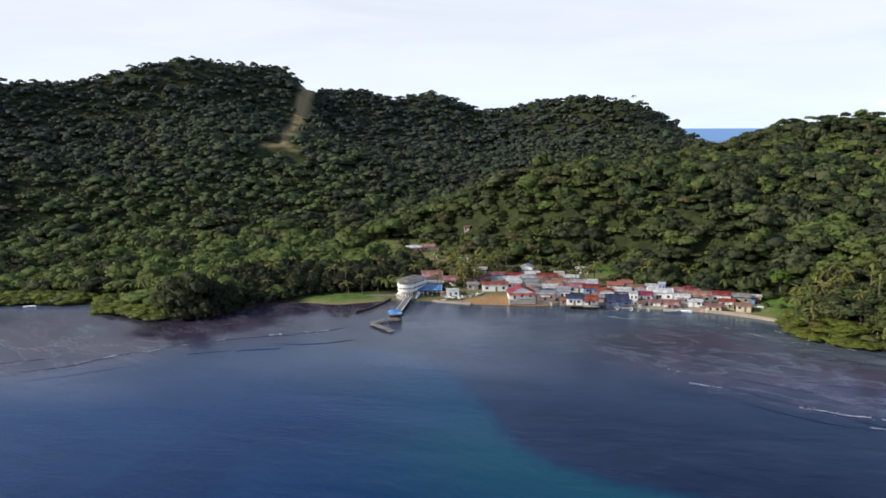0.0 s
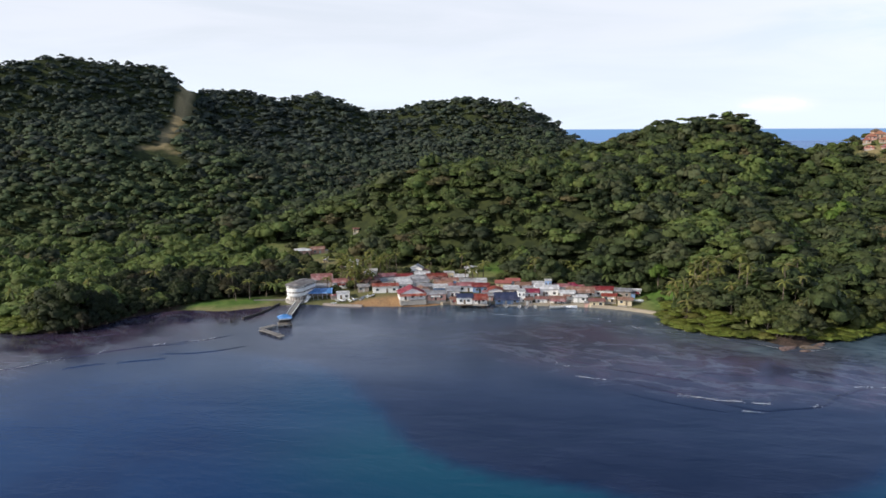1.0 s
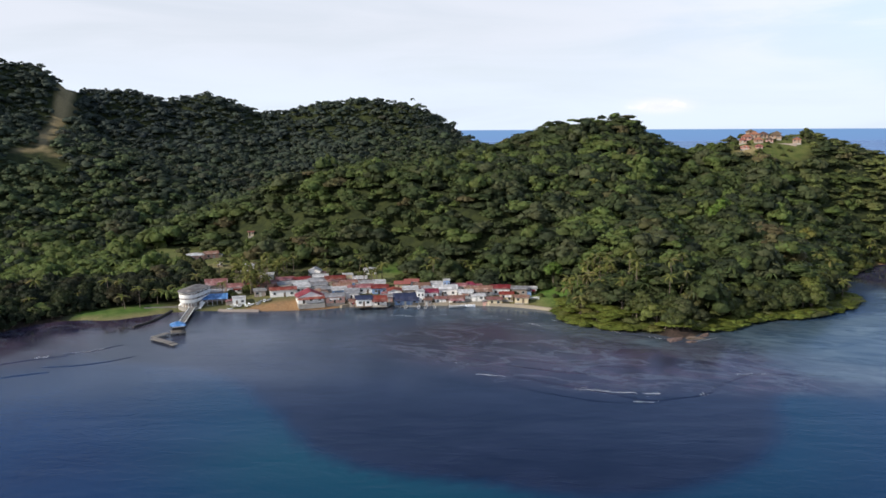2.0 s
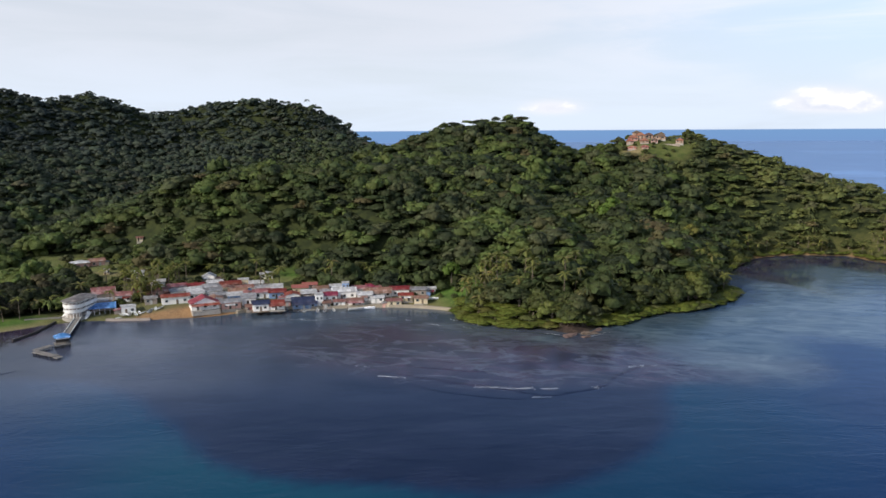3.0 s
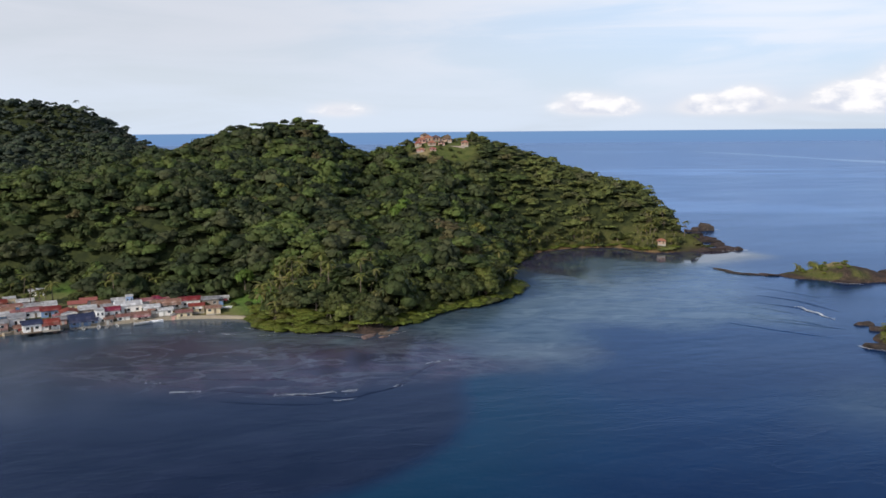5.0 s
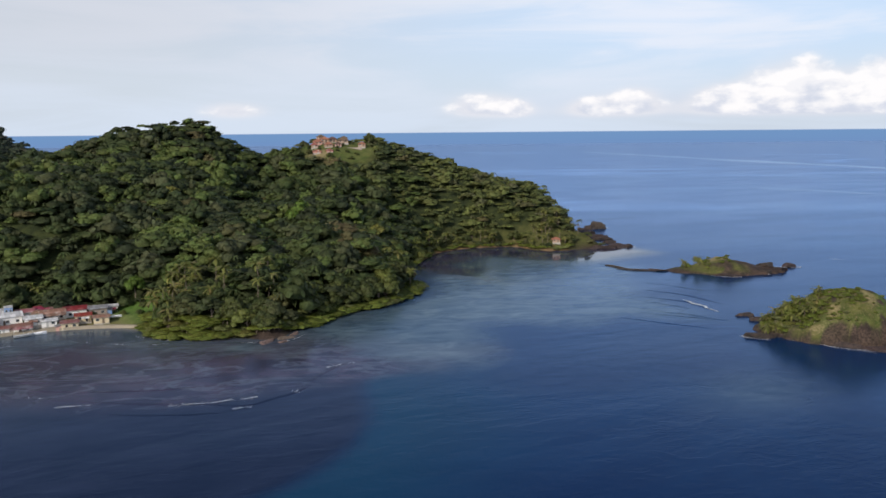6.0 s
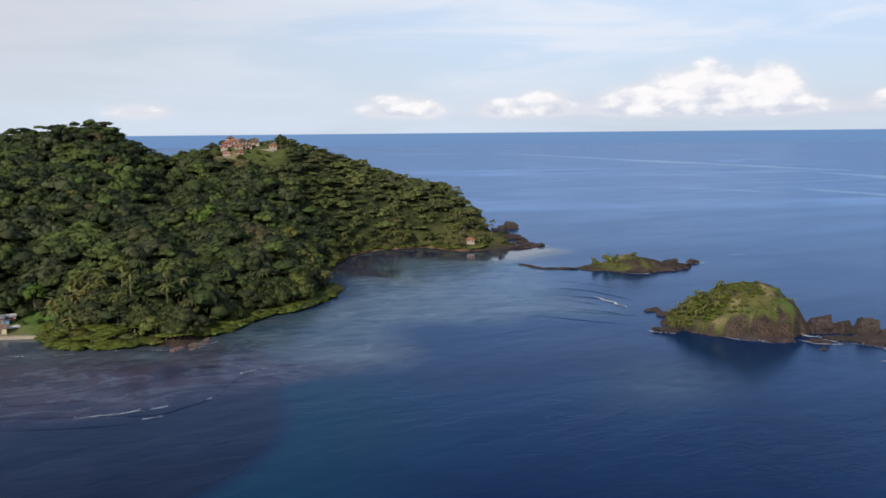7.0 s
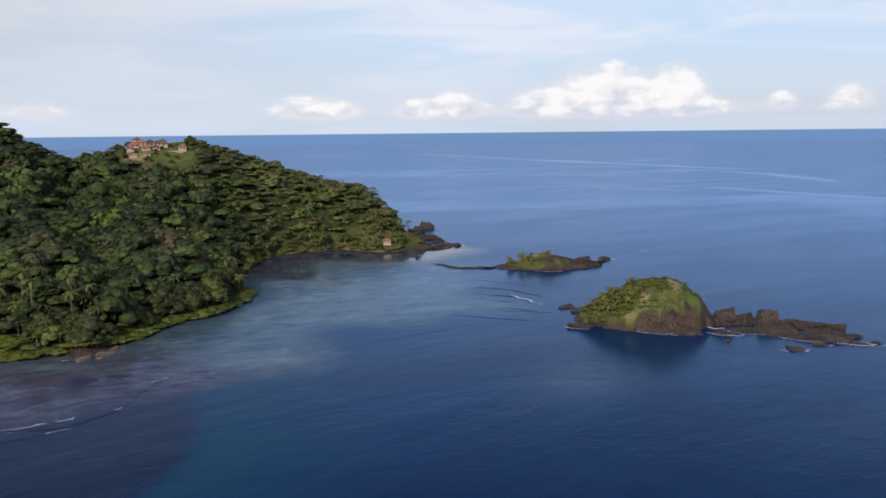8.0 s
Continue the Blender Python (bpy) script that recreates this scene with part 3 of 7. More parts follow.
def sea_masks(gx, gy):
    """Where the bottom shows: teal drop-off, dark reef slope, brown reef flat, pale sand; where sky sheen and shore
    reflections are painted in; and how open the water lies.
    """
    wob = value_noise(gx, gy, 26, 2) * 7 + value_noise(gx, gy, 9, 4) * 3
    sd = edge_distance(gx, gy, SLOPE_EDGE) + wob * 0.35
    slope = rise(sd, -3, 5)
    teal = rise(-sd, 58, 2) * (1 - slope) * rise(gy, 300, 230) * (0.48 + 0.52 * rise(np.hypot(gx - 16, gy - 168), 66, 16))
    reef = np.maximum(rise(edge_distance(gx, gy, REEF_FLAT) + wob, -10, 12), rise(edge_distance(gx, gy, WEST_REEF) + wob, -14, 14) * 0.9)
    shore = edge_distance(gx, gy, COAST)
    # pale sand; in the channel its colour also carries the calm sky's reflection
    pale = rise(edge_distance(gx, gy, PALE_SAND) + wob * 1.5, -12, 14) * 0.75 + 0.85 * rise(edge_distance(gx, gy, CHANNEL) + wob * 2, -22, 25) + rise(-shore + wob, 38, 6) * rise(gx, 10, 60) * rise(gx, 250, 200) * 0.42
    pale = np.maximum(pale, 0.45 * np.exp(-(((gx - 234) / 22) ** 2 + ((gy - 104) / 14) ** 2)))
    pale = np.maximum(pale, 0.6 * np.exp(-(((gx - 284) / 16) ** 2 + ((gy - 262) / 22) ** 2)))
    # no pale sand where brown stands in for the headland's dark reflection
    pale = pale * (1 - 0.85 * rise(-shore + wob, 46, 22) * rise(gx, 300, 318) * rise(gx, 475, 455))
    for cx, cy, wide in ((69, 331, 9), (104, 316, 11), (120, 300, 8), (88, 322, 8), (150, 262, 9)):
        pale = np.maximum(pale, 0.8 * np.exp(-(((gx - cx) / wide) ** 2 + ((gy - cy) / wide) ** 2)) * rise(wob, -7, 4))
    calm = 0.12 + 0.88 * rise(line_distance(gx, gy, [(-300, 290), (-60, 320), (40, 335), (112, 316)])[0] + wob, 20, 105)
    calm = np.minimum(calm, 0.15 + 0.85 * rise(line_distance(gx, gy, [(316, 340), (362, 368), (420, 348), (440, 322)])[0] + wob, 18, 46))
    lee = np.maximum(rise(-shore + wob, 44, 16) * rise(gx, -130, -112) * rise(gx, -22, -38), 0.40 * rise(-shore + wob, 20, 6) * rise(gx, -40, -20) * rise(gx, 150, 130))
    lee = np.maximum(lee, rise(-shore + wob, 62, 34) * rise(gx, 300, 318) * rise(gx, 474, 456) * rise(gy, 258, 292))
    calm = calm * (1 - lee)
    reef = np.maximum(reef, 0.95 * rise(-shore + wob, 40, 14) * rise(gx, -130, -112) * rise(gx, 0, -24))
    # reef brown laid along the headland foot as its painted reflection
    reef = np.maximum(reef, 0.75 * rise(-shore + wob, 50, 20) * rise(gx, 300, 318) * rise(gx, 474, 456))
    # where bay water is brightened in place of reflected sky
    silt = (1 - lee) * (0.22 + 0.48 * rise(gx, -45, 10) + 0.75 * rise(gx, -88, -125)) * rise(gx, 300, 250) * (1 - 0.45 * rise(gx, 50, 110))
    return {"silt": silt, "teal": teal, "slope": slope, "reef": np.clip(reef, 0, 1), "pale": np.clip(pale, 0, 1), "open": calm}


def build_sea():
    xs = np.concatenate([-np.geomspace(60000, 306, 34), np.arange(-300, 601, 4.0), np.geomspace(606, 60000, 34)])
    ys = np.concatenate([-np.geomspace(60000, 46, 28), np.arange(-40, 441, 4.0), np.geomspace(446, 60000, 34)])
    gx, gy, quads = grid(xs, ys)
    ob = mesh_object("water", np.stack([gx, gy, np.zeros_like(gx)], -1), quads, M_SEA, smooth=True, attributes=sea_masks(gx, gy))
    tagged(ob, "blue rippled sea with teal drop-off and brown reef flats", "sea", kind="structure")


build_sea()

# ------------------------------------------------------------ plants
def unit(v):
    return v / (np.linalg.norm(v, axis=-1, keepdims=True) + 1e-9)


def leaf_cards(points, normals, size, rng, stretch=1.3):
    """Small four-cornered leaf clumps at the points, facing roughly along the normals."""
    n = len(points)
    t = unit(np.cross(normals, rng.normal(size=(n, 3))))
    b = np.cross(normals, t)
    s = size * rng.uniform(0.65, 1.35, (n, 1))
    corners = np.stack([points + t * s * stretch, points + b * s + normals * s * 0.25, points - t * s * stretch, points - b * s - normals * s * 0.10], 1)
    return corners.reshape(-1, 3), np.arange(4 * n).reshape(-1, 4)


def stem(points, radii, sides=5):
    """A tapered trunk or limb through the points."""
    a = np.linspace(0, 2 * np.pi, sides, endpoint=False)
    v = np.concatenate([np.stack([p[0] + r * np.cos(a), p[1] + r * np.sin(a), np.full(sides, p[2])], -1) for p, r in zip(points, radii)])
    i = np.arange(sides)
    q = np.concatenate([np.stack([k * sides + i, k * sides + (i + 1) % sides, (k + 1) * sides + (i + 1) % sides, (k + 1) * sides + i], -1) for k in range(len(points) - 1)])
    return v, q


def joined(pieces):
    vs, qs, n = [], [], 0
    for v, q in pieces:
        vs.append(v)
        qs.append(q + n)
        n += len(v)
    return np.concatenate(vs), np.concatenate(qs)


def lobe(c, r, around, up, rng, squash=0.85):
    """One lumpy mass of leaves, broader than high, with its outward slants."""
    a = np.linspace(0, 2 * np.pi, around, endpoint=False) + rng.uniform(0, 6)
    vs, ns = [], []
    for k in range(up + 1):
        p = -0.55 + k / up * (np.pi / 2 + 0.55) * 0.94
        d = np.stack([np.cos(p) * np.cos(a), np.cos(p) * np.sin(a), np.full(around, np.sin(p))], -1)
        vs.append(c + d * np.array([1, 1, squash]) * r * rng.uniform(0.74, 1.20, (around, 1)))
        ns.append(d + 0.25 * rng.normal(size=d.shape))
    i = np.arange(around)
    q = [np.stack([k * around + i, k * around + (i + 1) % around, (k + 1) * around + (i + 1) % around, (k + 1) * around + i], -1) for k in range(up)]
    return np.concatenate(vs), np.concatenate(q), np.concatenate(ns)


def crown(rng, cards, lobes, flat, size, low=-0.30, around=6, up=2, squash=0.85, dome=1.15, rough=0.5, puff=1.0):
    """A crown one unit in radius, its underside near z = 0: overlapping lobes of leaves with a ragged coat of leaf clumps.
    squash: height of a lobe to its width; dome: how far the rim hangs below the top."""
    ang, rad = np.arange(lobes) * 2.4 + rng.uniform(0, 6), 0.70 * np.sqrt(np.linspace(0.02, 1, lobes)) * rng.uniform(0.8, 1.15, lobes)
    ang = ang + rng.uniform(-0.5, 0.5, lobes)
    c = np.stack([rad * np.cos(ang), rad * np.sin(ang), 0.86 - dome * rad ** 2 + rng.uniform(-0.18, 0.18, lobes)], -1)
    r = rng.uniform(0.22, 0.50, lobes) * (1.0 if lobes < 10 else 0.88) * puff
    pick = rng.choice(lobes, cards * 6, p=r ** 2 / (r ** 2).sum())
    d = unit(rng.normal(size=(cards * 6, 3)))
    d[:, 2] = np.where(d[:, 2] < low, -d[:, 2], d[:, 2])
    p = c[pick] + d * r[pick][:, None] * np.array([1, 1, squash]) * rng.uniform(0.94, 1.22, (cards * 6, 1))
    hidden = ((p[:, None] - c[None]) ** 2 / (np.array([1, 1, squash]) ** 2)).sum(-1) < (r * 0.92)[None] ** 2
    keep = np.flatnonzero(~hidden.any(1))[:cards]
    p, d = p[keep], unit(d[keep] + np.array([0, 0, 0.2]))
    n = unit(d + np.array([0, 0, 0.35]) + 0.55 * rng.normal(size=d.shape))
    v, q = leaf_cards(p, n, size, rng, 1.5)
    soft = np.repeat(unit((1 - rough) * d + rough * n), 4, axis=0)
    pieces, slants = [(v, q)], [soft]
    for k in range(lobes):
        v, q, m = lobe(c[k], r[k], around, up, rng, squash)
        pieces.append((v, q))
        slants.append(unit(m + np.array([0, 0, 0.15])))
    v, q = joined(pieces)
    v[:, 2] *= flat
    return v, q, np.concatenate(slants)


def palm_crown(rng, fronds=11):
    """The star of drooping fronds of a palm standing in the wood, one unit in radius."""
    pieces, slants = [], []
    for k in range(fronds):
        a, up = k * 2.4 + rng.uniform(-0.3, 0.3), rng.uniform(0.15, 0.75)
        way, side = np.array([math.cos(a), math.sin(a), 0]), np.array([-math.sin(a), math.cos(a), 0])
        u = np.array([0, 0.35, 0.7, 1.0])[:, None]
        rib = way * u * 1.05 + np.array([0, 0, 1.0]) * (0.75 + up * u - (0.85 + 0.35 * up) * u * u)
        half = np.array([0.04, 0.13, 0.12, 0.02])[:, None]
        v = np.concatenate([rib - side * half - [0, 0, 0.05], rib + side * half - [0, 0, 0.05]])
        i = np.arange(3)
        pieces.append((v, np.stack([i, i + 1, 5 + i, 4 + i], -1)))
        slants.append(np.tile(unit(way * 0.5 + side * rng.normal() * 0.4 + np.array([0, 0, 0.8])), (8, 1)))
    v, q = joined(pieces)
    return v, q, np.concatenate(slants)


def along(line, step):
    pts, out = np.array(line, float), []
    for a, b in zip(pts[:-1], pts[1:]):
        n = max(1, int(np.linalg.norm(b - a) / step))
        out += [a + (b - a) * k / n for k in range(n)]
    return out


def on_ground(x, y):
    return land_height(np.asarray(x), np.asarray(y))


WEST_YARD = rounded([(-158, 420), (-142, 420), (-138, 446), (-158, 448)], 2)
KNOLL_YARD = rounded([(8, 484), (22, 482), (24, 506), (8, 508)], 2)
NO_TREES = [WEST_YARD, KNOLL_YARD, LAWN, BEACH, FIELD, EAST_CLEARING, YARD]
ROAD_CUT = [(330, 527, 0), (323, 521, 0), (316, 513, 0), (309, 504, 0)]
WOOD = np.array(WEST_SHORE[2:] + TOWN_SHORE + EAST_SHORE + [(x * 1.06, y * 1.06) for x, y, _ in CREST_EAST[::-1] + CREST_NORTH[::-1] + CREST_WEST[::-1]] + [(-440, 420)])


def tree_places(rng):
    spots = []
    for step, belt in ((6.25, 0), (5.5, 1)):
        for gy in np.arange(250, 930, step):
            for gx in np.arange(-470, 560, step):
                x, y = gx + rng.uniform(-0.5, 0.5) * step, gy + rng.uniform(-0.5, 0.5) * step
                if (math.hypot(x - 120, y - 300) > 330) == bool(belt):
                    spots.append((x, y, belt))
    p = np.array(spots)
    x, y = p[:, 0], p[:, 1]
    shore = edge_distance(x, y, COAST)
    ok = (edge_distance(x, y, WOOD) > 0) & (shore > np.where(x > 300, 2.6, np.where((x < -108) & (x > -240), 13.0, 4.5))) & ((x < 468) | (shore > 13))
    ok &= (shore > 12) | (x < -60) | ((x > 300) & (x < 500)) | ((shore > 5.0) & (x > 134))
    for area in NO_TREES:
        ok &= edge_distance(x, y, area) < -3.5
    ok &= edge_distance(x, y, RESORT) < -2
    ok &= edge_distance(x, y, TOWN_CLEAR) < -1
    for dx, dy in ((0, 0), (1, -9), (2, -16)):
        ok &= line_distance(x - dx, y - dy, SCAR)[0] > 7.2
        ok &= line_distance(x - dx, y - dy, SCAR_FOOT)[0] > 5.4
    for k in (0, 7, 14, 21):
        ok &= line_distance(x + 0.5 * k, y + 0.85 * k, ROAD_CUT)[0] > 3.6 - 0.05 * k
    ok &= (x < 491) | (y > 400)
    ok &= (x < 464) | (y > 352)
    # coconut groves behind the eastern shore of the village leave little room for other trees
    chance = rng.uniform(size=len(x))
    ok &= (edge_distance(x, y, GROVE) < 0) | (chance < 0.55)
    ok &= np.hypot((x + 64) / 52, (y - 402) / 32) > 1
    ok &= (np.arctan2(x, y) > radians(-32)) | (y < 300)
    return p[ok], shore[ok]


def build_forest():
    rng = np.random.default_rng(5)
    p, shore = tree_places(rng)
    belt = p[:, 2]
    order = np.argsort(shore + rng.uniform(0, 9, len(p)))
    reach = (p[:, 0] > -210) & (p[:, 0] < 430) & (belt == 0)
    single = np.array([i for i in order if reach[i]][:90])
    is_single = np.zeros(len(p), bool)
    is_single[single] = True
    z = on_ground(p[:, 0], p[:, 1])
    # tone carries shade too: darker in the west, behind the lawn, above the bay
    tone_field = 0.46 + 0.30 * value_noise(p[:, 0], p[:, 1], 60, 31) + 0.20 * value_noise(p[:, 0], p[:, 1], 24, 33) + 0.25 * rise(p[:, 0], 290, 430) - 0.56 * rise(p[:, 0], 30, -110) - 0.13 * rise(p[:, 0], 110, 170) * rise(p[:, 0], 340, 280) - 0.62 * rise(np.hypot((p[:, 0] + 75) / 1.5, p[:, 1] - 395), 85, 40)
    # how much haze blue is mixed into each tree's leaves, growing inland
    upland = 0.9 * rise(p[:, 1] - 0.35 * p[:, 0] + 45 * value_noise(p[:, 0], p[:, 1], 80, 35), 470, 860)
    radius = np.clip(rng.lognormal(-0.06, 0.42, len(p)), 0.45, 1.8) * np.where(belt == 0, 6.0 - 2.1 * rise(p[:, 0], 330, 430), 4.7)
    lift = np.where(belt == 0, rng.uniform(-1.4, 1.0, len(p)), rng.uniform(-0.9, 0.4, len(p))) + np.clip((radius - 4.5) * 0.3, -1, 0.7)
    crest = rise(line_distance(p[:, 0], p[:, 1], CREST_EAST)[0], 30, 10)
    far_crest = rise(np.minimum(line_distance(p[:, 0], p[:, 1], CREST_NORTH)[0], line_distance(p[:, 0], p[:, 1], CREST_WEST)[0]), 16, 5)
    radius = radius * (1 - 0.35 * rise(edge_distance(p[:, 0], p[:, 1], COVE_GROVE), -6, 2))
    radius = np.where(crest > 0.3, np.minimum(radius, 4.8), np.where(far_crest > 0.3, np.minimum(radius, 4.6), radius))
    lift = lift - 0.7 * crest
    # joined woods: the slopes above the bay, and the hills behind
    # round, umbrella-shaped and tall crowns; the last ones are palms
    # height, height of a lobe, hang of the rim, fullness of the lobes
    shapes = ((0.76, 0.80, 1.15, 1.0), (0.62, 0.50, 0.80, 1.35), (0.70, 0.64, 1.05, 1.15), (1.0, 0.70, 1.30, 1.0), (0.56, 0.45, 0.65, 1.4), (0.85, 0.66, 1.1, 1.2), (0.66, 0.52, 0.80, 1.3), (1.05, 0.64, 1.3, 1.1))
    kinds = {0: [crown(rng, 66, 8, f, 0.094, around=5, squash=sq, dome=d, puff=pf) for f, sq, d, pf in shapes] + [palm_crown(rng), palm_crown(rng)],
             1: [crown(rng, 15, 5, 0.35 + 0.4 * f, 0.13, around=5, squash=0.4 + 0.5 * sq, dome=1.1, puff=pf) for f, sq, d, pf in shapes] + [palm_crown(rng, 8)],
             2: [crown(rng, 52, 7, f * 0.85, 0.11, around=5, squash=sq, dome=d, puff=pf) for f, sq, d, pf in shapes] + [palm_crown(rng), palm_crown(rng)]}
    palm_odds = 0.05 * (1 - np.maximum(crest, far_crest)) * (1 - 0.6 * belt) + 0.12 * rise(z, 26, 6) + 0.16 * rise(p[:, 0], 330, 400) * rise(z, 50, 20)
    stand = np.where(p[:, 0] + 30 * value_noise(p[:, 0], p[:, 1], 40, 37) + rng.normal(size=len(p)) * 14 > 372, 2, belt)
    for near in (0, 1, 2):
        vs, qs, ns, tints, hill_hazes, n = [], [], [], [], [], 0
        for i in np.flatnonzero(~is_single & (stand == near)):
            palm = rng.uniform() < palm_odds[i]
            v, q, soft = kinds[near][8 + rng.integers(len(kinds[near]) - 8) if palm else (1, 2, 4, 6)[rng.integers(4)] if crest[i] > 0.3 else rng.integers(8)]
            a, r = rng.uniform(0, 2 * np.pi), min(radius[i], 3.6) if palm else radius[i]
            ca, sa = math.cos(a), math.sin(a)
            w, m = np.empty_like(v), np.empty_like(v)
            w[:, 0] = (v[:, 0] * ca - v[:, 1] * sa) * r + p[i, 0]
            w[:, 1] = (v[:, 0] * sa + v[:, 1] * ca) * r + p[i, 1]
            w[:, 2] = v[:, 2] * r * rng.uniform(0.85, 1.25) + z[i] + (lift[i] + 4.2 if palm else lift[i])
            m[:, 0], m[:, 1], m[:, 2] = soft[:, 0] * ca - soft[:, 1] * sa, soft[:, 0] * sa + soft[:, 1] * ca, soft[:, 2]
            vs.append(w)
            qs.append(q + n)
            ns.append(m)
            tints.append(np.full(len(v), np.clip(tone_field[i] + (0.25 if palm else 0.0) + rng.normal() * (0.25 - 0.10 * upland[i]), 0, 1)))
            hill_hazes.append(np.full(len(v), upland[i]))
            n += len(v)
        ob = mesh_object("forest", np.concatenate(vs), np.concatenate(qs), M_HEADLAND if near == 2 else M_FOREST, attributes={"tint": np.concatenate(tints), "upland": np.concatenate(hill_hazes)}, normals=np.concatenate(ns))
        tagged(ob, "yellow-green coastal scrub covering the headland" if near == 2 else "dense dark green rainforest canopy covering the hillside", "forest", kind="stuff")
    return p[single, :2], z[single], radius[single], lift[single], rng


def build_tree(rng, flat, cards=270, leaves=None):
    tree = thing("tree", Matrix(), "broad-crowned green tropical tree at the forest edge", "tree", "shore trees")
    v, q, soft = crown(rng, cards, 15, flat, 0.068, around=8, up=2)
    v[:, 2] += 0.14
    mesh_object("crown", v, q, leaves or M_TREE, tree, normals=soft)
    pieces = [stem([(0, 0, -0.9), (0.02, 0.01, 0.2), (0, 0.02, 0.7)], [0.085, 0.06, 0.03], 7)]
    for k in range(4):
        a = k * 1.57 + rng.uniform(0, 1)
        pieces.append(stem([(0.01, 0.01, 0.10 + 0.05 * k), (0.28 * math.cos(a), 0.28 * math.sin(a), 0.40), (0.5 * math.cos(a), 0.5 * math.sin(a), 0.6)], [0.04, 0.028, 0.012], 5))
    v, q = joined(pieces)
    mesh_object("trunk", v, q, M_BARK, tree)
    return tree


def place_trees(spots, z, radius, lift, rng):
    models = [build_tree(rng, f) for f in (0.75, 0.9, 0.65, 1.0, 0.8)]
    dark = [i for i, (x, y) in enumerate(spots) if -100 < x < -20]
    spots, z, radius, lift = np.delete(spots, dark, 0), np.delete(z, dark), np.delete(radius, dark), np.delete(lift, dark)
    for i, (x, y) in enumerate(spots):
        r = min(radius[i], 6.8)
        m = Matrix.Translation((x, y, z[i] + lift[i] * 0.25)) @ Matrix.Rotation(rng.uniform(0, 6.28), 4, "Z")
        model = models[i % 5]
        ob = model if i < 5 else copy_thing(model, m)
        ob.matrix_basis = m @ Matrix.Diagonal((r, r, r * rng.uniform(0.85, 1.15), 1))


place_trees(*build_forest())


def place_shore_trees():
    """Bushy trees crowding the muddy bank of the western point and hanging over the water."""
    rng = np.random.default_rng(17)
    models = [build_tree(rng, f) for f in (1.0, 1.15, 0.9)]
    dark = [build_tree(rng, f, 330, M_SHADED_TREE) for f in (0.95, 1.1, 0.85)]
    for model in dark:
        tagged(model, "dense tree on the muddy shore, shade darkened into its leaves", "tree", "point trees")
    for model in models:
        tagged(model, "bushy green tree leaning over the muddy shore", "tree", "point trees")
    bank = [(-114, 329), (-108, 327), (-102, 328.5), (-95, 334), (-90, 344), (-84, 352), (-76, 359), (-68, 365), (-58, 373), (-48, 379)]
    used = [0, 0]
    for inland, low, high, raised in ((0.5, 2.6, 3.8, 0.0), (4.5, 4.2, 5.6, 0.5), (10, 5.6, 7.2, 2.0), (17, 6.0, 7.6, 3.4)):
        for x, y in along(bank, 4.2 + 0.12 * inland):
            x2, y2 = x + rng.uniform(-1.2, 1.2) - 0.35 * inland, y + rng.uniform(-0.8, 0.8) + 0.9 * inland
            tall = 1.25 if -114 < x < -98 else (0.72 if x > -92 else 1.0)
            r = rng.uniform(low, high) * tall
            m = Matrix.Translation((x2, y2, max(0.1, height_at(x2, y2)) + raised * tall * tall)) @ Matrix.Rotation(rng.uniform(0, 6.28), 4, "Z")
            # trees right of the tip take the leaves darkened for shade
            kind = 1 if x > -109 else 0
            model = (models, dark)[kind][used[kind] % 3]
            ob = model if used[kind] < 3 else copy_thing(model, m)
            ob.matrix_basis = m @ Matrix.Diagonal((r, r, r * rng.uniform(0.9, 1.2), 1))
            used[kind] += 1

    # a stand of trees behind the lawn, its deep shade put into the leaf colour
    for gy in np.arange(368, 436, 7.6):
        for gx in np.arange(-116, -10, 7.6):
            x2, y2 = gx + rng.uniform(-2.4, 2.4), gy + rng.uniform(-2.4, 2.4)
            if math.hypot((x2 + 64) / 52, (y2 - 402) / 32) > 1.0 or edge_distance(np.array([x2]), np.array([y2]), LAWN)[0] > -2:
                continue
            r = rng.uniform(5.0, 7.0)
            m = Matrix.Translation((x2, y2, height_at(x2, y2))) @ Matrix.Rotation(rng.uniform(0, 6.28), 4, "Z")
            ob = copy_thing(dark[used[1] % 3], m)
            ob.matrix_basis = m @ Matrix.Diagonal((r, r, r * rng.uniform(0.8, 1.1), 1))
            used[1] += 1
            tagged(ob, "dense tree behind the waterside lawn, shade darkened into its leaves", "tree", "lawn trees")


place_shore_trees()


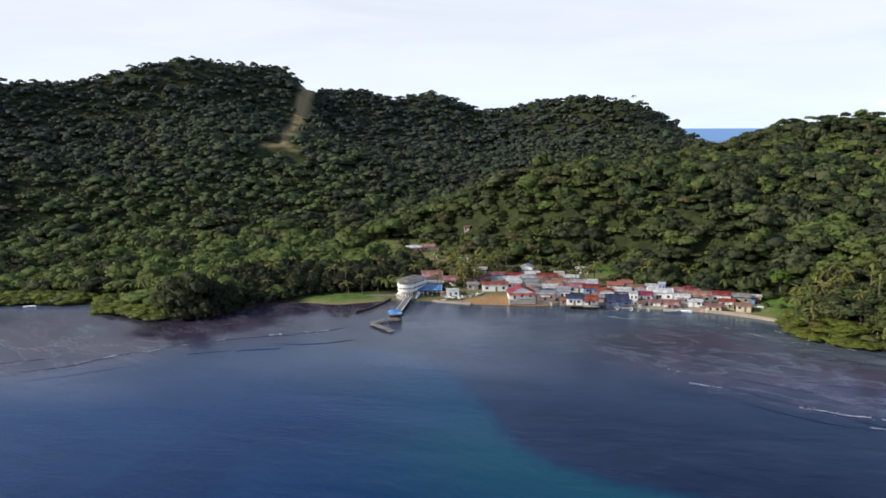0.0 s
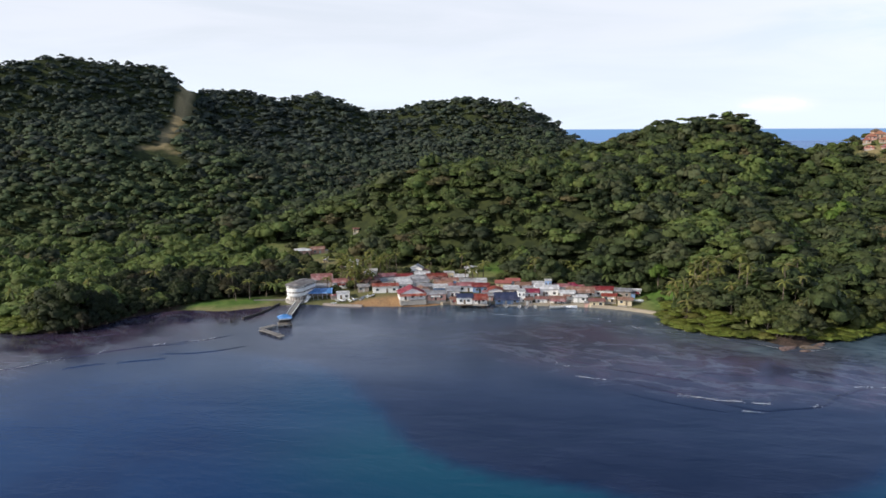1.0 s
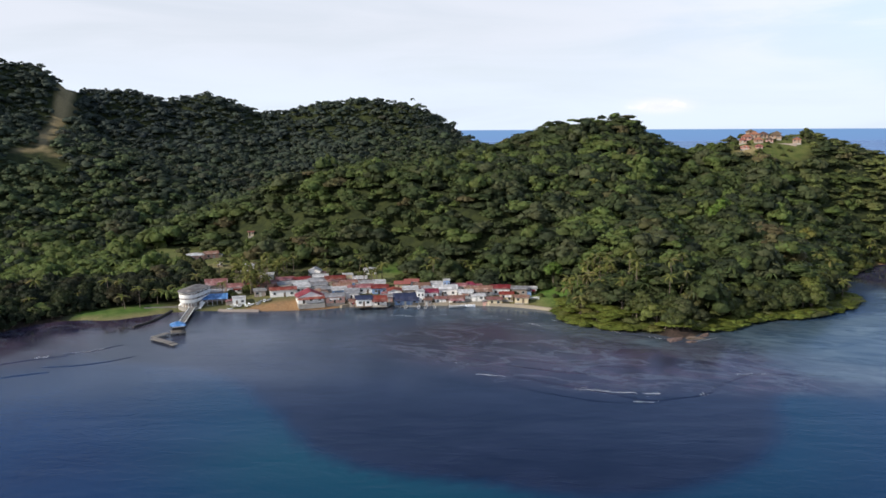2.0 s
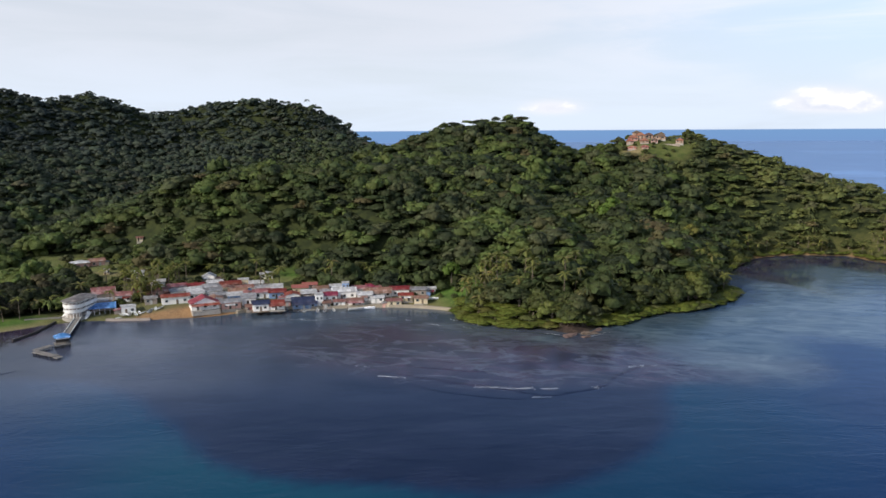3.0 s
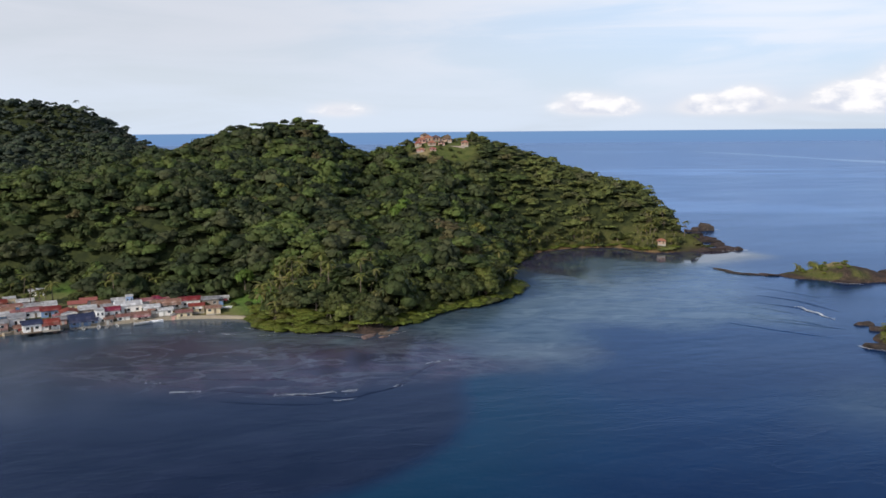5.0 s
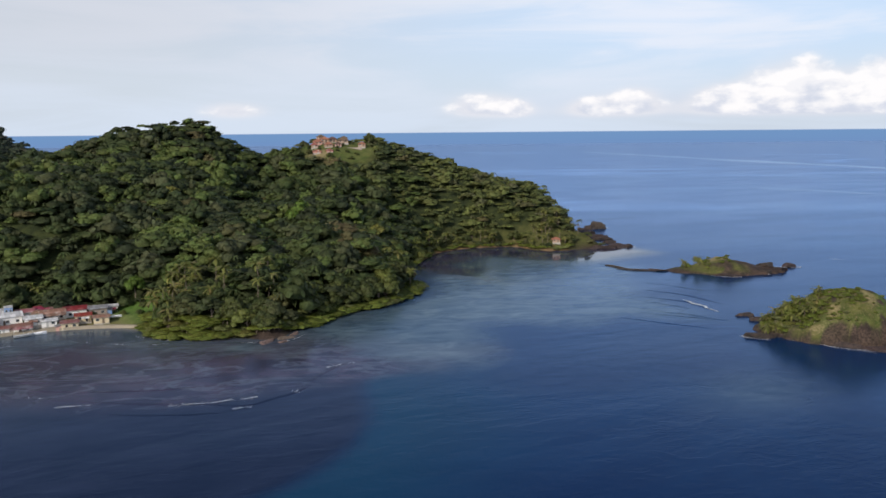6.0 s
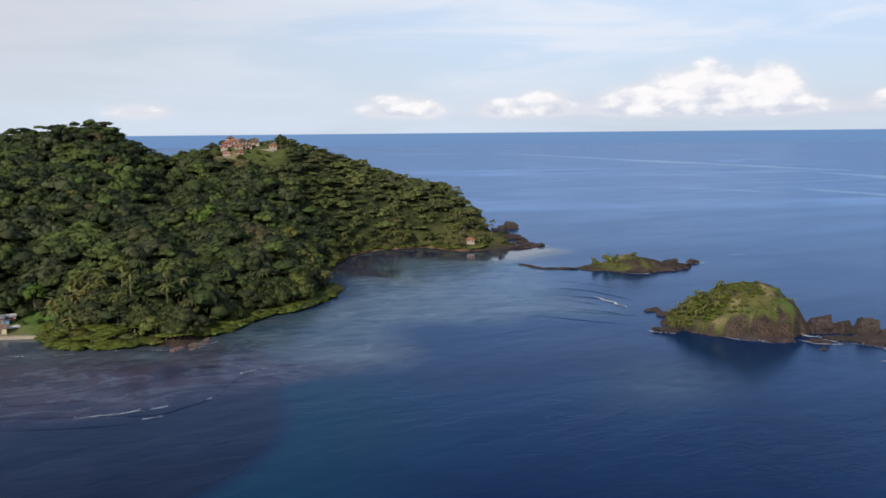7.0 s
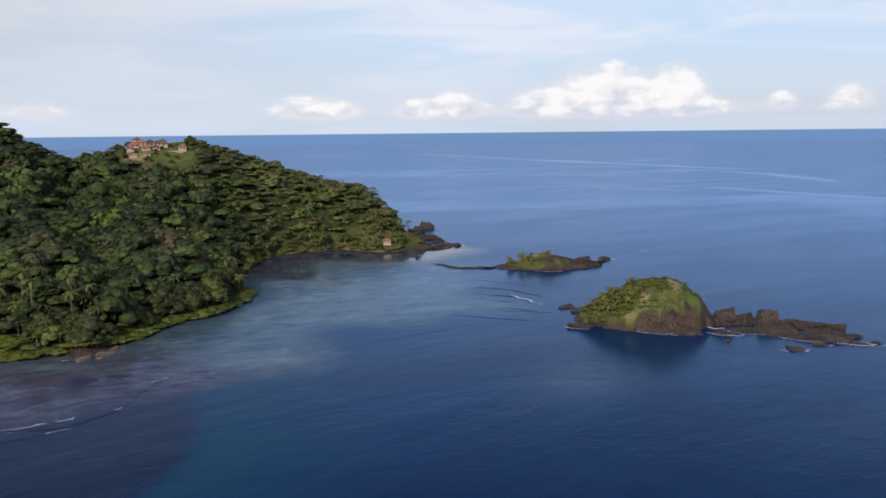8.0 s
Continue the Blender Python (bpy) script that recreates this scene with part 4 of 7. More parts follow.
def build_palm(rng, tall, fronds=12):
    palm = thing("palm_tree", Matrix(), "tall coconut palm with drooping yellow-green fronds", "palm", "coconut palms")
    bend = rng.uniform(-0.8, 0.8, 2)
    path = [(bend[0] * u * u, bend[1] * u * u, tall * u) for u in (0, 0.3, 0.65, 1.0)]
    v, q = stem(path, [0.26, 0.19, 0.16, 0.13], 7)
    mesh_object("trunk", v, q, M_BARK, palm)
    long = 4.1
    u = np.linspace(0, 1, 7)
    rib = np.stack([long * (u - 0.16 * u * u), 0 * u, long * (0.40 * u - 0.92 * u * u)], -1)
    wide = 0.52 * np.sin(np.pi * np.clip(u * 0.9 + 0.1, 0, 1)) ** 0.7
    left, right = rib + np.stack([0.18 * u, wide, -0.55 * wide], -1), rib + np.stack([0.18 * u, -wide, -0.55 * wide], -1)
    v = np.concatenate([left, rib, right])
    i = np.arange(6)
    q = np.concatenate([np.stack([i, i + 1, 8 + i, 7 + i], -1), np.stack([7 + i, 8 + i, 15 + i, 14 + i], -1)])
    mesh = None
    for k in range(fronds):
        if mesh is None:
            ob = mesh_object("frond", v, q, M_PALM, palm)
            mesh = ob.data
        else:
            ob = new("frond", mesh)
            ob.parent = palm
        ob.matrix_basis = pose(*path[-1], rng.uniform(-25, 25), rng.uniform(-48, 34), k * 360 / fronds * 2.0 + rng.uniform(-12, 12))
    return palm


def build_bush(rng, flat, cards=230):
    bush = thing("mangrove_bush", Matrix(), "low yellow-green mangrove bush rooted at the waterline", "bush", "mangroves")
    v, q, soft = crown(rng, cards, 12, flat, 0.070, low=-0.6, around=6, up=2, squash=0.6, dome=0.8, puff=1.35)
    mesh_object("crown", v, q, M_MANGROVE, bush, normals=soft)
    pieces = []
    for k in range(7):
        a, r = k * 0.9, rng.uniform(0.3, 0.7)
        pieces.append(stem([(r * math.cos(a), r * math.sin(a), -0.35), (0.5 * r * math.cos(a), 0.5 * r * math.sin(a), 0.3)], [0.03, 0.04], 4))
    v, q = joined(pieces)
    mesh_object("stilt_root", v, q, M_BARK, bush)
    return bush


def place_mangroves():
    rng = np.random.default_rng(12)
    models = [build_bush(rng, f) for f in (0.52, 0.46, 0.58)]
    used = 0
    east = [(134, 312), (137, 294), (144, 282), (155, 278)], [(176, 270), (191, 273), (212, 281), (225, 279), (241, 281), (263, 291), (280, 308)]
    shade = [(150, 284), (158, 272), (164, 268), (172, 270), (178, 276)]
    cove = [(300, 340), (333, 363), (361, 382), (388, 384), (410, 373), (424, 360), (418, 343), (426, 330), (440, 326)]
    west = [(-215, 358), (-178, 357), (-160, 358)], [(-152, 348), (-144, 341), (-128, 330), (-115, 326)]
    for stretch, deep in ((east[0], 3), (shade, 1), (east[1], 2), (west[0], 3), (west[1], 3), (cove, 1)):
        for row in range(deep):
            for x, y in along(stretch, 4.0):
                push = (1.0 if stretch is not shade else 4.0) + row * 3.4
                x2, y2 = x + rng.uniform(-1.5, 1.5) + (0.25 * push if stretch is not east[0] else 0.9 * push), y + rng.uniform(-1, 1) + push
                r = rng.uniform(3.4, 5.4) + row * 0.4 - (1.3 if stretch is cove else 0)
                m = Matrix.Translation((x2, y2, max(0.0, height_at(x2, y2)) + 0.02 * r)) @ Matrix.Rotation(rng.uniform(0, 6.28), 4, "Z")
                model = models[used % 3]
                ob = model if used < 3 else copy_thing(model, m)
                squat = 0.62 if stretch in east or stretch is shade else 0.95
                ob.matrix_basis = m @ Matrix.Diagonal((r, r, r * squat, 1))
                used += 1


place_mangroves()


def place_palms():
    rng = np.random.default_rng(8)
    models = [build_palm(rng, h) for h in (9.5, 11.5, 8.0, 13.0)]
    spots = [(-44, 372), (-38, 374), (-31, 380), (-46, 380), (-27, 386), (-52, 383), (-22, 392), (-35, 390), (4, 412), (12, 420), (20, 428), (28, 416), (-4, 430), (36, 436), (46, 430), (52, 424), (62, 420)]
    for area, count in (((138, 300, 168, 345), 40), ((168, 284, 196, 310), 9), ((262, 300, 300, 345), 16), ((345, 372, 425, 392), 26), ((416, 330, 460, 366), 36), ((-150, 350, -60, 400), 12), ((60, 380, 130, 400), 10), ((-16, 376, 74, 412), 12), ((3, 378, 18, 404), 20), ((2, 404, 50, 426), 14)):
        for _ in range(count):
            spots.append((rng.uniform(area[0], area[2]), rng.uniform(area[1], area[3])))
    used = 0
    for x, y in spots:
        if edge_distance(np.array([x]), np.array([y]), COAST)[0] < 2 or edge_distance(np.array([x]), np.array([y]), EAST_CLEARING)[0] > 0:
            continue
        m = Matrix.Translation((x, y, height_at(x, y) - 0.1)) @ Matrix.Rotation(rng.uniform(0, 6.28), 4, "Z")
        model = models[used % 4]
        ob = model if used < 4 else copy_thing(model, m)
        s = rng.uniform(0.8, 1.15)
        ob.matrix_basis = m @ Matrix.Diagonal((s, s, s * (rng.uniform(0.5, 0.8) if x > 300 else rng.uniform(0.8, 1.1) if x > 130 else rng.uniform(0.5, 1.0)), 1))
        used += 1


place_palms()

# ------------------------------------------------------------ islets and rocks
M_ROCK = surface("sea_rock", (0.052, 0.036, 0.031), 0.85, grain=0.6, size=5.0, bump=0.6, second=(0.024, 0.018, 0.017), spot=0.85, vary=0.3)


M_REEF_STONE = surface("tan_reef_stone", (0.17, 0.115, 0.092), 0.9, grain=0.5, size=3.0, bump=0.5, second=(0.07, 0.05, 0.045), spot=0.7, vary=0.3)


def build_rock(x, y, sx, sy, sz, turn, seed, label="dark brown volcanic sea rock, jagged and wet at the foot"):
    """A broken block: a sphere cut by a dozen planes, then cracked and pitted."""
    rng = np.random.default_rng(seed)
    bm = bmesh.new()
    bmesh.ops.create_icosphere(bm, subdivisions=4, radius=1.0)
    shift = Vector(rng.uniform(-50, 50, 3))
    cuts = [(Vector(unit(rng.normal(size=3) * np.array([1, 1, 0.6]))), rng.uniform(0.50, 0.86)) for _ in range(13)]
    cuts.append((Vector((rng.uniform(-0.3, 0.3), rng.uniform(-0.3, 0.3), 1)).normalized(), rng.uniform(0.55, 0.8)))
    for v in bm.verts:
        n = v.co.normalized()
        p = n * (1.15 + 0.22 * noise.noise(n * 1.4 + shift))
        for way, reach in cuts:
            past = p.dot(way) - reach
            if past > 0:
                p -= way * past
        p *= 1 - 0.16 * max(0.0, 1 - 7 * abs(noise.noise(n * 2.1 + shift))) + 0.09 * noise.noise(n * 6 + shift) + 0.05 * noise.noise(n * 14 + shift)
        v.co = Vector((p.x * sx * 0.62, p.y * sy * 0.62, max(p.z, -0.35) * sz * 1.12))
    me = bpy.data.meshes.new("rock")
    bm.to_mesh(me)
    bm.free()
    me.materials.append(M_ROCK)
    ob = new("rock", me)
    ob.matrix_world = pose(x, y, 0.0, 0, 0, turn)
    return tagged(ob, label, "rock", "rocks off the islet")


def build_islet(name, cx, cy, axis, half, deep, profile, label, bare, foot=2.4, cliff=0.0, dry=0.55):
    """A steep islet: profile gives its height from one end to the other along the axis (degrees from +x)."""
    a = radians(axis)
    s, w, quads = grid(np.linspace(-half * 1.35, half * 1.35, 110), np.linspace(-deep * 1.35, deep * 1.35, 70))
    rim = 1 + 0.12 * value_noise(s, w, 9, 41) + 0.06 * value_noise(s, w, 3.5, 43)
    rho = np.sqrt((s / half) ** 2 + (w / deep) ** 2) / rim
    at = np.interp(s / half, np.linspace(-1, 1, len(profile)), profile)
    side = np.clip(1 - (w / (deep * rim)) ** 2 / np.clip(1 - (s / half) ** 2, 0.08, 1), 0, 1) ** 0.42
    z = np.where(rho < 1, np.maximum(at * side, 1.0 * rise(rho, 1.02, 0.9)), 0)
    z = z + (value_noise(s, w, 6, 45) * 0.9 + value_noise(s, w, 2.4, 47) * 0.5) * rise(z, 0.4, 3) - 1.5 * rise(rho, 0.97, 1.12)
    slope_z = np.gradient(z.reshape(70, 110))
    steep = np.hypot(slope_z[0].ravel() / (2.7 * deep / 69), slope_z[1].ravel() / (2.7 * half / 109))
    rock = np.maximum(rise(z + value_noise(s, w, 6, 55), foot, foot - 1.4), rise(value_noise(s, w, 8, 49) + 0.5 * rise(steep, 1.0, 3.0) + 0.3 * rise(z, 10, 4), 0.7, 1.0) * 0.85 * rise(z, 11, 8))
    rock = np.maximum(rock, rise(s / half + 0.25 * value_noise(s, w, 6, 57), bare, bare + 0.2))
    face = np.exp(-((s / half - 0.36) / 0.30) ** 2) * rise(w, 1, -5) * rise(z, 12, 6) + 0.45 * value_noise(s, w, 7, 59) + 0.45 * value_noise(s, w, 2.6, 63)
    rock = np.maximum(rock, cliff * rise(face, 0.30, 0.55))
    x, y = cx + s * math.cos(a) - w * math.sin(a), cy + s * math.sin(a) + w * math.cos(a)
    ob = mesh_object(name, np.stack([x, y, z], -1), quads, M_GROUND, smooth=True,
                     attributes={"scrub": np.clip(1 - rock, 0, 1), "rock": rock, "grass": np.maximum(0.22 * rise(value_noise(s, w, 9, 51), 0.0, 0.5), 0.70 * rise(s / half + 0.3 * value_noise(s, w, 5, 61), 0.42, 0.62) * rise(z, 8, 11) * rise(w, 6, 0)) * (1 - rock), "clay": dry * rise(value_noise(s, w, 6, 53) + 0.5 * rise(rho, 0.55, 0.2), 0.25, 0.7) * rise(z, 3, 6) * (1 - rock), "sand": 0 * z})
    tagged(ob, label, "islet")
    return lambda u, v: (cx + u * math.cos(a) - v * math.sin(a), cy + u * math.sin(a) + v * math.cos(a), float(z[np.argmin((s - u) ** 2 + (w - v) ** 2)]))


near_islet = build_islet("islet", 319, 114, -70, 28, 17, (0.8, 3.5, 8.0, 11.0, 15.5, 17.5, 17.8, 16.0, 11.5, 2.5), "steep rocky islet with a grassy top and bushes", 0.72, 2.8, 1.0)
far_islet = build_islet("islet", 424, 212, -52, 30, 14, (0.6, 1.3, 2.6, 4.8, 7.2, 7.0, 4.6, 3.2, 2.2, 0.6), "low rocky islet with grass and a few bushes", 0.05, 2.2, dry=0.8)
SEA_ROCKS = (
    # two stacks off the islet's end, the long ledge behind them and the flat reef rock at their feet
    (331, 85, 13, 9, 9.0, -62), (338, 70, 13, 9, 9.0, -66), (335, 77, 8, 7, 6.4, -40), (334, 80, 6, 6, 5.0, 10), (341, 61, 13, 8, 4.4, -95), (341, 52, 15, 8, 3.6, -96), (338, 45, 11, 8, 4.2, -82), (335, 37, 7, 5, 1.4, -70),
    (324, 73, 18, 9, 1.7, -78), (325, 62, 16, 9, 1.9, -84), (322, 52, 17, 7, 1.8, -84), (325, 42, 14, 7, 2.2, -80), (324, 34, 6, 4, 1.0, -70), (331, 66, 20, 10, 2.4, -80), (332, 48, 18, 8, 2.2, -88), (315, 80, 12, 5, 1.2, -72),
    (303, 52, 6, 4, 1.5, -60), (306, 55, 3, 2, 0.8, 20), (304, 76, 3, 2.4, 0.9, 0), (316, 46, 6, 3, 0.9, -70), (329, 29, 5, 3, 0.9, -60),
    # low rock round the islet's own foot
    (296, 132, 12, 7, 2.2, -64), (302, 127, 10, 5, 1.6, -60), (303, 116, 12, 4, 1.6, -72), (303, 104, 14, 4, 2.2, -78), (306, 93, 11, 5, 2.4, -66), (327, 152, 7, 4, 1.4, -40), (322, 145, 8, 5, 1.8, -50),
    # headland point: block off its outer side, broken slope, flat ledge
    (545, 381, 13, 9, 6.0, -35), (536, 382, 9, 7, 3.6, -35), (527, 384, 9, 6, 3.0, -35), (512, 366, 12, 8, 3.2, -40), (500, 352, 13, 7, 3.0, -50), (489, 340, 13, 7, 2.8, -50), (464, 309, 19, 9, 2.6, -40), (456, 312, 16, 8, 2.2, -38), (470, 304, 8, 6, 2.4, -30), (478, 324, 12, 7, 2.6, -50), (448, 314, 10, 5, 1.2, -36),
    # far islet: outer boulders and the thin spit
    (452, 200, 13, 8, 3.6, -50), (463, 192, 9, 5, 2.0, -50), (443, 194, 16, 9, 3.6, -52), (433, 192, 12, 7, 2.4, -46), (395, 262, 15, 4, 0.8, -100), (393, 254, 14, 4, 0.8, -84), (396, 246, 15, 5, 1.0, -66), (401, 239, 16, 6, 1.2, -56), (407, 230, 17, 8, 1.4, -55), (411, 203, 14, 5, 1.4, -64),
    # below the eastern point of the bay
    (160, 262, 9, 4, 0.9, 20), (168, 262, 8, 4, 0.8, -10), (175, 265, 7, 3, 0.8, 30), (165, 258, 5, 3, 0.6, 0))
for k, (x, y, sx, sy, sz, turn) in enumerate(SEA_ROCKS):
    rock_ob = build_rock(x, y, sx, sy, sz, turn, 100 + k)
    if x < 200:
        rock_ob.data.materials[0] = M_REEF_STONE
        tagged(rock_ob, "flat tan reef stone at the foot of the mangroves", "rock", "reef stones")

# ------------------------------------------------------------ town
M_WHITE = surface("white_paint", (0.86, 0.85, 0.83), 0.75, grain=0.06, size=1.2, second=(0.52, 0.49, 0.44), spot=0.4, bump=0.1, streak=True)
M_CREAM = surface("cream_paint", (0.66, 0.56, 0.38), 0.75, grain=0.08, size=1.2, second=(0.42, 0.36, 0.26), spot=0.5, streak=True)
M_BLUE = surface("blue_paint", (0.20, 0.32, 0.55), 0.7, grain=0.1, size=1.2, second=(0.14, 0.20, 0.32), spot=0.5, streak=True)
M_BUFF = surface("buff_plaster", (0.44, 0.30, 0.22), 0.8, grain=0.1, size=1.2, second=(0.30, 0.21, 0.16), spot=0.5, streak=True)
M_PINK = surface("pink_paint", (0.62, 0.36, 0.30), 0.75, grain=0.1, size=1.2, second=(0.38, 0.25, 0.22), spot=0.5, streak=True)
M_BRICK = surface("bare_block_wall", (0.36, 0.30, 0.26), 0.9, grain=0.2, size=0.8, second=(0.20, 0.17, 0.15), spot=0.5, bump=0.3)
M_RED_ROOF = surface("red_sheet_roof", (0.24, 0.030, 0.036), 0.55, grain=0.15, size=1.5, second=(0.20, 0.085, 0.06), spot=0.6, vary=0.3)
M_RUST_ROOF = surface("rusty_sheet_roof", (0.27, 0.125, 0.105), 0.7, grain=0.25, size=1.5, second=(0.36, 0.30, 0.28), spot=0.7, vary=0.35)
M_GREY_ROOF = surface("grey_zinc_roof", (0.33, 0.325, 0.335), 0.5, 0.15, grain=0.12, size=1.5, second=(0.24, 0.17, 0.13), spot=0.6, vary=0.3)
M_PALE_ROOF = surface("pale_zinc_roof", (0.60, 0.59, 0.59), 0.5, 0.1, grain=0.1, size=1.5, second=(0.40, 0.34, 0.30), spot=0.5, vary=0.2)
M_BLUE_ROOF = surface("blue_sheet_roof", (0.11, 0.30, 0.60), 0.5, grain=0.12, size=1.5, second=(0.06, 0.10, 0.24), spot=0.4, vary=0.1)
M_NAVY_ROOF = surface("dark_blue_roof", (0.030, 0.038, 0.085), 0.55, grain=0.2, size=1.5, second=(0.07, 0.06, 0.08), spot=0.5)
M_TILE_ROOF = surface("terracotta_roof", (0.33, 0.125, 0.085), 0.8, grain=0.2, size=0.8, second=(0.26, 0.12, 0.08), spot=0.5, vary=0.2)
M_DARK_ROOF = surface("weathered_dark_roof", (0.17, 0.155, 0.15), 0.7, grain=0.2, size=1.5, second=(0.26, 0.23, 0.21), spot=0.6)
M_WOOD = surface("weathered_wood", (0.19, 0.145, 0.105), 0.85, grain=0.35, size=0.6, second=(0.10, 0.08, 0.065), spot=0.5, bump=0.3)
M_DARK_WOOD = surface("wet_dark_wood", (0.035, 0.03, 0.028), 0.7, grain=0.4, size=0.6, spot=0.4)
M_PIER = surface("weathered_pier_concrete", (0.21, 0.195, 0.18), 0.9, grain=0.25, size=0.8, second=(0.11, 0.10, 0.095), spot=0.6, bump=0.3)
M_THATCH = surface("brown_thatch", (0.15, 0.095, 0.065), 0.95, grain=0.35, size=0.6, second=(0.10, 0.075, 0.06), spot=0.6, bump=0.5, vary=0.3)
M_CONCRETE = surface("stained_concrete", (0.40, 0.37, 0.33), 0.9, grain=0.15, size=1.0, second=(0.22, 0.20, 0.18), spot=0.6, bump=0.3)
M_GLASS = surface("dark_window_glass", (0.03, 0.04, 0.05), 0.12, grain=0.2, size=1.0, spec=0.8)
M_FRAME = surface("window_frame_paint", (0.50, 0.50, 0.48), 0.6, grain=0.1, size=0.4)
M_BOAT = surface("boat_hull_paint", (0.72, 0.74, 0.76), 0.35, grain=0.05, size=1.0, second=(0.45, 0.45, 0.45), spot=0.4, vary=0.9)


def sheeted(m):
    """Roof sheets laid side by side, each weathered a little differently."""
    t = m.node_tree
    b = next(n for n in t.nodes if n.type == "BSDF_PRINCIPLED")
    src = b.inputs["Base Color"].links[0].from_socket
    co = node(t, "ShaderNodeTexCoord").outputs["Object"]
    cell = node(t, "ShaderNodeTexWhiteNoise", {"Vector": node(t, "ShaderNodeVectorMath", {0: node(t, "ShaderNodeMapping", {0: co, 3: (1.0, 0.42, 0.0)}).outputs[0]}, operation="FLOOR").outputs[0]}, noise_dimensions="3D").outputs["Value"]
    tone = node(t, "ShaderNodeHueSaturation", {"Value": ramp(t, cell, 0, 1, 0.72, 1.28), "Saturation": ramp(t, cell, 0, 1, 1.1, 0.85), "Color": src})
    t.links.new(tone.outputs[0], b.inputs["Base Color"])
    return m


for roof_material in (M_RED_ROOF, M_RUST_ROOF, M_GREY_ROOF, M_PALE_ROOF, M_BLUE_ROOF, M_NAVY_ROOF, M_DARK_ROOF):
    sheeted(roof_material)
WALLS = {"white": M_WHITE, "cream": M_CREAM, "blue": M_BLUE, "pink": M_PINK, "buff": M_BUFF, "bare": M_BRICK}
ROOFS = {"red": M_RED_ROOF, "rusty": M_RUST_ROOF, "grey": M_GREY_ROOF, "pale": M_PALE_ROOF, "blue": M_BLUE_ROOF, "navy": M_NAVY_ROOF, "terracotta": M_TILE_ROOF, "thatch": M_THATCH, "dark": M_DARK_ROOF}


def roof_slab(bm, a, b, c, d, thick=0.12):
    """A sloping slab over the four corners."""
    lo = [Vector(p) for p in (a, b, c, d)]
    n = (lo[1] - lo[0]).cross(lo[3] - lo[0]).normalized()
    n = n if n.z > 0 else -n
    vs = [bm.verts.new(p) for p in lo] + [bm.verts.new(p + n * thick) for p in lo]
    for f in ((3, 2, 1, 0), (4, 5, 6, 7), (0, 1, 5, 4), (1, 2, 6, 5), (2, 3, 7, 6), (3, 0, 4, 7)):
        bm.faces.new([vs[k] for k in f])
    bmesh.ops.recalc_face_normals(bm, faces=bm.faces)


def add_window(house, x, y, z, wide, high, side):
    """A window with its frame and pane on the front (-y), back, left or right wall."""
    turn = {"front": 0, "right": 90, "back": 180, "left": -90}[side]
    frame_bm = bmesh.new()
    for x0, x1, z0, z1 in ((-wide / 2, wide / 2, high - 0.09, high), (-wide / 2, wide / 2, 0, 0.09), (-wide / 2, -wide / 2 + 0.09, 0.09, high - 0.09), (wide / 2 - 0.09, wide / 2, 0.09, high - 0.09)):
        add_box(frame_bm, x0, x1, -0.09, 0.03, z0, z1)
    w = part("window", frame_bm, M_FRAME, house)
    w.matrix_basis = pose(x, y, z, 0, 0, turn)
    part("pane", box(-wide / 2 + 0.09, wide / 2 - 0.09, -0.035, 0.02, 0.09, high - 0.09), M_GLASS, w)


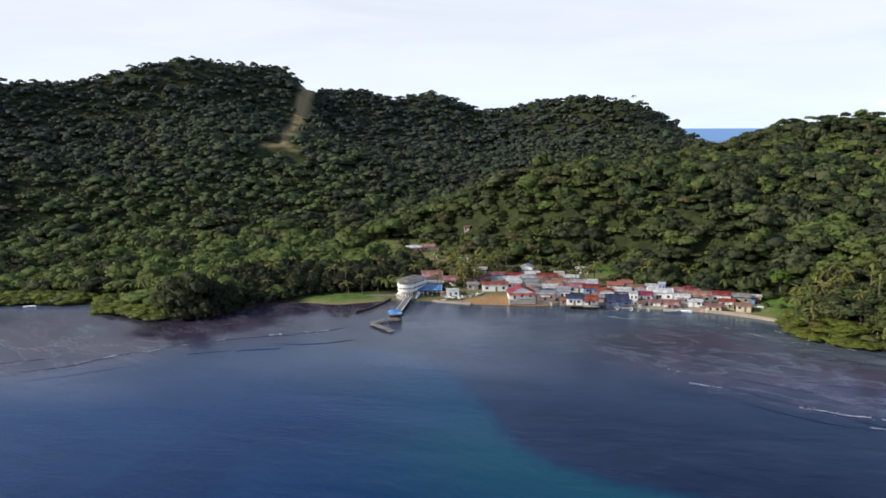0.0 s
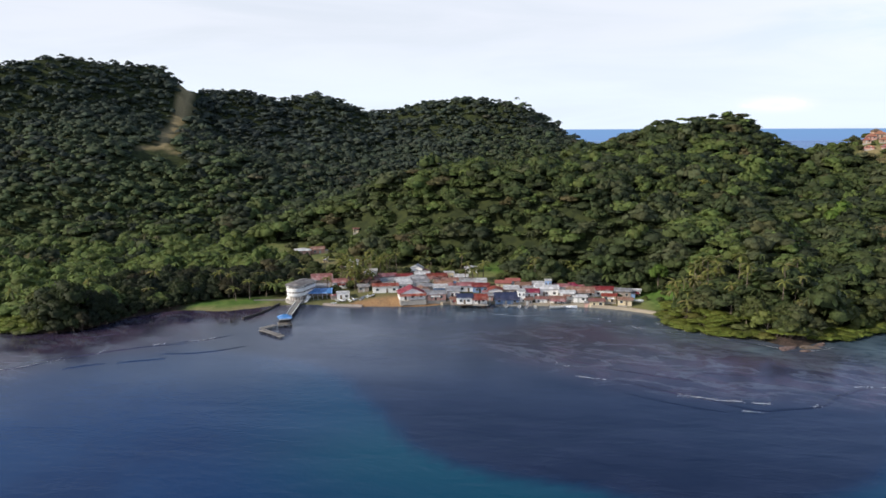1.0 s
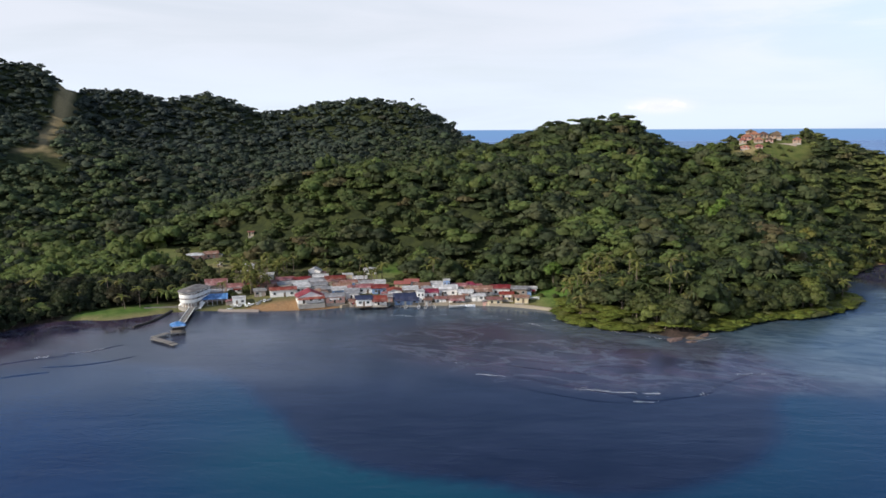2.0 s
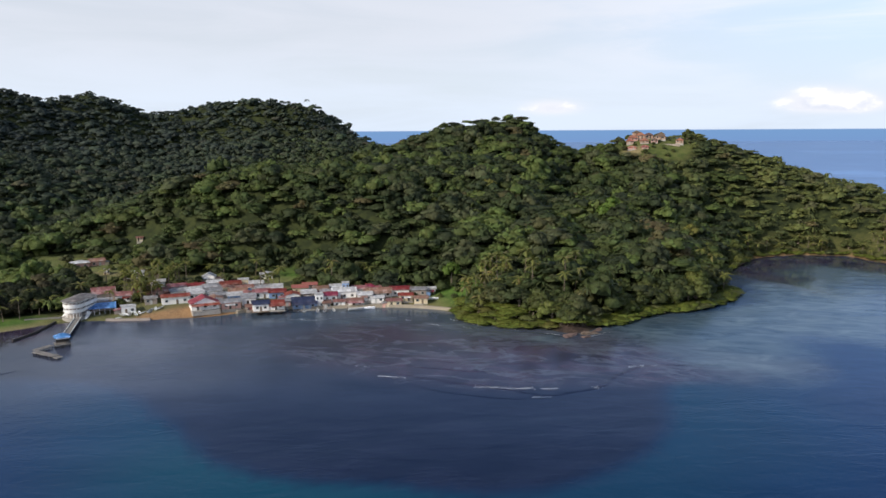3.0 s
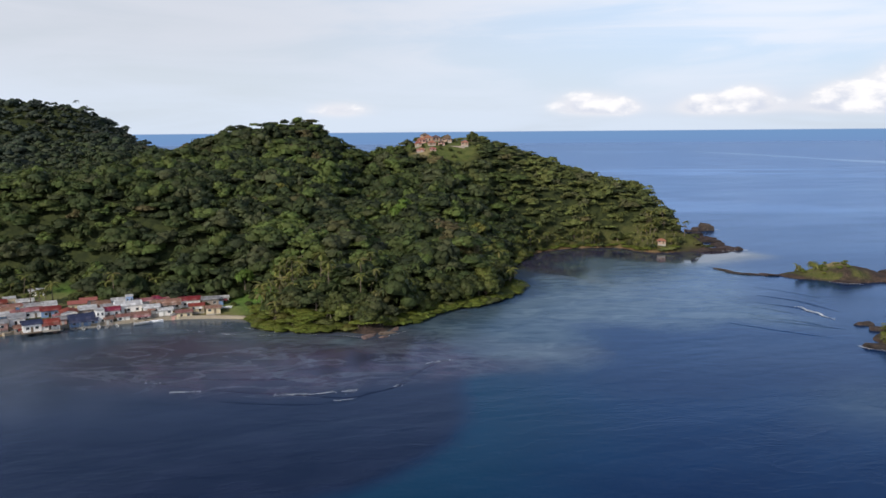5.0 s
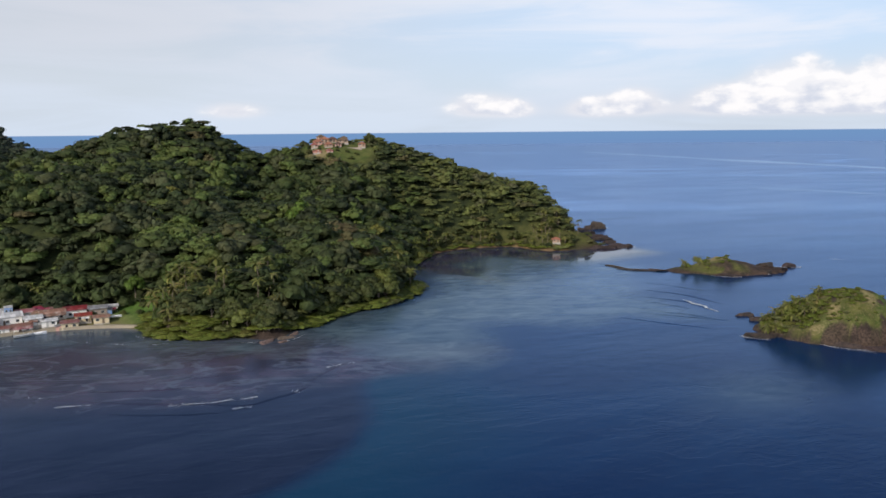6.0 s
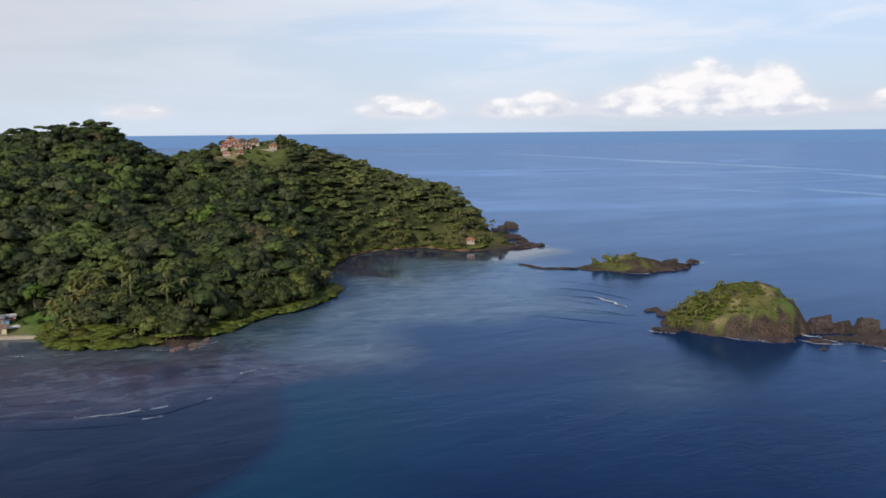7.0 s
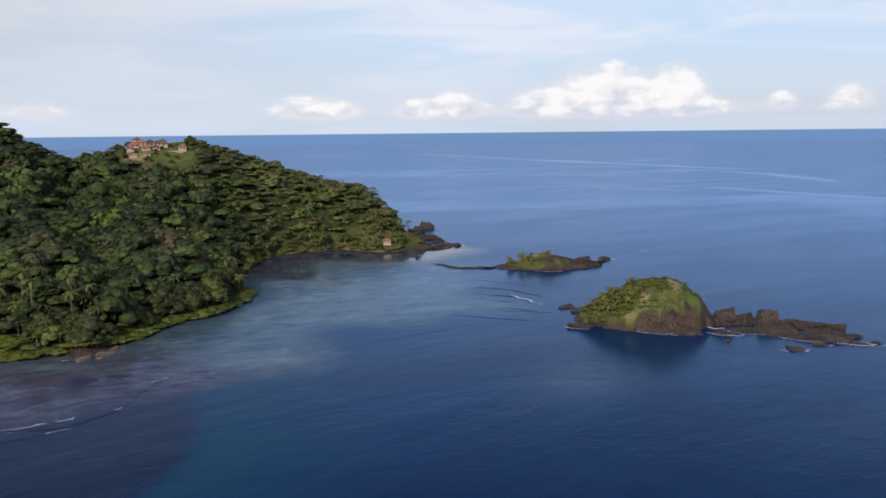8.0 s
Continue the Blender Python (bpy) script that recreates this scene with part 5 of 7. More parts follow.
def build_house(x, y, wide, deep, high, wall, roof, turn=0.0, style="gable", pitch=0.27, storeys=1, porch=False, stilts=0.0, label="", z=None, ridge="x", seed=0, annex=False, awning=False):
    rng = random.Random(seed * 7 + 3)
    z = height_at(x, y) - 0.15 if z is None else z
    label = label or f"small {'two-storey ' if storeys > 1 else ''}{wall if wall != 'bare' else 'bare block'} house with a {roof} {'tile' if roof == 'terracotta' else 'sheet metal'} roof"
    h = thing("house", pose(x, y, z + stilts, 0, 0, turn), label, "house", "village houses")
    X, Y, H = wide / 2, deep / 2, high * storeys + 0.3
    over = 0.55
    body = bmesh.new()
    add_box(body, -X, X, -Y, Y, 0, H)
    rise_z = pitch * (Y if ridge == "x" else X)
    if style == "gable":
        ends = ((-X, X) if ridge == "x" else (-Y, Y))
        for end, inner in ((ends[0], ends[0] + 0.18), (ends[1] - 0.18, ends[1])):
            if ridge == "x":
                tri = [(end, -Y, H), (end, Y, H), (end, 0, H + rise_z), (inner, -Y, H), (inner, Y, H), (inner, 0, H + rise_z)]
            else:
                tri = [(-X, end, H), (X, end, H), (0, end, H + rise_z), (-X, inner, H), (X, inner, H), (0, inner, H + rise_z)]
            v = [body.verts.new(p) for p in tri]
            for f in ((0, 1, 2), (3, 5, 4), (0, 3, 4, 1), (1, 4, 5, 2), (2, 5, 3, 0)):
                body.faces.new([v[k] for k in f])
    part("wall", body, WALLS[wall], h)
    bm = bmesh.new()
    lift = 0.02
    if style == "gable":
        drop = over * pitch
        if ridge == "x":
            for s in (-1, 1):
                roof_slab(bm, (-X - over, s * (Y + over), H - drop + lift), (X + over, s * (Y + over), H - drop + lift), (X + over, 0, H + rise_z + lift), (-X - over, 0, H + rise_z + lift))
        else:
            for s in (-1, 1):
                roof_slab(bm, (s * (X + over), -Y - over, H - drop + lift), (s * (X + over), Y + over, H - drop + lift), (0, Y + over, H + rise_z + lift), (0, -Y - over, H + rise_z + lift))
    elif style == "shed":
        roof_slab(bm, (-X - over, -Y - over, H + lift), (X + over, -Y - over, H + lift), (X + over, Y + over, H + lift + pitch * deep), (-X - over, Y + over, H + lift + pitch * deep))
        add_box(bm, -X, X, Y - 0.15, Y, H, H + pitch * deep * 0.9)
    elif style == "flat":
        add_box(bm, -X - 0.2, X + 0.2, -Y - 0.2, Y + 0.2, H + lift, H + 0.25)
    else:  # hipped
        k = min(X, Y)
        rx, ry = max(0.05, X - k), max(0.05, Y - k)
        top, o = H + pitch * k, over
        low = H - over * pitch + lift
        c = [(-X - o, -Y - o, low), (X + o, -Y - o, low), (X + o, Y + o, low), (-X - o, Y + o, low)]
        r = [(-rx, -ry, top), (rx, -ry, top), (rx, ry, top), (-rx, ry, top)]
        for i in range(4):
            roof_slab(bm, c[i], c[(i + 1) % 4], r[(i + 1) % 4], r[i])
        add_box(bm, -rx, rx, -ry, ry, top - 0.05, top + 0.12)
    part("roof", bm, ROOFS[roof], h, f"{roof} roof")
    door = part("door", box(-0.45, 0.45, -0.07, 0.03, 0.0, 2.05, 0.01), rng.choice((M_WOOD, M_FRAME, M_DARK_WOOD)), h)
    dx = rng.uniform(-0.3, 0.3) * wide
    door.matrix_basis = pose(dx, -Y, 0.02)
    part("handle", box(0.28, 0.36, -0.13, -0.07, 0.98, 1.04), M_FRAME, door)
    for s in range(storeys):
        n = max(2, int(wide / 3.0))
        for k in range(n):
            wx = -X + (k + 0.5) * wide / n
            if s == 0 and abs(wx - dx) < 1.15:
                continue
            add_window(h, wx, -Y, s * high + 1.0, min(1.3, wide / n * 0.5), 1.15, "front")
        for k in range(max(1, int(deep / 4))):
            wy = -Y + (k + 0.5) * deep / max(1, int(deep / 4))
            add_window(h, -X, wy, s * high + 1.0, 1.1, 1.1, "left")
            add_window(h, X, wy, s * high + 1.0, 1.1, 1.1, "right")
    if style in ("gable", "hip") and ridge == "x" and seed < 80:
        reach = X + over if style == "gable" else max(0.2, X - min(X, Y))
        top = H + (rise_z if style == "gable" else pitch * min(X, Y))
        part("ridge_cap", box(-reach, reach, -0.16, 0.16, top + 0.08, top + 0.22, 0.03), ROOFS[roof], h)
    if not stilts:
        part("footing", box(-X - 0.06, X + 0.06, -Y - (2.5 if porch else 0.06), Y + 0.06, -1.8, -0.02 if not porch else -0.26), M_CONCRETE, h)
    if annex:
        s, low = (1 if rng.random() < 0.5 else -1), H * 0.72
        aw, ad = rng.uniform(1.8, 2.8), deep * rng.uniform(0.5, 0.8)
        x0, x1 = (X + 0.01, X + aw) if s > 0 else (-X - aw, -X - 0.01)
        part("annex", box(x0, x1, -Y + 0.2, -Y + ad, -1.6, low - 0.25), WALLS[rng.choice(("white", "cream", "bare", "pink", "blue"))], h)
        bm = bmesh.new()
        if s > 0:
            roof_slab(bm, (x1 + 0.4, -Y - 0.2, low - 0.35), (x1 + 0.4, -Y + ad + 0.3, low - 0.35), (x0 - 0.0, -Y + ad + 0.3, low + 0.15), (x0 - 0.0, -Y - 0.2, low + 0.15), 0.08)
        else:
            roof_slab(bm, (x0 - 0.4, -Y - 0.2, low - 0.35), (x0 - 0.4, -Y + ad + 0.3, low - 0.35), (x1 + 0.0, -Y + ad + 0.3, low + 0.15), (x1 + 0.0, -Y - 0.2, low + 0.15), 0.08)
        part("annex_roof", bm, ROOFS[rng.choice(("pale", "rusty", "grey", "red", "pale"))], h, "lean-to sheet roof")
    if awning:
        bm = bmesh.new()
        w0 = rng.uniform(-0.8, -0.2) * X
        roof_slab(bm, (w0, -Y - 1.7, H - 1.05), (w0 + X, -Y - 1.7, H - 1.05), (w0 + X, -Y - 0.02, H - 0.55), (w0, -Y - 0.02, H - 0.55), 0.06)
        part("awning", bm, ROOFS[rng.choice(("blue", "rusty", "pale", "red"))], h)
        for px in (w0 + 0.1, w0 + X - 0.1):
            part("awning_post", box(px - 0.05, px + 0.05, -Y - 1.65, -Y - 1.55, -0.2, H - 1.04), M_WOOD, h)
    if porch:
        bm = bmesh.new()
        roof_slab(bm, (-X - 0.2, -Y - 2.6, H - 0.75), (X + 0.2, -Y - 2.6, H - 0.75), (X + 0.2, -Y - 0.02, H - 0.2), (-X - 0.2, -Y - 0.02, H - 0.2), 0.1)
        part("porch_roof", bm, ROOFS[roof], h)
        n = max(3, int(wide / 2.6))
        for k in range(n):
            px = -X + 0.1 + k * (wide - 0.2) / (n - 1)
            part("porch_post", box(px - 0.07, px + 0.07, -Y - 2.5, -Y - 2.36, 0, H - 0.74), M_FRAME, h)
        part("porch_floor", box(-X, X, -Y - 2.6, -Y - 0.01, -0.25, 0.05), M_CONCRETE, h)
    if stilts:
        for sx in np.linspace(-X + 0.2, X - 0.2, max(3, int(wide / 2.5))):
            for sy in np.linspace(-Y + 0.2, Y - 0.2, 3):
                part("stilt", box(sx - 0.09, sx + 0.09, sy - 0.09, sy + 0.09, -stilts - 1.2, 0), M_DARK_WOOD, h)
        part("deck", box(-X - 0.8, X + 0.8, -Y - 1.6, Y + 0.4, -0.22, -0.01), M_WOOD, h)
    return h

# x, y, width, depth, storey height, wall, roof, turn, then what differs from the plain gabled house
HOUSES = (
    (24.2, 375, 11.6, 7, 3.2, "white", "red", 0, dict(pitch=0.17)),
    (35.0, 360, 11.5, 8, 2.9, "white", "red", 3, dict(porch=True, ridge="y", pitch=0.42)),
    (46.0, 359, 8.4, 7, 2.8, "pink", "grey", 0, dict()),
    (54.5, 362, 6.0, 7, 3.0, "white", "grey", -8, dict(style="shed", pitch=0.12)),
    (57.6, 349.4, 6.6, 7, 3.0, "white", "navy", -6, dict(stilts=1.2, z=0.6, label="white house on stilts over the water with dark roof")),
    (64.2, 348.8, 6.2, 6.4, 2.8, "white", "red", -6, dict(stilts=1.2, z=0.6, porch=True, label="white house on stilts over the water with dark red roof")),
    (77.5, 353, 10.6, 8, 3.0, "blue", "navy", -8, dict(porch=True, pitch=0.4)),
    (83.8, 351, 3.4, 5, 3.0, "white", "pale", -8, dict(storeys=2, style="flat", label="narrow white two-storey house with a flat roof")),
    (89.5, 354, 6.0, 7, 2.8, "white", "red", -10, dict()),
    (97.0, 357, 10.6, 8, 3.4, "white", "pale", -12, dict()),
    (104.5, 349, 6.4, 6, 2.8, "white", "pale", -14, dict()),
    (113.0, 352, 9.4, 7, 3.2, "white", "rusty", -14, dict(porch=True)),
    (122.0, 351, 8.6, 7, 3.2, "white", "red", -16, dict()),
    (115.5, 340, 6.4, 5, 2.7, "cream", "rusty", -16, dict()),
    (121.5, 341, 6.0, 4.5, 2.6, "cream", "red", -18, dict()),
    (127.0, 336, 6.0, 4.5, 2.5, "cream", "rusty", -22, dict()),
    (130.0, 347, 7.0, 6, 3.0, "bare", "grey", -20, dict()),
    (26.8, 397, 8.4, 7, 2.9, "white", "rusty", 4, dict()),
    (41.4, 391, 9.0, 8, 2.9, "white", "grey", -3, dict(style="hip")),
    (33.0, 388, 7.0, 6, 2.8, "white", "pale", 6, dict()),
    (51.0, 394, 9.4, 7, 2.9, "pink", "red", 0, dict()),
    (58.0, 399, 5.0, 5, 3.2, "cream", "pale", -6, dict(style="flat")),
    (63.0, 392, 6.4, 6, 2.7, "white", "pale", -8, dict()),
    (62.0, 372, 7.6, 7, 2.9, "white", "rusty", -5, dict()),
    (68.6, 369, 7.4, 7, 2.9, "blue", "red", -8, dict()),
    (19.0, 391, 8.0, 7, 2.9, "pink", "rusty", 5, dict()),
    (11.0, 398, 7.0, 6, 2.8, "bare", "rusty", -5, dict()),
        (52.0, 377, 8.0, 7, 2.9, "white", "rusty", -3, dict()),
    (43.0, 373, 7.4, 7, 2.9, "bare", "grey", 2, dict(style="hip")),
    (80.5, 374, 7.0, 6, 2.9, "cream", "terracotta", -12, dict()),
    (88.5, 367, 7.0, 7, 2.9, "cream", "rusty", -12, dict()),
    (97.5, 369, 7.4, 6, 2.8, "blue", "pale", -14, dict()),
    (105.5, 362, 6.8, 6, 2.8, "white", "rusty", -14, dict()),
    (113.0, 363, 6.4, 6, 2.8, "bare", "red", -16, dict()),
    (43.5, 415, 6.2, 5, 2.6, "white", "pale", -12, dict(ridge="y", pitch=0.5, porch=True, label="white gabled house with pale roof on a rise")),
    (71.5, 412, 6.0, 5, 2.7, "white", "pale", -8, dict(style="hip")),
    (-17.0, 475, 8.6, 7, 3.0, "pink", "pale", 8, dict(style="hip", label="pale pink house with a whitish hipped roof in a clearing")),
    (-8.6, 479, 7.4, 7, 2.9, "pink", "rusty", 8, dict(label="pink house with a faded red roof beside a clearing")),
    (-3.8, 452, 3.0, 3, 2.5, "cream", "pale", 0, dict(style="flat")),
    (9.5, 438, 8.6, 6, 2.8, "white", "pale", -4, dict(pitch=0.25)),
    (19.0, 411, 6.6, 6, 2.8, "white", "pale", -6, dict()),
    (-5.5, 396, 9.4, 12, 3.6, "bare", "rusty", 3, dict(pitch=0.3)),
    (3.0, 388, 7.0, 8, 3.0, "white", "rusty", 0, dict()),
    (4.4, 370, 5.8, 4.5, 2.9, "white", "pale", 2, dict(style="flat", label="small white flat-roofed hut behind the beach")),
    (40.5, 366, 6.0, 6, 2.8, "white", "rusty", 4, dict(ridge="y")),
    (49.5, 369, 6.4, 6, 2.8, "blue", "pale", -4, dict(style="shed", pitch=0.10)),
    (55.5, 371, 5.4, 6, 2.8, "pink", "rusty", 3, dict(ridge="y")),
    (33.5, 379, 7.0, 6, 2.8, "white", "pale", -4, dict(style="shed", pitch=0.12)),
    (41.5, 382, 7.6, 6, 2.8, "white", "grey", 3, dict()),
    (48.0, 385, 6.4, 6, 2.8, "cream", "rusty", -5, dict(ridge="y")),
    (56.0, 384, 7.4, 6, 2.8, "white", "rusty", 2, dict()),
    (64.5, 381, 7.0, 6, 2.8, "white", "grey", -9, dict()),
    (70.0, 378, 5.4, 6, 2.8, "pink", "pale", -9, dict(style="shed", pitch=0.14)),
    (35.0, 396, 7.4, 6, 2.8, "white", "red", 2, dict()),
    (44.5, 400, 7.0, 6, 2.8, "pink", "pale", -3, dict()),
    (74.0, 361, 6.4, 6, 2.8, "white", "red", -8, dict(ridge="y")),
    (81.5, 361, 6.6, 6, 2.8, "bare", "pale", -10, dict(style="shed", pitch=0.12)),
    (90.0, 361, 5.6, 5, 2.8, "white", "grey", -12, dict()),
    (54.5, 355.5, 4.6, 4.5, 2.6, "bare", "rusty", -4, dict()),
    (69.5, 357, 4.8, 5, 2.8, "pink", "grey", -6, dict()),
    (86.5, 348, 3.2, 4, 2.6, "bare", "rusty", -10, dict(style="shed", pitch=0.15)),
    (92.5, 348.5, 5.0, 4.4, 2.5, "white", "rusty", -12, dict()),
    (99.5, 347, 6.8, 5, 2.7, "white", "rusty", -12, dict(porch=True)),
    (109.4, 345.5, 5.6, 4.4, 2.5, "white", "pale", -14, dict()),
    (99.5, 363, 3.0, 4, 2.8, "blue", "pale", -14, dict(storeys=2, style="flat", label="narrow bright blue two-storey house behind the front row")),
    (109.0, 355.5, 5.0, 5, 2.8, "cream", "rusty", -14, dict(ridge="y")),
    (117.5, 358, 5.4, 5, 2.8, "white", "rusty", -15, dict()),
    (26.0, 386, 6.0, 5, 2.8, "white", "grey", 3, dict(style="shed", pitch=0.1)),
    (14.0, 377, 5.0, 4, 2.6, "bare", "grey", 0, dict(style="shed", pitch=0.1)),
    (86.0, 378, 6.4, 5, 2.8, "white", "terracotta", -12, dict()),
    (136.5, 347, 3.6, 3, 2.4, "white", "pale", -20, dict(style="shed", pitch=0.12)),
)
for k, (x, y, wide, deep, high, wall, roof, turn, more) in enumerate(HOUSES):
    single = more.get("storeys", 1) == 1 and not more.get("stilts") and wide < 9.5
    build_house(x, y, wide, deep, high - 0.25, wall, roof, turn, seed=k, annex=single and k % 3 == 1, awning=single and k % 4 == 2 and not more.get("porch"), **more)

build_house(-149, 440, 6.5, 5, 2.4, "pink", "rusty", 20, seed=97, label="small pink cottage with a rusty roof in the woods")
build_house(15, 503, 3.2, 3, 1.9, "cream", "rusty", -10, seed=98, label="tiny cream hut with a rusty roof on a wooded knoll")

# hilltop resort
VILLAS = ((377, 520, 7, 6, "buff", "terracotta", -30, 2.6), (371, 521, 6, 6, "pink", "terracotta", -20, 2.2), (366, 518, 5, 5, "buff", "terracotta", -28, 2.0), (383, 518, 6, 5, "buff", "thatch", -20, 2.4), (378, 526, 5, 5, "buff", "thatch", -10, 4.4), (389, 512, 8, 6, "buff", "thatch", -35, 2.0),
          (398, 500, 5.5, 5, "buff", "terracotta", -40, 2.1), (374, 511, 6, 5, "buff", "terracotta", -25, 1.7), (381, 508, 5, 4, "pink", "thatch", -35, 1.7), (361, 508, 6, 3.4, "pink", "terracotta", -30, 1.2), (393, 516, 5, 5, "buff", "thatch", -30, 2.4), (369, 503, 4.6, 3.4, "pink", "terracotta", -24, 1.2))
for k, (x, y, wide, deep, wall, roof, turn, high) in enumerate(VILLAS):
    build_house(x, y, wide, deep, high, wall, roof, turn, "hip", 0.62, seed=80 + k, label=f"hilltop villa with a {'brown thatched' if roof == 'thatch' else 'terracotta tiled'} hipped roof")
build_house(431.5, 335.5, 5.0, 4, 1.9, "buff", "terracotta", -40, "hip", 0.6, seed=99, label="small hut with a terracotta hipped roof on the headland shore")

# ------------------------------------------------------------ waterfront
def outline_prism(bm, pts, z0, z1):
    """An upright prism over a closed outline."""
    lo = [bm.verts.new((x, y, z0)) for x, y in pts]
    hi = [bm.verts.new((x, y, z1)) for x, y in pts]
    n = len(pts)
    bm.faces.new(lo[::-1])
    bm.faces.new(hi)
    for i in range(n):
        bm.faces.new((lo[i], lo[(i + 1) % n], hi[(i + 1) % n], hi[i]))
    bmesh.ops.recalc_face_normals(bm, faces=bm.faces)
    return bm


def bow_outline(half, long, grow=0.0, steps=14):
    """A rounded end towards -y and a straight body behind it."""
    r = half + grow
    arc = [(r * math.cos(a), r * math.sin(a)) for a in np.linspace(math.pi, 2 * math.pi, steps)]
    return arc + [(r, long + grow), (-r, long + grow)]


def build_round_house():
    h = thing("waterfront_hall", pose(-17.0, 369.5, 0.9, 0, 0, -27) @ Matrix.Scale(0.8, 4), "three-storey white waterfront hall with rounded balconies and dark roof", "building")
    half, long = 5.0, 14.5
    part("footing", outline_prism(bmesh.new(), bow_outline(half, long, 0.9), -1.2, 0.7), M_CONCRETE, h)
    for k in range(3):
        z = 0.7 + k * 2.85
        grow = (-0.7, 0.0, 0.25)[k]
        part("storey", outline_prism(bmesh.new(), bow_outline(half, long, grow - 1.1), z, z + 2.85), M_BRICK, h)
        part("floor_slab", outline_prism(bmesh.new(), bow_outline(half, long, grow + 0.12), z + 2.35, z + 2.98), M_WHITE, h)
        if k:
            rail = bow_outline(half, long, grow)
            bm = bmesh.new()
            inner = bow_outline(half, long, grow - 0.14)
            n = len(rail)
            for i in range(n - 1):
                a, b, c, d = rail[i], rail[i + 1], inner[i + 1], inner[i]
                lo = [bm.verts.new((p[0], p[1], z + 0.13)) for p in (a, b, c, d)]
                hi = [bm.verts.new((p[0], p[1], z + 1.45)) for p in (a, b, c, d)]
                bm.faces.new(hi)
                for i2 in range(4):
                    bm.faces.new((lo[i2], lo[(i2 + 1) % 4], hi[(i2 + 1) % 4], hi[i2]))
            bmesh.ops.recalc_face_normals(bm, faces=bm.faces)
            part("balcony_wall", bm, M_WHITE, h, "white balcony parapet")
        posts = bow_outline(half, long, grow - 0.25, 9)
        spots = posts + [(half + grow - 0.25, y) for y in (4, 8, 12)] + [(-half - grow + 0.25, y) for y in (4, 8, 12)]
        for px, py in spots:
            part("post", box(px - 0.12, px + 0.12, py - 0.12, py + 0.12, z, z + 2.72), M_WHITE, h)
        body = bow_outline(half, long, grow - 1.1, 8)
        for i in range(7):
            (ax, ay), (bx, by) = body[i], body[i + 1]
            w = add_window_free(h, (ax + bx) / 2, (ay + by) / 2, z + 1.0, 0.95, 1.2, math.degrees(math.atan2(by - ay, bx - ax)))
        for y in (2.5, 6.0, 9.5, 13.0):
            for s, turn in ((1, 90), (-1, -90)):
                add_window_free(h, s * (half + grow - 1.1), y, z + 1.0, 1.4, 1.2, turn)
    # low hipped roof with a rounded front
    rim, top = bow_outline(half, long, 1.0), 9.25
    bm = bmesh.new()
    lo = [bm.verts.new((x, y, top)) for x, y in rim]
    mid = [bm.verts.new((x, y, top + 0.18)) for x, y in rim]
    ridge = [bm.verts.new((0, min(max(y * 0.8 + 1.0, 1.0), long - 2.5), top + 1.75)) for x, y in rim]
    n = len(rim)
    bm.faces.new(lo[::-1])
    for i in range(n):
        j = (i + 1) % n
        bm.faces.new((lo[i], lo[j], mid[j], mid[i]))
        bm.faces.new((mid[i], mid[j], ridge[j], ridge[i]))
    bmesh.ops.remove_doubles(bm, verts=bm.verts, dist=0.01)
    bmesh.ops.recalc_face_normals(bm, faces=bm.faces)
    part("roof", bm, M_DARK_ROOF, h, "weathered dark grey roof")
    for s, px in ((1, -6.2), (-1, 6.4)):
        bm = bmesh.new()
        roof_slab(bm, (px - 0.9, -1.0, -0.4), (px + 0.9, -1.0, -0.4), (px + 0.9, 4.5, 2.2), (px - 0.9, 4.5, 2.2), 0.25)
        part("stair_flank", bm, M_WHITE, h)


def add_window_free(house, x, y, z, wide, high, turn):
    frame_bm = bmesh.new()
    for x0, x1, z0, z1 in ((-wide / 2, wide / 2, high - 0.09, high), (-wide / 2, wide / 2, 0, 0.09), (-wide / 2, -wide / 2 + 0.09, 0.09, high - 0.09), (wide / 2 - 0.09, wide / 2, 0.09, high - 0.09)):
        add_box(frame_bm, x0, x1, -0.07, 0.03, z0, z1)
    w = part("window", frame_bm, M_FRAME, house)
    w.matrix_basis = pose(x, y, z, 0, 0, turn)
    part("pane", box(-wide / 2 + 0.09, wide / 2 - 0.09, -0.035, 0.02, 0.09, high - 0.09), M_GLASS, w)


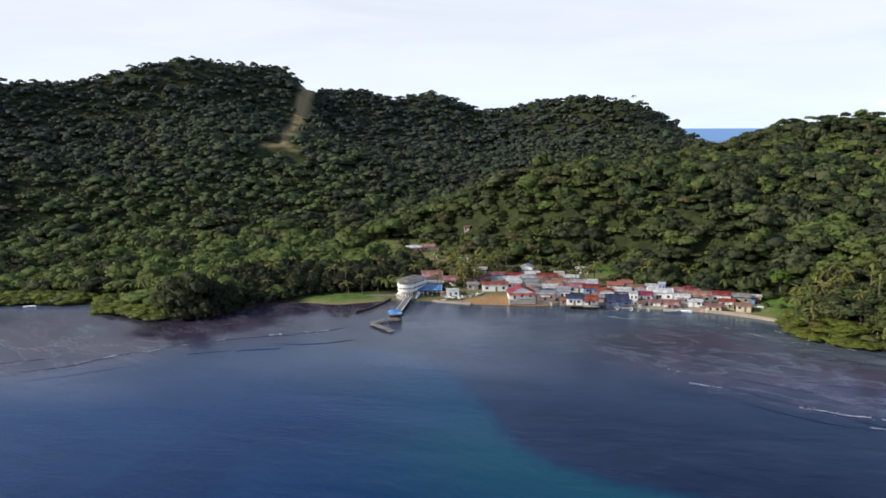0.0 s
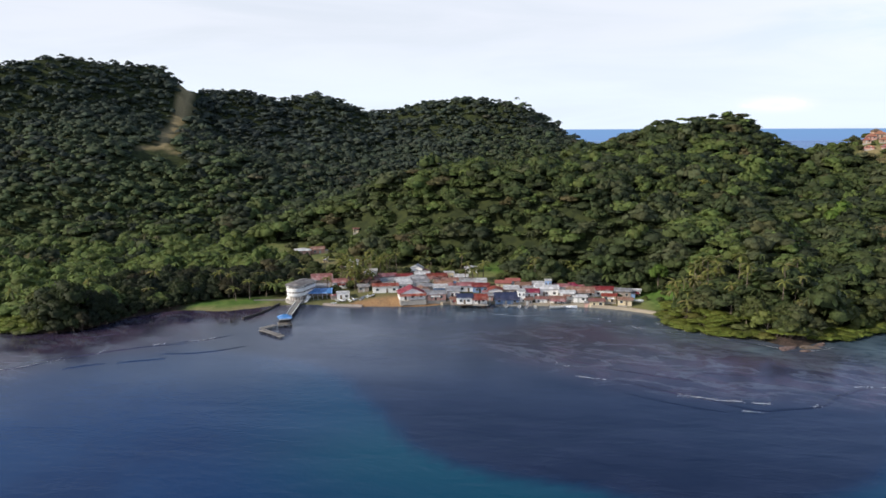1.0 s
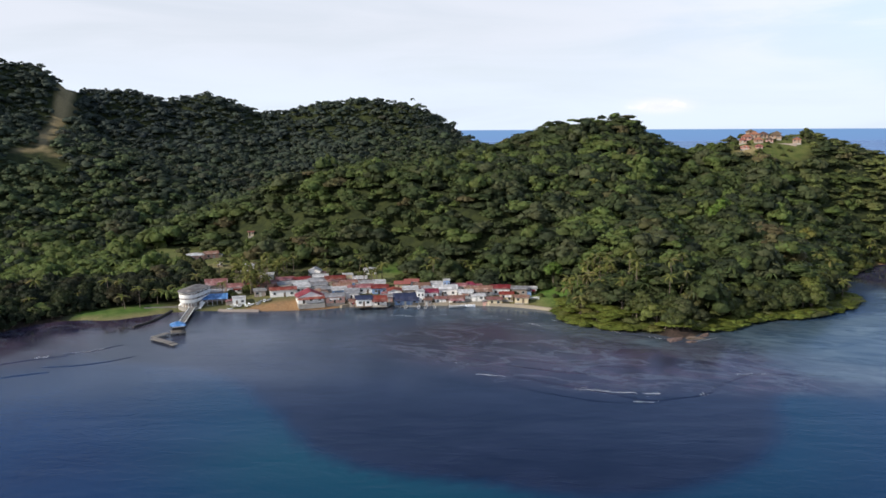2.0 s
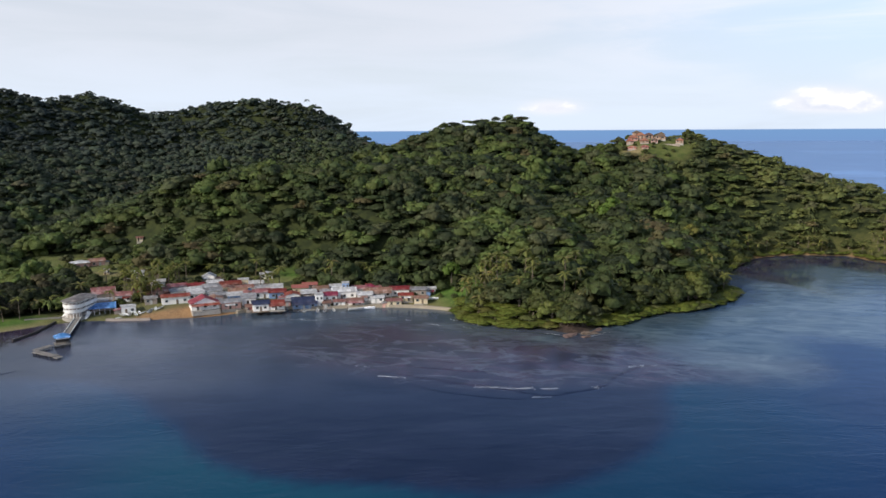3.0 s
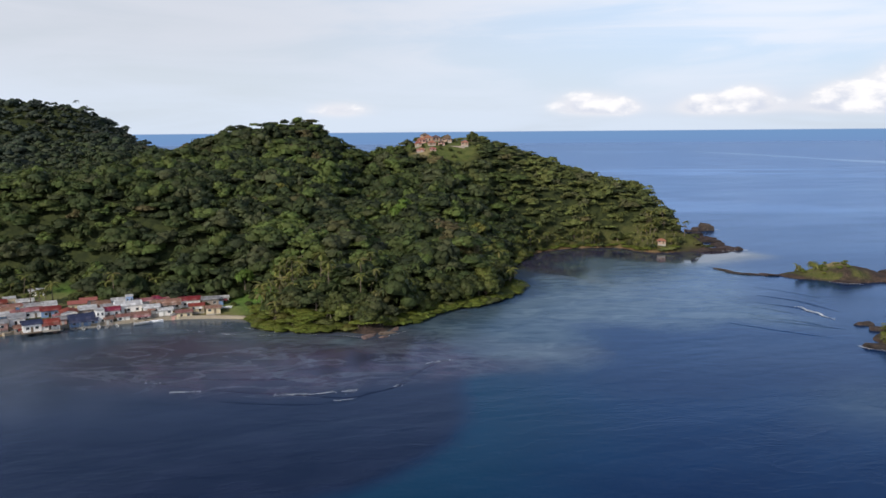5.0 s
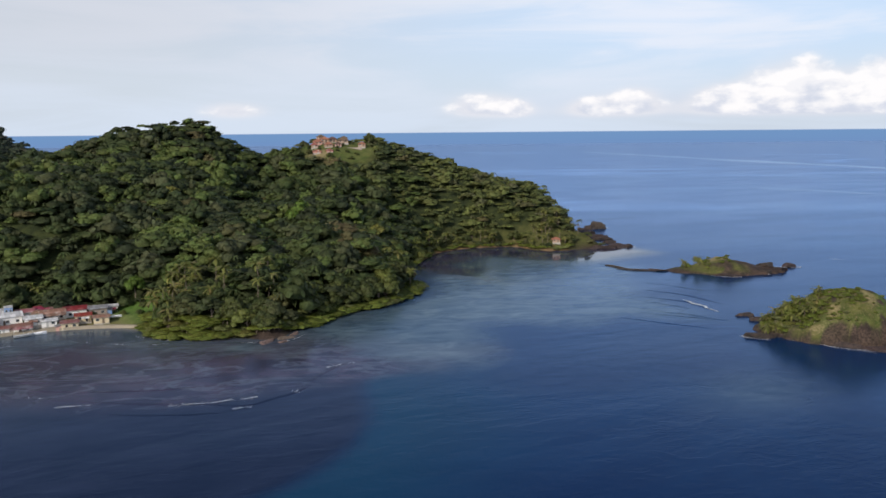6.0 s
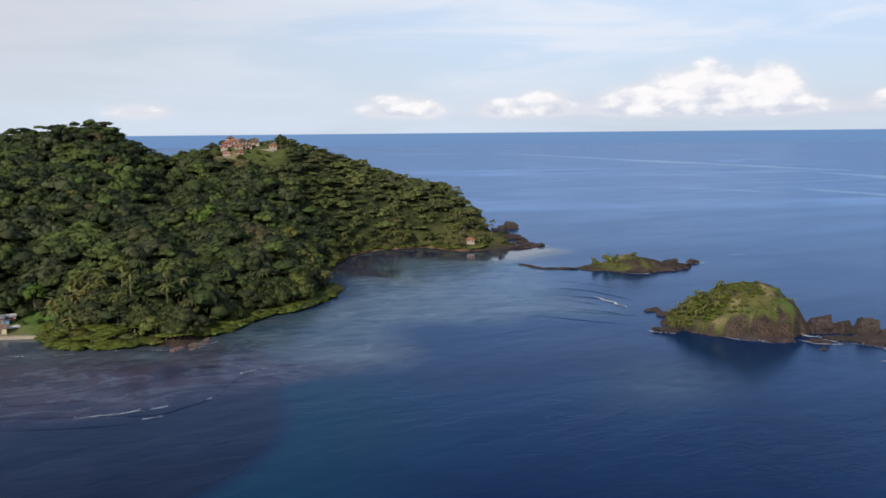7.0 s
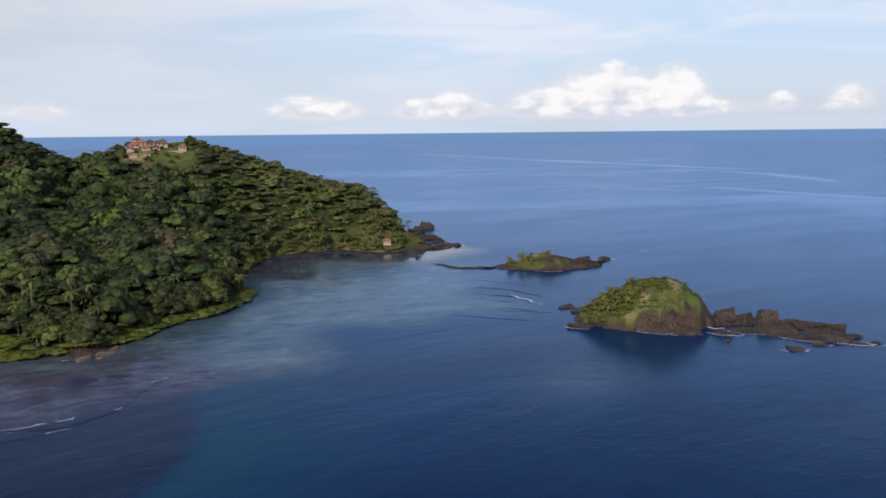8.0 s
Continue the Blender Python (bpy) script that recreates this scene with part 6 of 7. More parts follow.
def build_shed():
    s = thing("boat_shed", pose(-6.0, 374, 1.0, 0, 0, -1), "open waterfront shed with a bright blue metal roof", "shed")
    bm = bmesh.new()
    roof_slab(bm, (-5.6, -4.2, 2.7), (5.6, -4.2, 2.7), (5.6, 4.0, 3.7), (-5.6, 4.0, 3.7))
    part("roof", bm, M_BLUE_ROOF, s, "blue corrugated roof")
    for px in np.linspace(-5.2, 5.2, 6):
        part("post", box(px - 0.09, px + 0.09, -3.9, -3.72, -0.4, 2.72), M_WHITE, s)
    part("back_wall", box(-5.3, 5.3, 3.4, 3.6, -0.4, 3.55), M_BRICK, s)
    part("floor", box(-5.6, 5.6, -4.4, 3.4, -0.8, 0.05), M_CONCRETE, s)
    for px in (-5.8, 5.9):
        bm = bmesh.new()
        roof_slab(bm, (px - 0.35, -5.8, -0.3), (px + 0.35, -5.8, -0.3), (px + 0.35, -3.9, 2.2), (px - 0.35, -3.9, 2.2), 0.15)
        part("brace", bm, M_WHITE, s)
    g = thing("store", pose(-6.5, 382, 1.6, 0, 0, -2), "grey flat-roofed block store behind the blue shed", "building")
    part("wall", box(-4.6, 4.6, -3.0, 3.0, -0.5, 3.7), M_BRICK, g)
    part("roof", box(-4.9, 4.9, -3.3, 3.3, 3.72, 3.95), M_GREY_ROOF, g)
    for px in (-3, -1, 1, 3):
        add_window_free(g, px, -3.0, 2.1, 1.0, 0.9, 0)


def build_pier():
    p = thing("pier", Matrix(), "long grey concrete pier on dark piles with low kerbs", "pier")
    a, b = Vector((-15.6, 367.0, 0)), Vector((-19.6, 331.0, 0))
    way = (b - a).normalized()
    side = Vector((-way.y, way.x, 0))
    turn = math.degrees(math.atan2(way.y, way.x))
    long = (b - a).length
    n = 9
    for k in range(n):
        m = pose(*(a + way * (k + 0.5) * long / n), 0, 0, turn)
        slab = part("deck_slab", box(-long / n / 2 + 0.02, long / n / 2 - 0.02, -1.2, 1.2, 1.0, 1.3), M_PIER, p)
        slab.matrix_basis = m
        for s in (-1, 1):
            kerb = part("kerb", box(-long / n / 2 + 0.02, long / n / 2 - 0.02, s * 1.28 - 0.09, s * 1.28 + 0.09, 1.3, 1.62), M_WHITE, p)
            kerb.matrix_basis = m
            pile = part("pier_post", add_tube(bmesh.new(), (0, s * 1.0, -2.0), (0, s * 1.0, 1.0), 0.18, 0.18, 8), M_DARK_WOOD, p)
            pile.matrix_basis = m
    k = thing("pier_kiosk", pose(-19.6, 324.6, 0, 0, 0, 8) @ Matrix.Diagonal((0.8, 0.8, 0.9, 1)), "square pier shelter with a blue hipped roof on dark piles", "shelter")
    part("deck", box(-3.6, 3.4, -3.4, 3.4, 0.95, 1.3), M_PIER, k)
    for px in (-3.2, 0, 3.0):
        for py in (-3.0, 0, 3.0):
            part("pier_post", add_tube(bmesh.new(), (px, py, -2), (px, py, 0.95), 0.16, 0.16, 8), M_DARK_WOOD, k)
    for px in (-2.7, 2.6):
        for py in (-2.6, 2.6):
            part("post", box(px - 0.1, px + 0.1, py - 0.1, py + 0.1, 1.3, 4.0), M_DARK_WOOD, k)
    part("bench", box(-2.3, 2.3, 1.7, 2.3, 1.3, 1.8), M_DARK_WOOD, k)
    for px in (-2.72, 2.62):
        part("rail", box(px - 0.06, px + 0.06, -2.5, 2.5, 2.1, 2.25), M_DARK_WOOD, k)
    part("back_panel", box(-2.6, 2.5, 2.5, 2.6, 1.3, 3.6), M_DARK_WOOD, k)
    part("beam", box(-2.9, 2.8, -2.8, 2.8, 3.45, 4.05), M_WHITE, k)
    bm = bmesh.new()
    c = [(-3.6, -3.5, 4.0), (3.5, -3.5, 4.0), (3.5, 3.5, 4.0), (-3.6, 3.5, 4.0)]
    r = [(-0.8, -0.4, 5.3), (0.8, -0.4, 5.3), (0.8, 0.4, 5.3), (-0.8, 0.4, 5.3)]
    for i in range(4):
        roof_slab(bm, c[i], c[(i + 1) % 4], r[(i + 1) % 4], r[i])
    part("roof", bm, M_BLUE_ROOF, k, "bright blue hipped roof")
    for name, pts in (("landing_stage", [(-23.2, 323.2), (-28.6, 318.2)]), ("landing_stage", [(-28.4, 316.8), (-19.6, 305.0)])):
        (ax, ay), (bx, by) = pts
        long = math.hypot(bx - ax, by - ay)
        st = thing(name, pose((ax + bx) / 2, (ay + by) / 2, 0, 0, 0, math.degrees(math.atan2(by - ay, bx - ax))), "broken grey concrete landing stage on piles", "jetty")
        count = max(3, int(long / 2.2))
        for i in range(count):
            x0 = -long / 2 + i * long / count
            o = part("plank", box(x0 + 0.04, x0 + long / count - 0.04, -1.25, 1.25, 0.75, 1.0), M_PIER, st)
            o.rotation_euler = (radians(random.uniform(-3, 3)), radians(random.uniform(-2, 2)), 0)
            for s in (-1, 1):
                part("pier_post", add_tube(bmesh.new(), (x0 + 0.6, s * 0.95, -2.0), (x0 + 0.6, s * 0.95, 0.74), 0.16, 0.16, 7), M_DARK_WOOD, st)
    gr = thing("groyne", Matrix(), "dark curved rubble groyne running into the bay", "groyne")
    line = [(-37.6, 339.6), (-34.5, 343.5), (-31.0, 349.0), (-28.4, 355.0), (-26.2, 361.0), (-24.4, 366.5)]
    for i, ((ax, ay), (bx, by)) in enumerate(zip(line[:-1], line[1:])):
        bm = bmesh.new()
        long = math.hypot(bx - ax, by - ay)
        add_box(bm, -long / 2 - 0.2, long / 2 + 0.2, -0.6, 0.6, -1.5, 0.75, 0.18)
        o = part("block", bm, M_DARK_WOOD, gr)
        o.matrix_basis = pose((ax + bx) / 2, (ay + by) / 2, 0.02 * (i % 2), 0, 0, math.degrees(math.atan2(by - ay, bx - ax)))


def build_strip(name, line, wide, z0, z1, material, label, category, kind="structure"):
    """A wall or walk of even width along a line."""
    pts = np.array(line, float)
    t = np.gradient(pts, axis=0)
    t /= np.linalg.norm(t, axis=1)[:, None]
    nrm = np.stack([-t[:, 1], t[:, 0]], -1) * wide / 2
    bm = bmesh.new()
    rings = [[bm.verts.new((*p, z)) for p, z in ((a - b, z0), (a + b, z0), (a + b, z1), (a - b, z1))] for a, b in zip(pts, nrm)]
    for r, s in zip(rings[:-1], rings[1:]):
        for i in range(4):
            bm.faces.new((r[i], r[(i + 1) % 4], s[(i + 1) % 4], s[i]))
    bm.faces.new(rings[0])
    bm.faces.new(rings[-1][::-1])
    bmesh.ops.recalc_face_normals(bm, faces=bm.faces)
    me = bpy.data.meshes.new(name)
    bm.to_mesh(me)
    bm.free()
    me.materials.append(material)
    return tagged(new(name, me), label, category, kind=kind)


M_WALK = surface("sandy_concrete_walk", (0.34, 0.29, 0.22), 0.9, grain=0.15, size=1.0, second=(0.26, 0.22, 0.17), spot=0.5, bump=0.2)
build_round_house()
build_shed()
build_pier()
build_strip("seawall", rounded([(48, 353.5), (56, 357), (69, 354), (83, 348), (101, 343.5), (115, 338.5), (128, 329.5), (136, 320)], 2, False), 1.7, -1.5, 1.25, M_WALK, "pale concrete sea wall and footpath along the village shore", "sea wall")
build_strip("garden_wall", [(-36, 371), (-28, 370.5), (-22, 370)], 1.0, -0.5, 1.6, M_PIER, "low grey concrete wall beside the lawn", "wall")
build_strip("terrace_wall", rounded([(385, 504), (390, 501), (395, 496)], 2, False), 0.4, height_at(391, 500) - 2.0, height_at(391, 500) + 0.7, M_BRICK, "low block retaining wall below the hilltop villas", "wall")
build_strip("quay", rounded([(-4.5, 362.5), (0, 360), (6, 358), (12.5, 356)], 2, False), 1.8, -1.5, 0.75, M_BRICK, "low rubble and concrete quay beside the beach", "quay")


def build_road():
    line = rounded([(336, 536), (329, 526), (323, 521), (316, 513), (309, 504)], 2, False)
    t = np.gradient(line, axis=0)
    t /= np.linalg.norm(t, axis=1)[:, None]
    nrm = np.stack([-t[:, 1], t[:, 0]], -1) * 1.7
    l, r = line - nrm, line + nrm
    z = on_ground(line[:, 0], line[:, 1]) + 1.0
    n = len(line)
    v = np.concatenate([np.column_stack([l, z]), np.column_stack([r, z]), np.column_stack([l, z - 1.6]), np.column_stack([r, z - 1.6])])
    i = np.arange(n - 1)
    q = np.concatenate([np.stack([i, n + i, n + i + 1, i + 1], -1), np.stack([2 * n + i, i, i + 1, 2 * n + i + 1], -1), np.stack([n + i, 3 * n + i, 3 * n + i + 1, n + i + 1], -1)])
    ob = mesh_object("road", v, q, M_CONCRETE)
    tagged(ob, "steep pale concrete road climbing through the forest", "road", kind="structure")


build_road()


def build_boat(long=6.0):
    b = thing("boat", Matrix(), "small white open fibreglass boat with an outboard", "boat", "village boats")
    bm = bmesh.new()
    n = 9
    rings = []
    for k in range(n):
        u = k / (n - 1)
        x = (u - 0.5) * long
        half = 0.82 * (1 - max(0, (u - 0.45) / 0.55) ** 2.2) + 0.03
        top = 0.62 + 0.28 * u * u
        rings.append([bm.verts.new((x, s * half * w, z)) for s, w, z in ((-1, 1, top), (-1, 0.72, 0.12), (0, 0, -0.10), (1, 0.72, 0.12), (1, 1, top), (1, 0.86, top), (1, 0.58, 0.24), (-1, 0.58, 0.24), (-1, 0.86, top))])
    for r, s in zip(rings[:-1], rings[1:]):
        for i in range(9):
            bm.faces.new((r[i], r[(i + 1) % 9], s[(i + 1) % 9], s[i]))
    bm.faces.new(rings[0])
    bm.faces.new(rings[-1][::-1])
    bmesh.ops.recalc_face_normals(bm, faces=bm.faces)
    part("hull", bm, M_BOAT, b)
    for x in (-1.4, 0.1, 1.4):
        part("bench", box(x - 0.16, x + 0.16, -0.6, 0.6, 0.42, 0.48), M_WOOD, b)
    motor = box(-long / 2 - 0.36, -long / 2 - 0.04, -0.16, 0.16, 0.45, 1.05, 0.04)
    add_box(motor, -long / 2 - 0.24, -long / 2 - 0.12, -0.05, 0.05, -0.3, 0.5)
    part("outboard", motor, M_DARK_WOOD, b)
    return b


def place_boats():
    rng = random.Random(4)
    spots = [(97.5, 338.8, 0.1, -8, 1.2), (102.6, 339.0, 0.1, -16, 1.15), (73.4, 347.6, 0.1, 80, 0.8), (76.2, 346.0, 0.1, 70, 0.8), (81.4, 343.8, 0.1, 75, 0.8), (84.5, 342.6, 0.1, 66, 0.8), (88.0, 342.0, 0.1, 85, 0.7),
             (48.5, 357.6, 1.0, -40, 0.8), (51.5, 358.6, 1.0, -55, 0.8), (69.0, 350.5, 0.1, 60, 0.8), (132.0, 336.0, 1.9, -20, 1.1), (-183, 352, 0.1, 8, 0.9)]
    spots += [(0.5 + 1.55 * k + rng.uniform(-0.5, 0.5), 364.0 + 0.2 * k + rng.uniform(-1.8, 1.8), 1.2, rng.choice((80, 60, 110, 20)) + rng.uniform(-20, 20), rng.uniform(0.45, 0.75)) for k in range(9)]
    spots += [(13.5 + 2.0 * k, 367.0 + rng.uniform(-0.6, 0.6), 1.4, 70 + rng.uniform(-20, 20), 0.7) for k in range(3)]
    first = build_boat()
    for i, (x, y, z, turn, s) in enumerate(spots):
        ob = first if i == 0 else copy_thing(first, Matrix())
        if z > 0.5:
            z = height_at(x, y) + 0.05
        ob.matrix_basis = pose(x, y, z, rng.uniform(-4, 4), 0, turn) @ Matrix.Diagonal((s, s, s, 1))


place_boats()

# ------------------------------------------------------------ trees and bushes between the houses, on the islets and by the resort
def place_garden_trees():
    rng = np.random.default_rng(21)
    models = [build_tree(rng, f, 160) for f in (0.85, 1.0, 0.75)]
    for model in models:
        tagged(model, "leafy green garden tree standing among the village houses", "tree", "garden trees")
    spots = [(1, 381, 3.4), (8, 384, 3.0), (-1, 405, 4.0), (14, 382, 2.6), (12, 391, 3.0), (30, 410, 4.2), (24, 418, 4.5), (34, 404, 3.2), (38, 412, 3.6), (52, 412, 3.8), (60, 410, 3.6), (66, 404, 3.2), (0, 420, 4.6), (6, 428, 4.6), (-8, 412, 5.0), (-10, 428, 5.2), (-14, 444, 5.0), (-18, 456, 4.4), (16, 400, 3.2), (80, 382, 3.0), (84, 392, 3.4),
             (91, 376, 3.2), (100, 378, 3.8), (46, 384, 2.4), (57, 382, 2.2), (108, 369, 3.2), (120, 360, 3.6), (132, 352, 3.4), (126, 342, 2.2), (8, 446, 4.6), (18, 444, 4.6), (28, 438, 4.8), (-22, 470, 4.0), (-6, 488, 4.6), (2, 478, 4.6), (-24, 492, 4.6), (64, 428, 4.4), (90, 412, 4.6),
             (-2, 462, 3.2), (4, 456, 3.2), (137, 338, 1.6), (142, 333, 2.0), (147, 340, 2.4), (151, 335, 2.2), (136, 345, 1.8), (148, 346, 2.6), (141, 349, 2.8), (144, 328, 1.6), (-30, 470, 2.6), (-40, 484, 3.0), (-24, 452, 2.4), (-36, 460, 2.0),
             (361, 526, 4.5), (368, 534, 4.8), (376, 531, 4.6), (382, 526, 3.4), (393, 520, 4.2), (408, 504, 5.0), (414, 510, 5.4), (402, 488, 3.0), (375, 501, 2.0), (381, 497, 2.0), (357, 512, 3.0), (386, 492, 2.0), (364, 496, 3.0), (378, 488, 2.6), (386, 508, 1.6), (378, 505, 1.8), (366, 511, 2.0), (394, 507, 1.6), (370, 526, 3.2), (388, 522, 2.8), (362, 520, 3.0), (404, 496, 2.4)]
    for i, (x, y, r) in enumerate(spots):
        m = Matrix.Translation((x, y, height_at(x, y) - 0.1)) @ Matrix.Rotation(rng.uniform(0, 6.28), 4, "Z")
        ob = models[i] if i < 3 else copy_thing(models[i % 3], m)
        ob.matrix_basis = m @ Matrix.Diagonal((r, r, r * 0.95, 1))
        if x > 300:
            tagged(ob, "leafy green tree beside the hilltop villas", "tree", "garden trees")


place_garden_trees()


def plant_islets():
    rng = np.random.default_rng(33)
    bush_models = [build_bush(rng, f, 90) for f in (0.8, 0.95)]
    for b in bush_models:
        b.name = "coastal_bush"
        tagged(b, "low green coastal bush clinging to the islet", "bush", "islet bushes")
    palm_models = [build_palm(rng, h, 11) for h in (4.5, 5.5)]
    for b in palm_models:
        tagged(b, "short windblown coconut palm on the islet", "palm", "islet palms")
    used = 0
    for k in range(270):
        u, v = rng.uniform(-27, 9 if k < 210 else 24), rng.uniform(-16, 8)
        x, y, z = near_islet(u, v)
        if z < 2.0:
            continue
        r = rng.uniform(0.9, 2.1) * (1.25 if u < -4 else 0.62)
        ob = bush_models[used] if used < 2 else copy_thing(bush_models[used % 2], Matrix())
        ob.matrix_basis = pose(x, y, z - 0.1, 0, 0, rng.uniform(0, 360)) @ Matrix.Diagonal((r, r, r * 0.9, 1))
        used += 1
    for k in range(46):
        u, v = rng.uniform(-25, -5), rng.uniform(-14, 1)
        x, y, z = near_islet(u, v)
        ob = palm_models[k] if k < 2 else copy_thing(palm_models[k % 2], Matrix())
        s = rng.uniform(0.5, 0.8)
        ob.matrix_basis = pose(x, y, max(z, 0.6) - 0.1, 0, 0, rng.uniform(0, 360)) @ Matrix.Diagonal((s, s, s, 1))
    for k in range(22):
        u, v = rng.uniform(-22, 4), rng.uniform(-9, 7)
        x, y, z = far_islet(u, v)
        if z < 1.2:
            continue
        r = rng.uniform(0.8, 1.7)
        ob = copy_thing(bush_models[k % 2], Matrix())
        ob.matrix_basis = pose(x, y, z - 0.1, 0, 0, rng.uniform(0, 360)) @ Matrix.Diagonal((r, r, r, 1))
    for u, v, tall in ((-20, -2, 2.6), (-14, 0, 3.0), (-11, -3, 2.2)):
        x, y, z = far_islet(u, v)
        ob = copy_thing(bush_models[0], Matrix())
        ob.matrix_basis = pose(x, y, z - 0.1, 0, 0, u * 20) @ Matrix.Diagonal((1.5, 1.5, tall, 1))
    for u, v in ((-21, 0), (-15, 2), (-14, -3)):
        x, y, z = far_islet(u, v)
        ob = copy_thing(palm_models[0], Matrix())
        ob.matrix_basis = pose(x, y, z - 0.1, 0, 0, u * 30) @ Matrix.Diagonal((0.8, 0.8, 0.9, 1))


plant_islets()

M_LIME = foliage("bright_green_leaves", (0.105, 0.170, 0.030), (0.125, 0.190, 0.036), (0.12, 0.18, 0.035), "object")
M_YELLOW = foliage("yellow_green_leaves", (0.200, 0.205, 0.050), (0.230, 0.225, 0.060), (0.22, 0.21, 0.06), "object")


def place_standout_trees():
    rng = np.random.default_rng(61)
    for x, y, r, leaves, words in ((260, 384, 8.5, M_LIME, "broad bright green tree standing out of the wood"), (308, 375, 5.5, M_YELLOW, "yellow-green tree in flower standing in the wood"), (148, 350, 5.0, M_LIME, "bright green tree beside the coconut grove"), (-104, 348, 6.5, M_LIME, "bright green tree behind the muddy shore"), (205, 430, 6.0, M_YELLOW, "yellow-green tree in flower standing in the wood")):
        tree = build_tree(rng, 0.8, 320, leaves)
        tree.matrix_basis = pose(x, y, height_at(x, y) + 4.0, 0, 0, rng.uniform(0, 360)) @ Matrix.Diagonal((r, r, r * 1.15, 1))
        tagged(tree, words, "tree", "standout trees")


place_standout_trees()


def build_mooring_post():
    post = thing("mooring_post", pose(52, 329, 0, 3, -2, 0), "dark leaning mooring post standing in the shallows", "post")
    part("pole", add_tube(bmesh.new(), (0, 0, -2.0), (0, 0, 2.3), 0.16, 0.12, 8), M_DARK_WOOD, post)
    part("cap", add_tube(bmesh.new(), (0, 0, 2.3), (0, 0, 2.42), 0.17, 0.15, 8), M_DARK_WOOD, post)


build_mooring_post()

# ------------------------------------------------------------ surf
M_FOAM = surface("sea_foam", (0.70, 0.72, 0.75), 0.9, grain=0.1, size=0.7, second=(0.35, 0.40, 0.46), spot=0.6)


def wave_ridge(line, wide, high):
    """A low swell running along a line, of the same water."""
    pts = rounded(line, 3, False)
    t = np.gradient(pts, axis=0)
    t /= np.linalg.norm(t, axis=1)[:, None]
    nrm = np.stack([-t[:, 1], t[:, 0]], -1)
    n = len(pts)
    u = np.linspace(0, 1, n)
    fade = np.sin(np.pi * u) ** 0.6
    rows = []
    for w, hgt in ((-1.0, -0.25), (-0.45, 0.45), (-0.05, 1.0), (0.28, 0.72), (0.55, -0.25)):
        wob = 0.25 * value_noise(pts[:, 0] * 1.3, pts[:, 1] * 1.3, 6, 61)
        p = pts + nrm * ((w + wob) * wide)[:, None]
        rows.append(np.column_stack([p, high * hgt * fade - 0.03]))
    v = np.concatenate(rows)
    i = np.arange(n - 1)
    q = np.concatenate([np.stack([k * n + i, k * n + i + 1, (k + 1) * n + i + 1, (k + 1) * n + i], -1) for k in range(4)])
    ob = mesh_object("wave", v, q, M_SEA, smooth=True, attributes=sea_masks(v[:, 0], v[:, 1]))
    tagged(ob, "low glassy swell rolling over the reef", "wave", "swells")


def foam_strip(line, wide, seed, breaks=0.15, label="thin white broken line of surf foam"):
    """Torn ribbons of foam lying along a line, with loose flakes round them."""
    rng = np.random.default_rng(seed)
    ends = rounded(line, 3, False)
    pts = np.array(along(ends, 0.45))
    if len(pts) < 4:
        return
    t = np.gradient(pts, axis=0)
    t /= np.linalg.norm(t, axis=1)[:, None] + 1e-9
    nr = np.stack([-t[:, 1], t[:, 0]], -1)
    u = np.linspace(0, 1, len(pts))
    body = 0.8 * value_noise(pts[:, 0], pts[:, 1], 6.5, seed) + 0.35 * value_noise(pts[:, 0], pts[:, 1], 2.2, seed + 1) + 0.30 - breaks * 1.6
    half = wide * 0.42 * np.clip(body, 0, 1) ** 1.4 * np.clip(np.sin(np.pi * np.clip(u, 0.02, 0.98)), 0, 1) ** 0.8
    drift = (value_noise(pts[:, 0], pts[:, 1], 5.0, seed + 2) * 0.9 * wide)[:, None]
    left, right = pts + nr * drift + nr * (half * (1 + 0.5 * value_noise(pts[:, 0], pts[:, 1], 1.5, seed + 3)))[:, None], pts + nr * drift - nr * (half * (1 + 0.5 * value_noise(pts[:, 0], pts[:, 1], 1.5, seed + 4)))[:, None]
    vs, qs, n = [], [], 0
    for i in range(len(pts) - 1):
        if half[i] > 0.02 or half[i + 1] > 0.02:
            vs += [(*left[i], 0.22), (*right[i], 0.22), (*right[i + 1], 0.22), (*left[i + 1], 0.22)]
            qs.append(np.arange(4) + n)
            n += 4
        for _ in range(3):
            c = pts[i] + nr[i] * (drift[i] + rng.normal() * wide * 0.8) + t[i] * rng.uniform(-0.5, 0.5)
            if body[i] < 0.1 or rng.uniform() < 0.4:
                continue
            l, w = rng.uniform(0.10, 0.35), rng.uniform(0.03, 0.09)
            vs += [(*p, 0.16) for p in (c - t[i] * l - nr[i] * w * 0.5, c + t[i] * l * 0.7 - nr[i] * w, c + t[i] * l + nr[i] * w * 0.5, c - t[i] * l * 0.7 + nr[i] * w)]
            qs.append(np.arange(4) + n)
            n += 4
    if n:
        ob = mesh_object("surf_foam", np.array(vs), np.array(qs), M_FOAM)
        tagged(ob, label, "foam", kind="stuff")


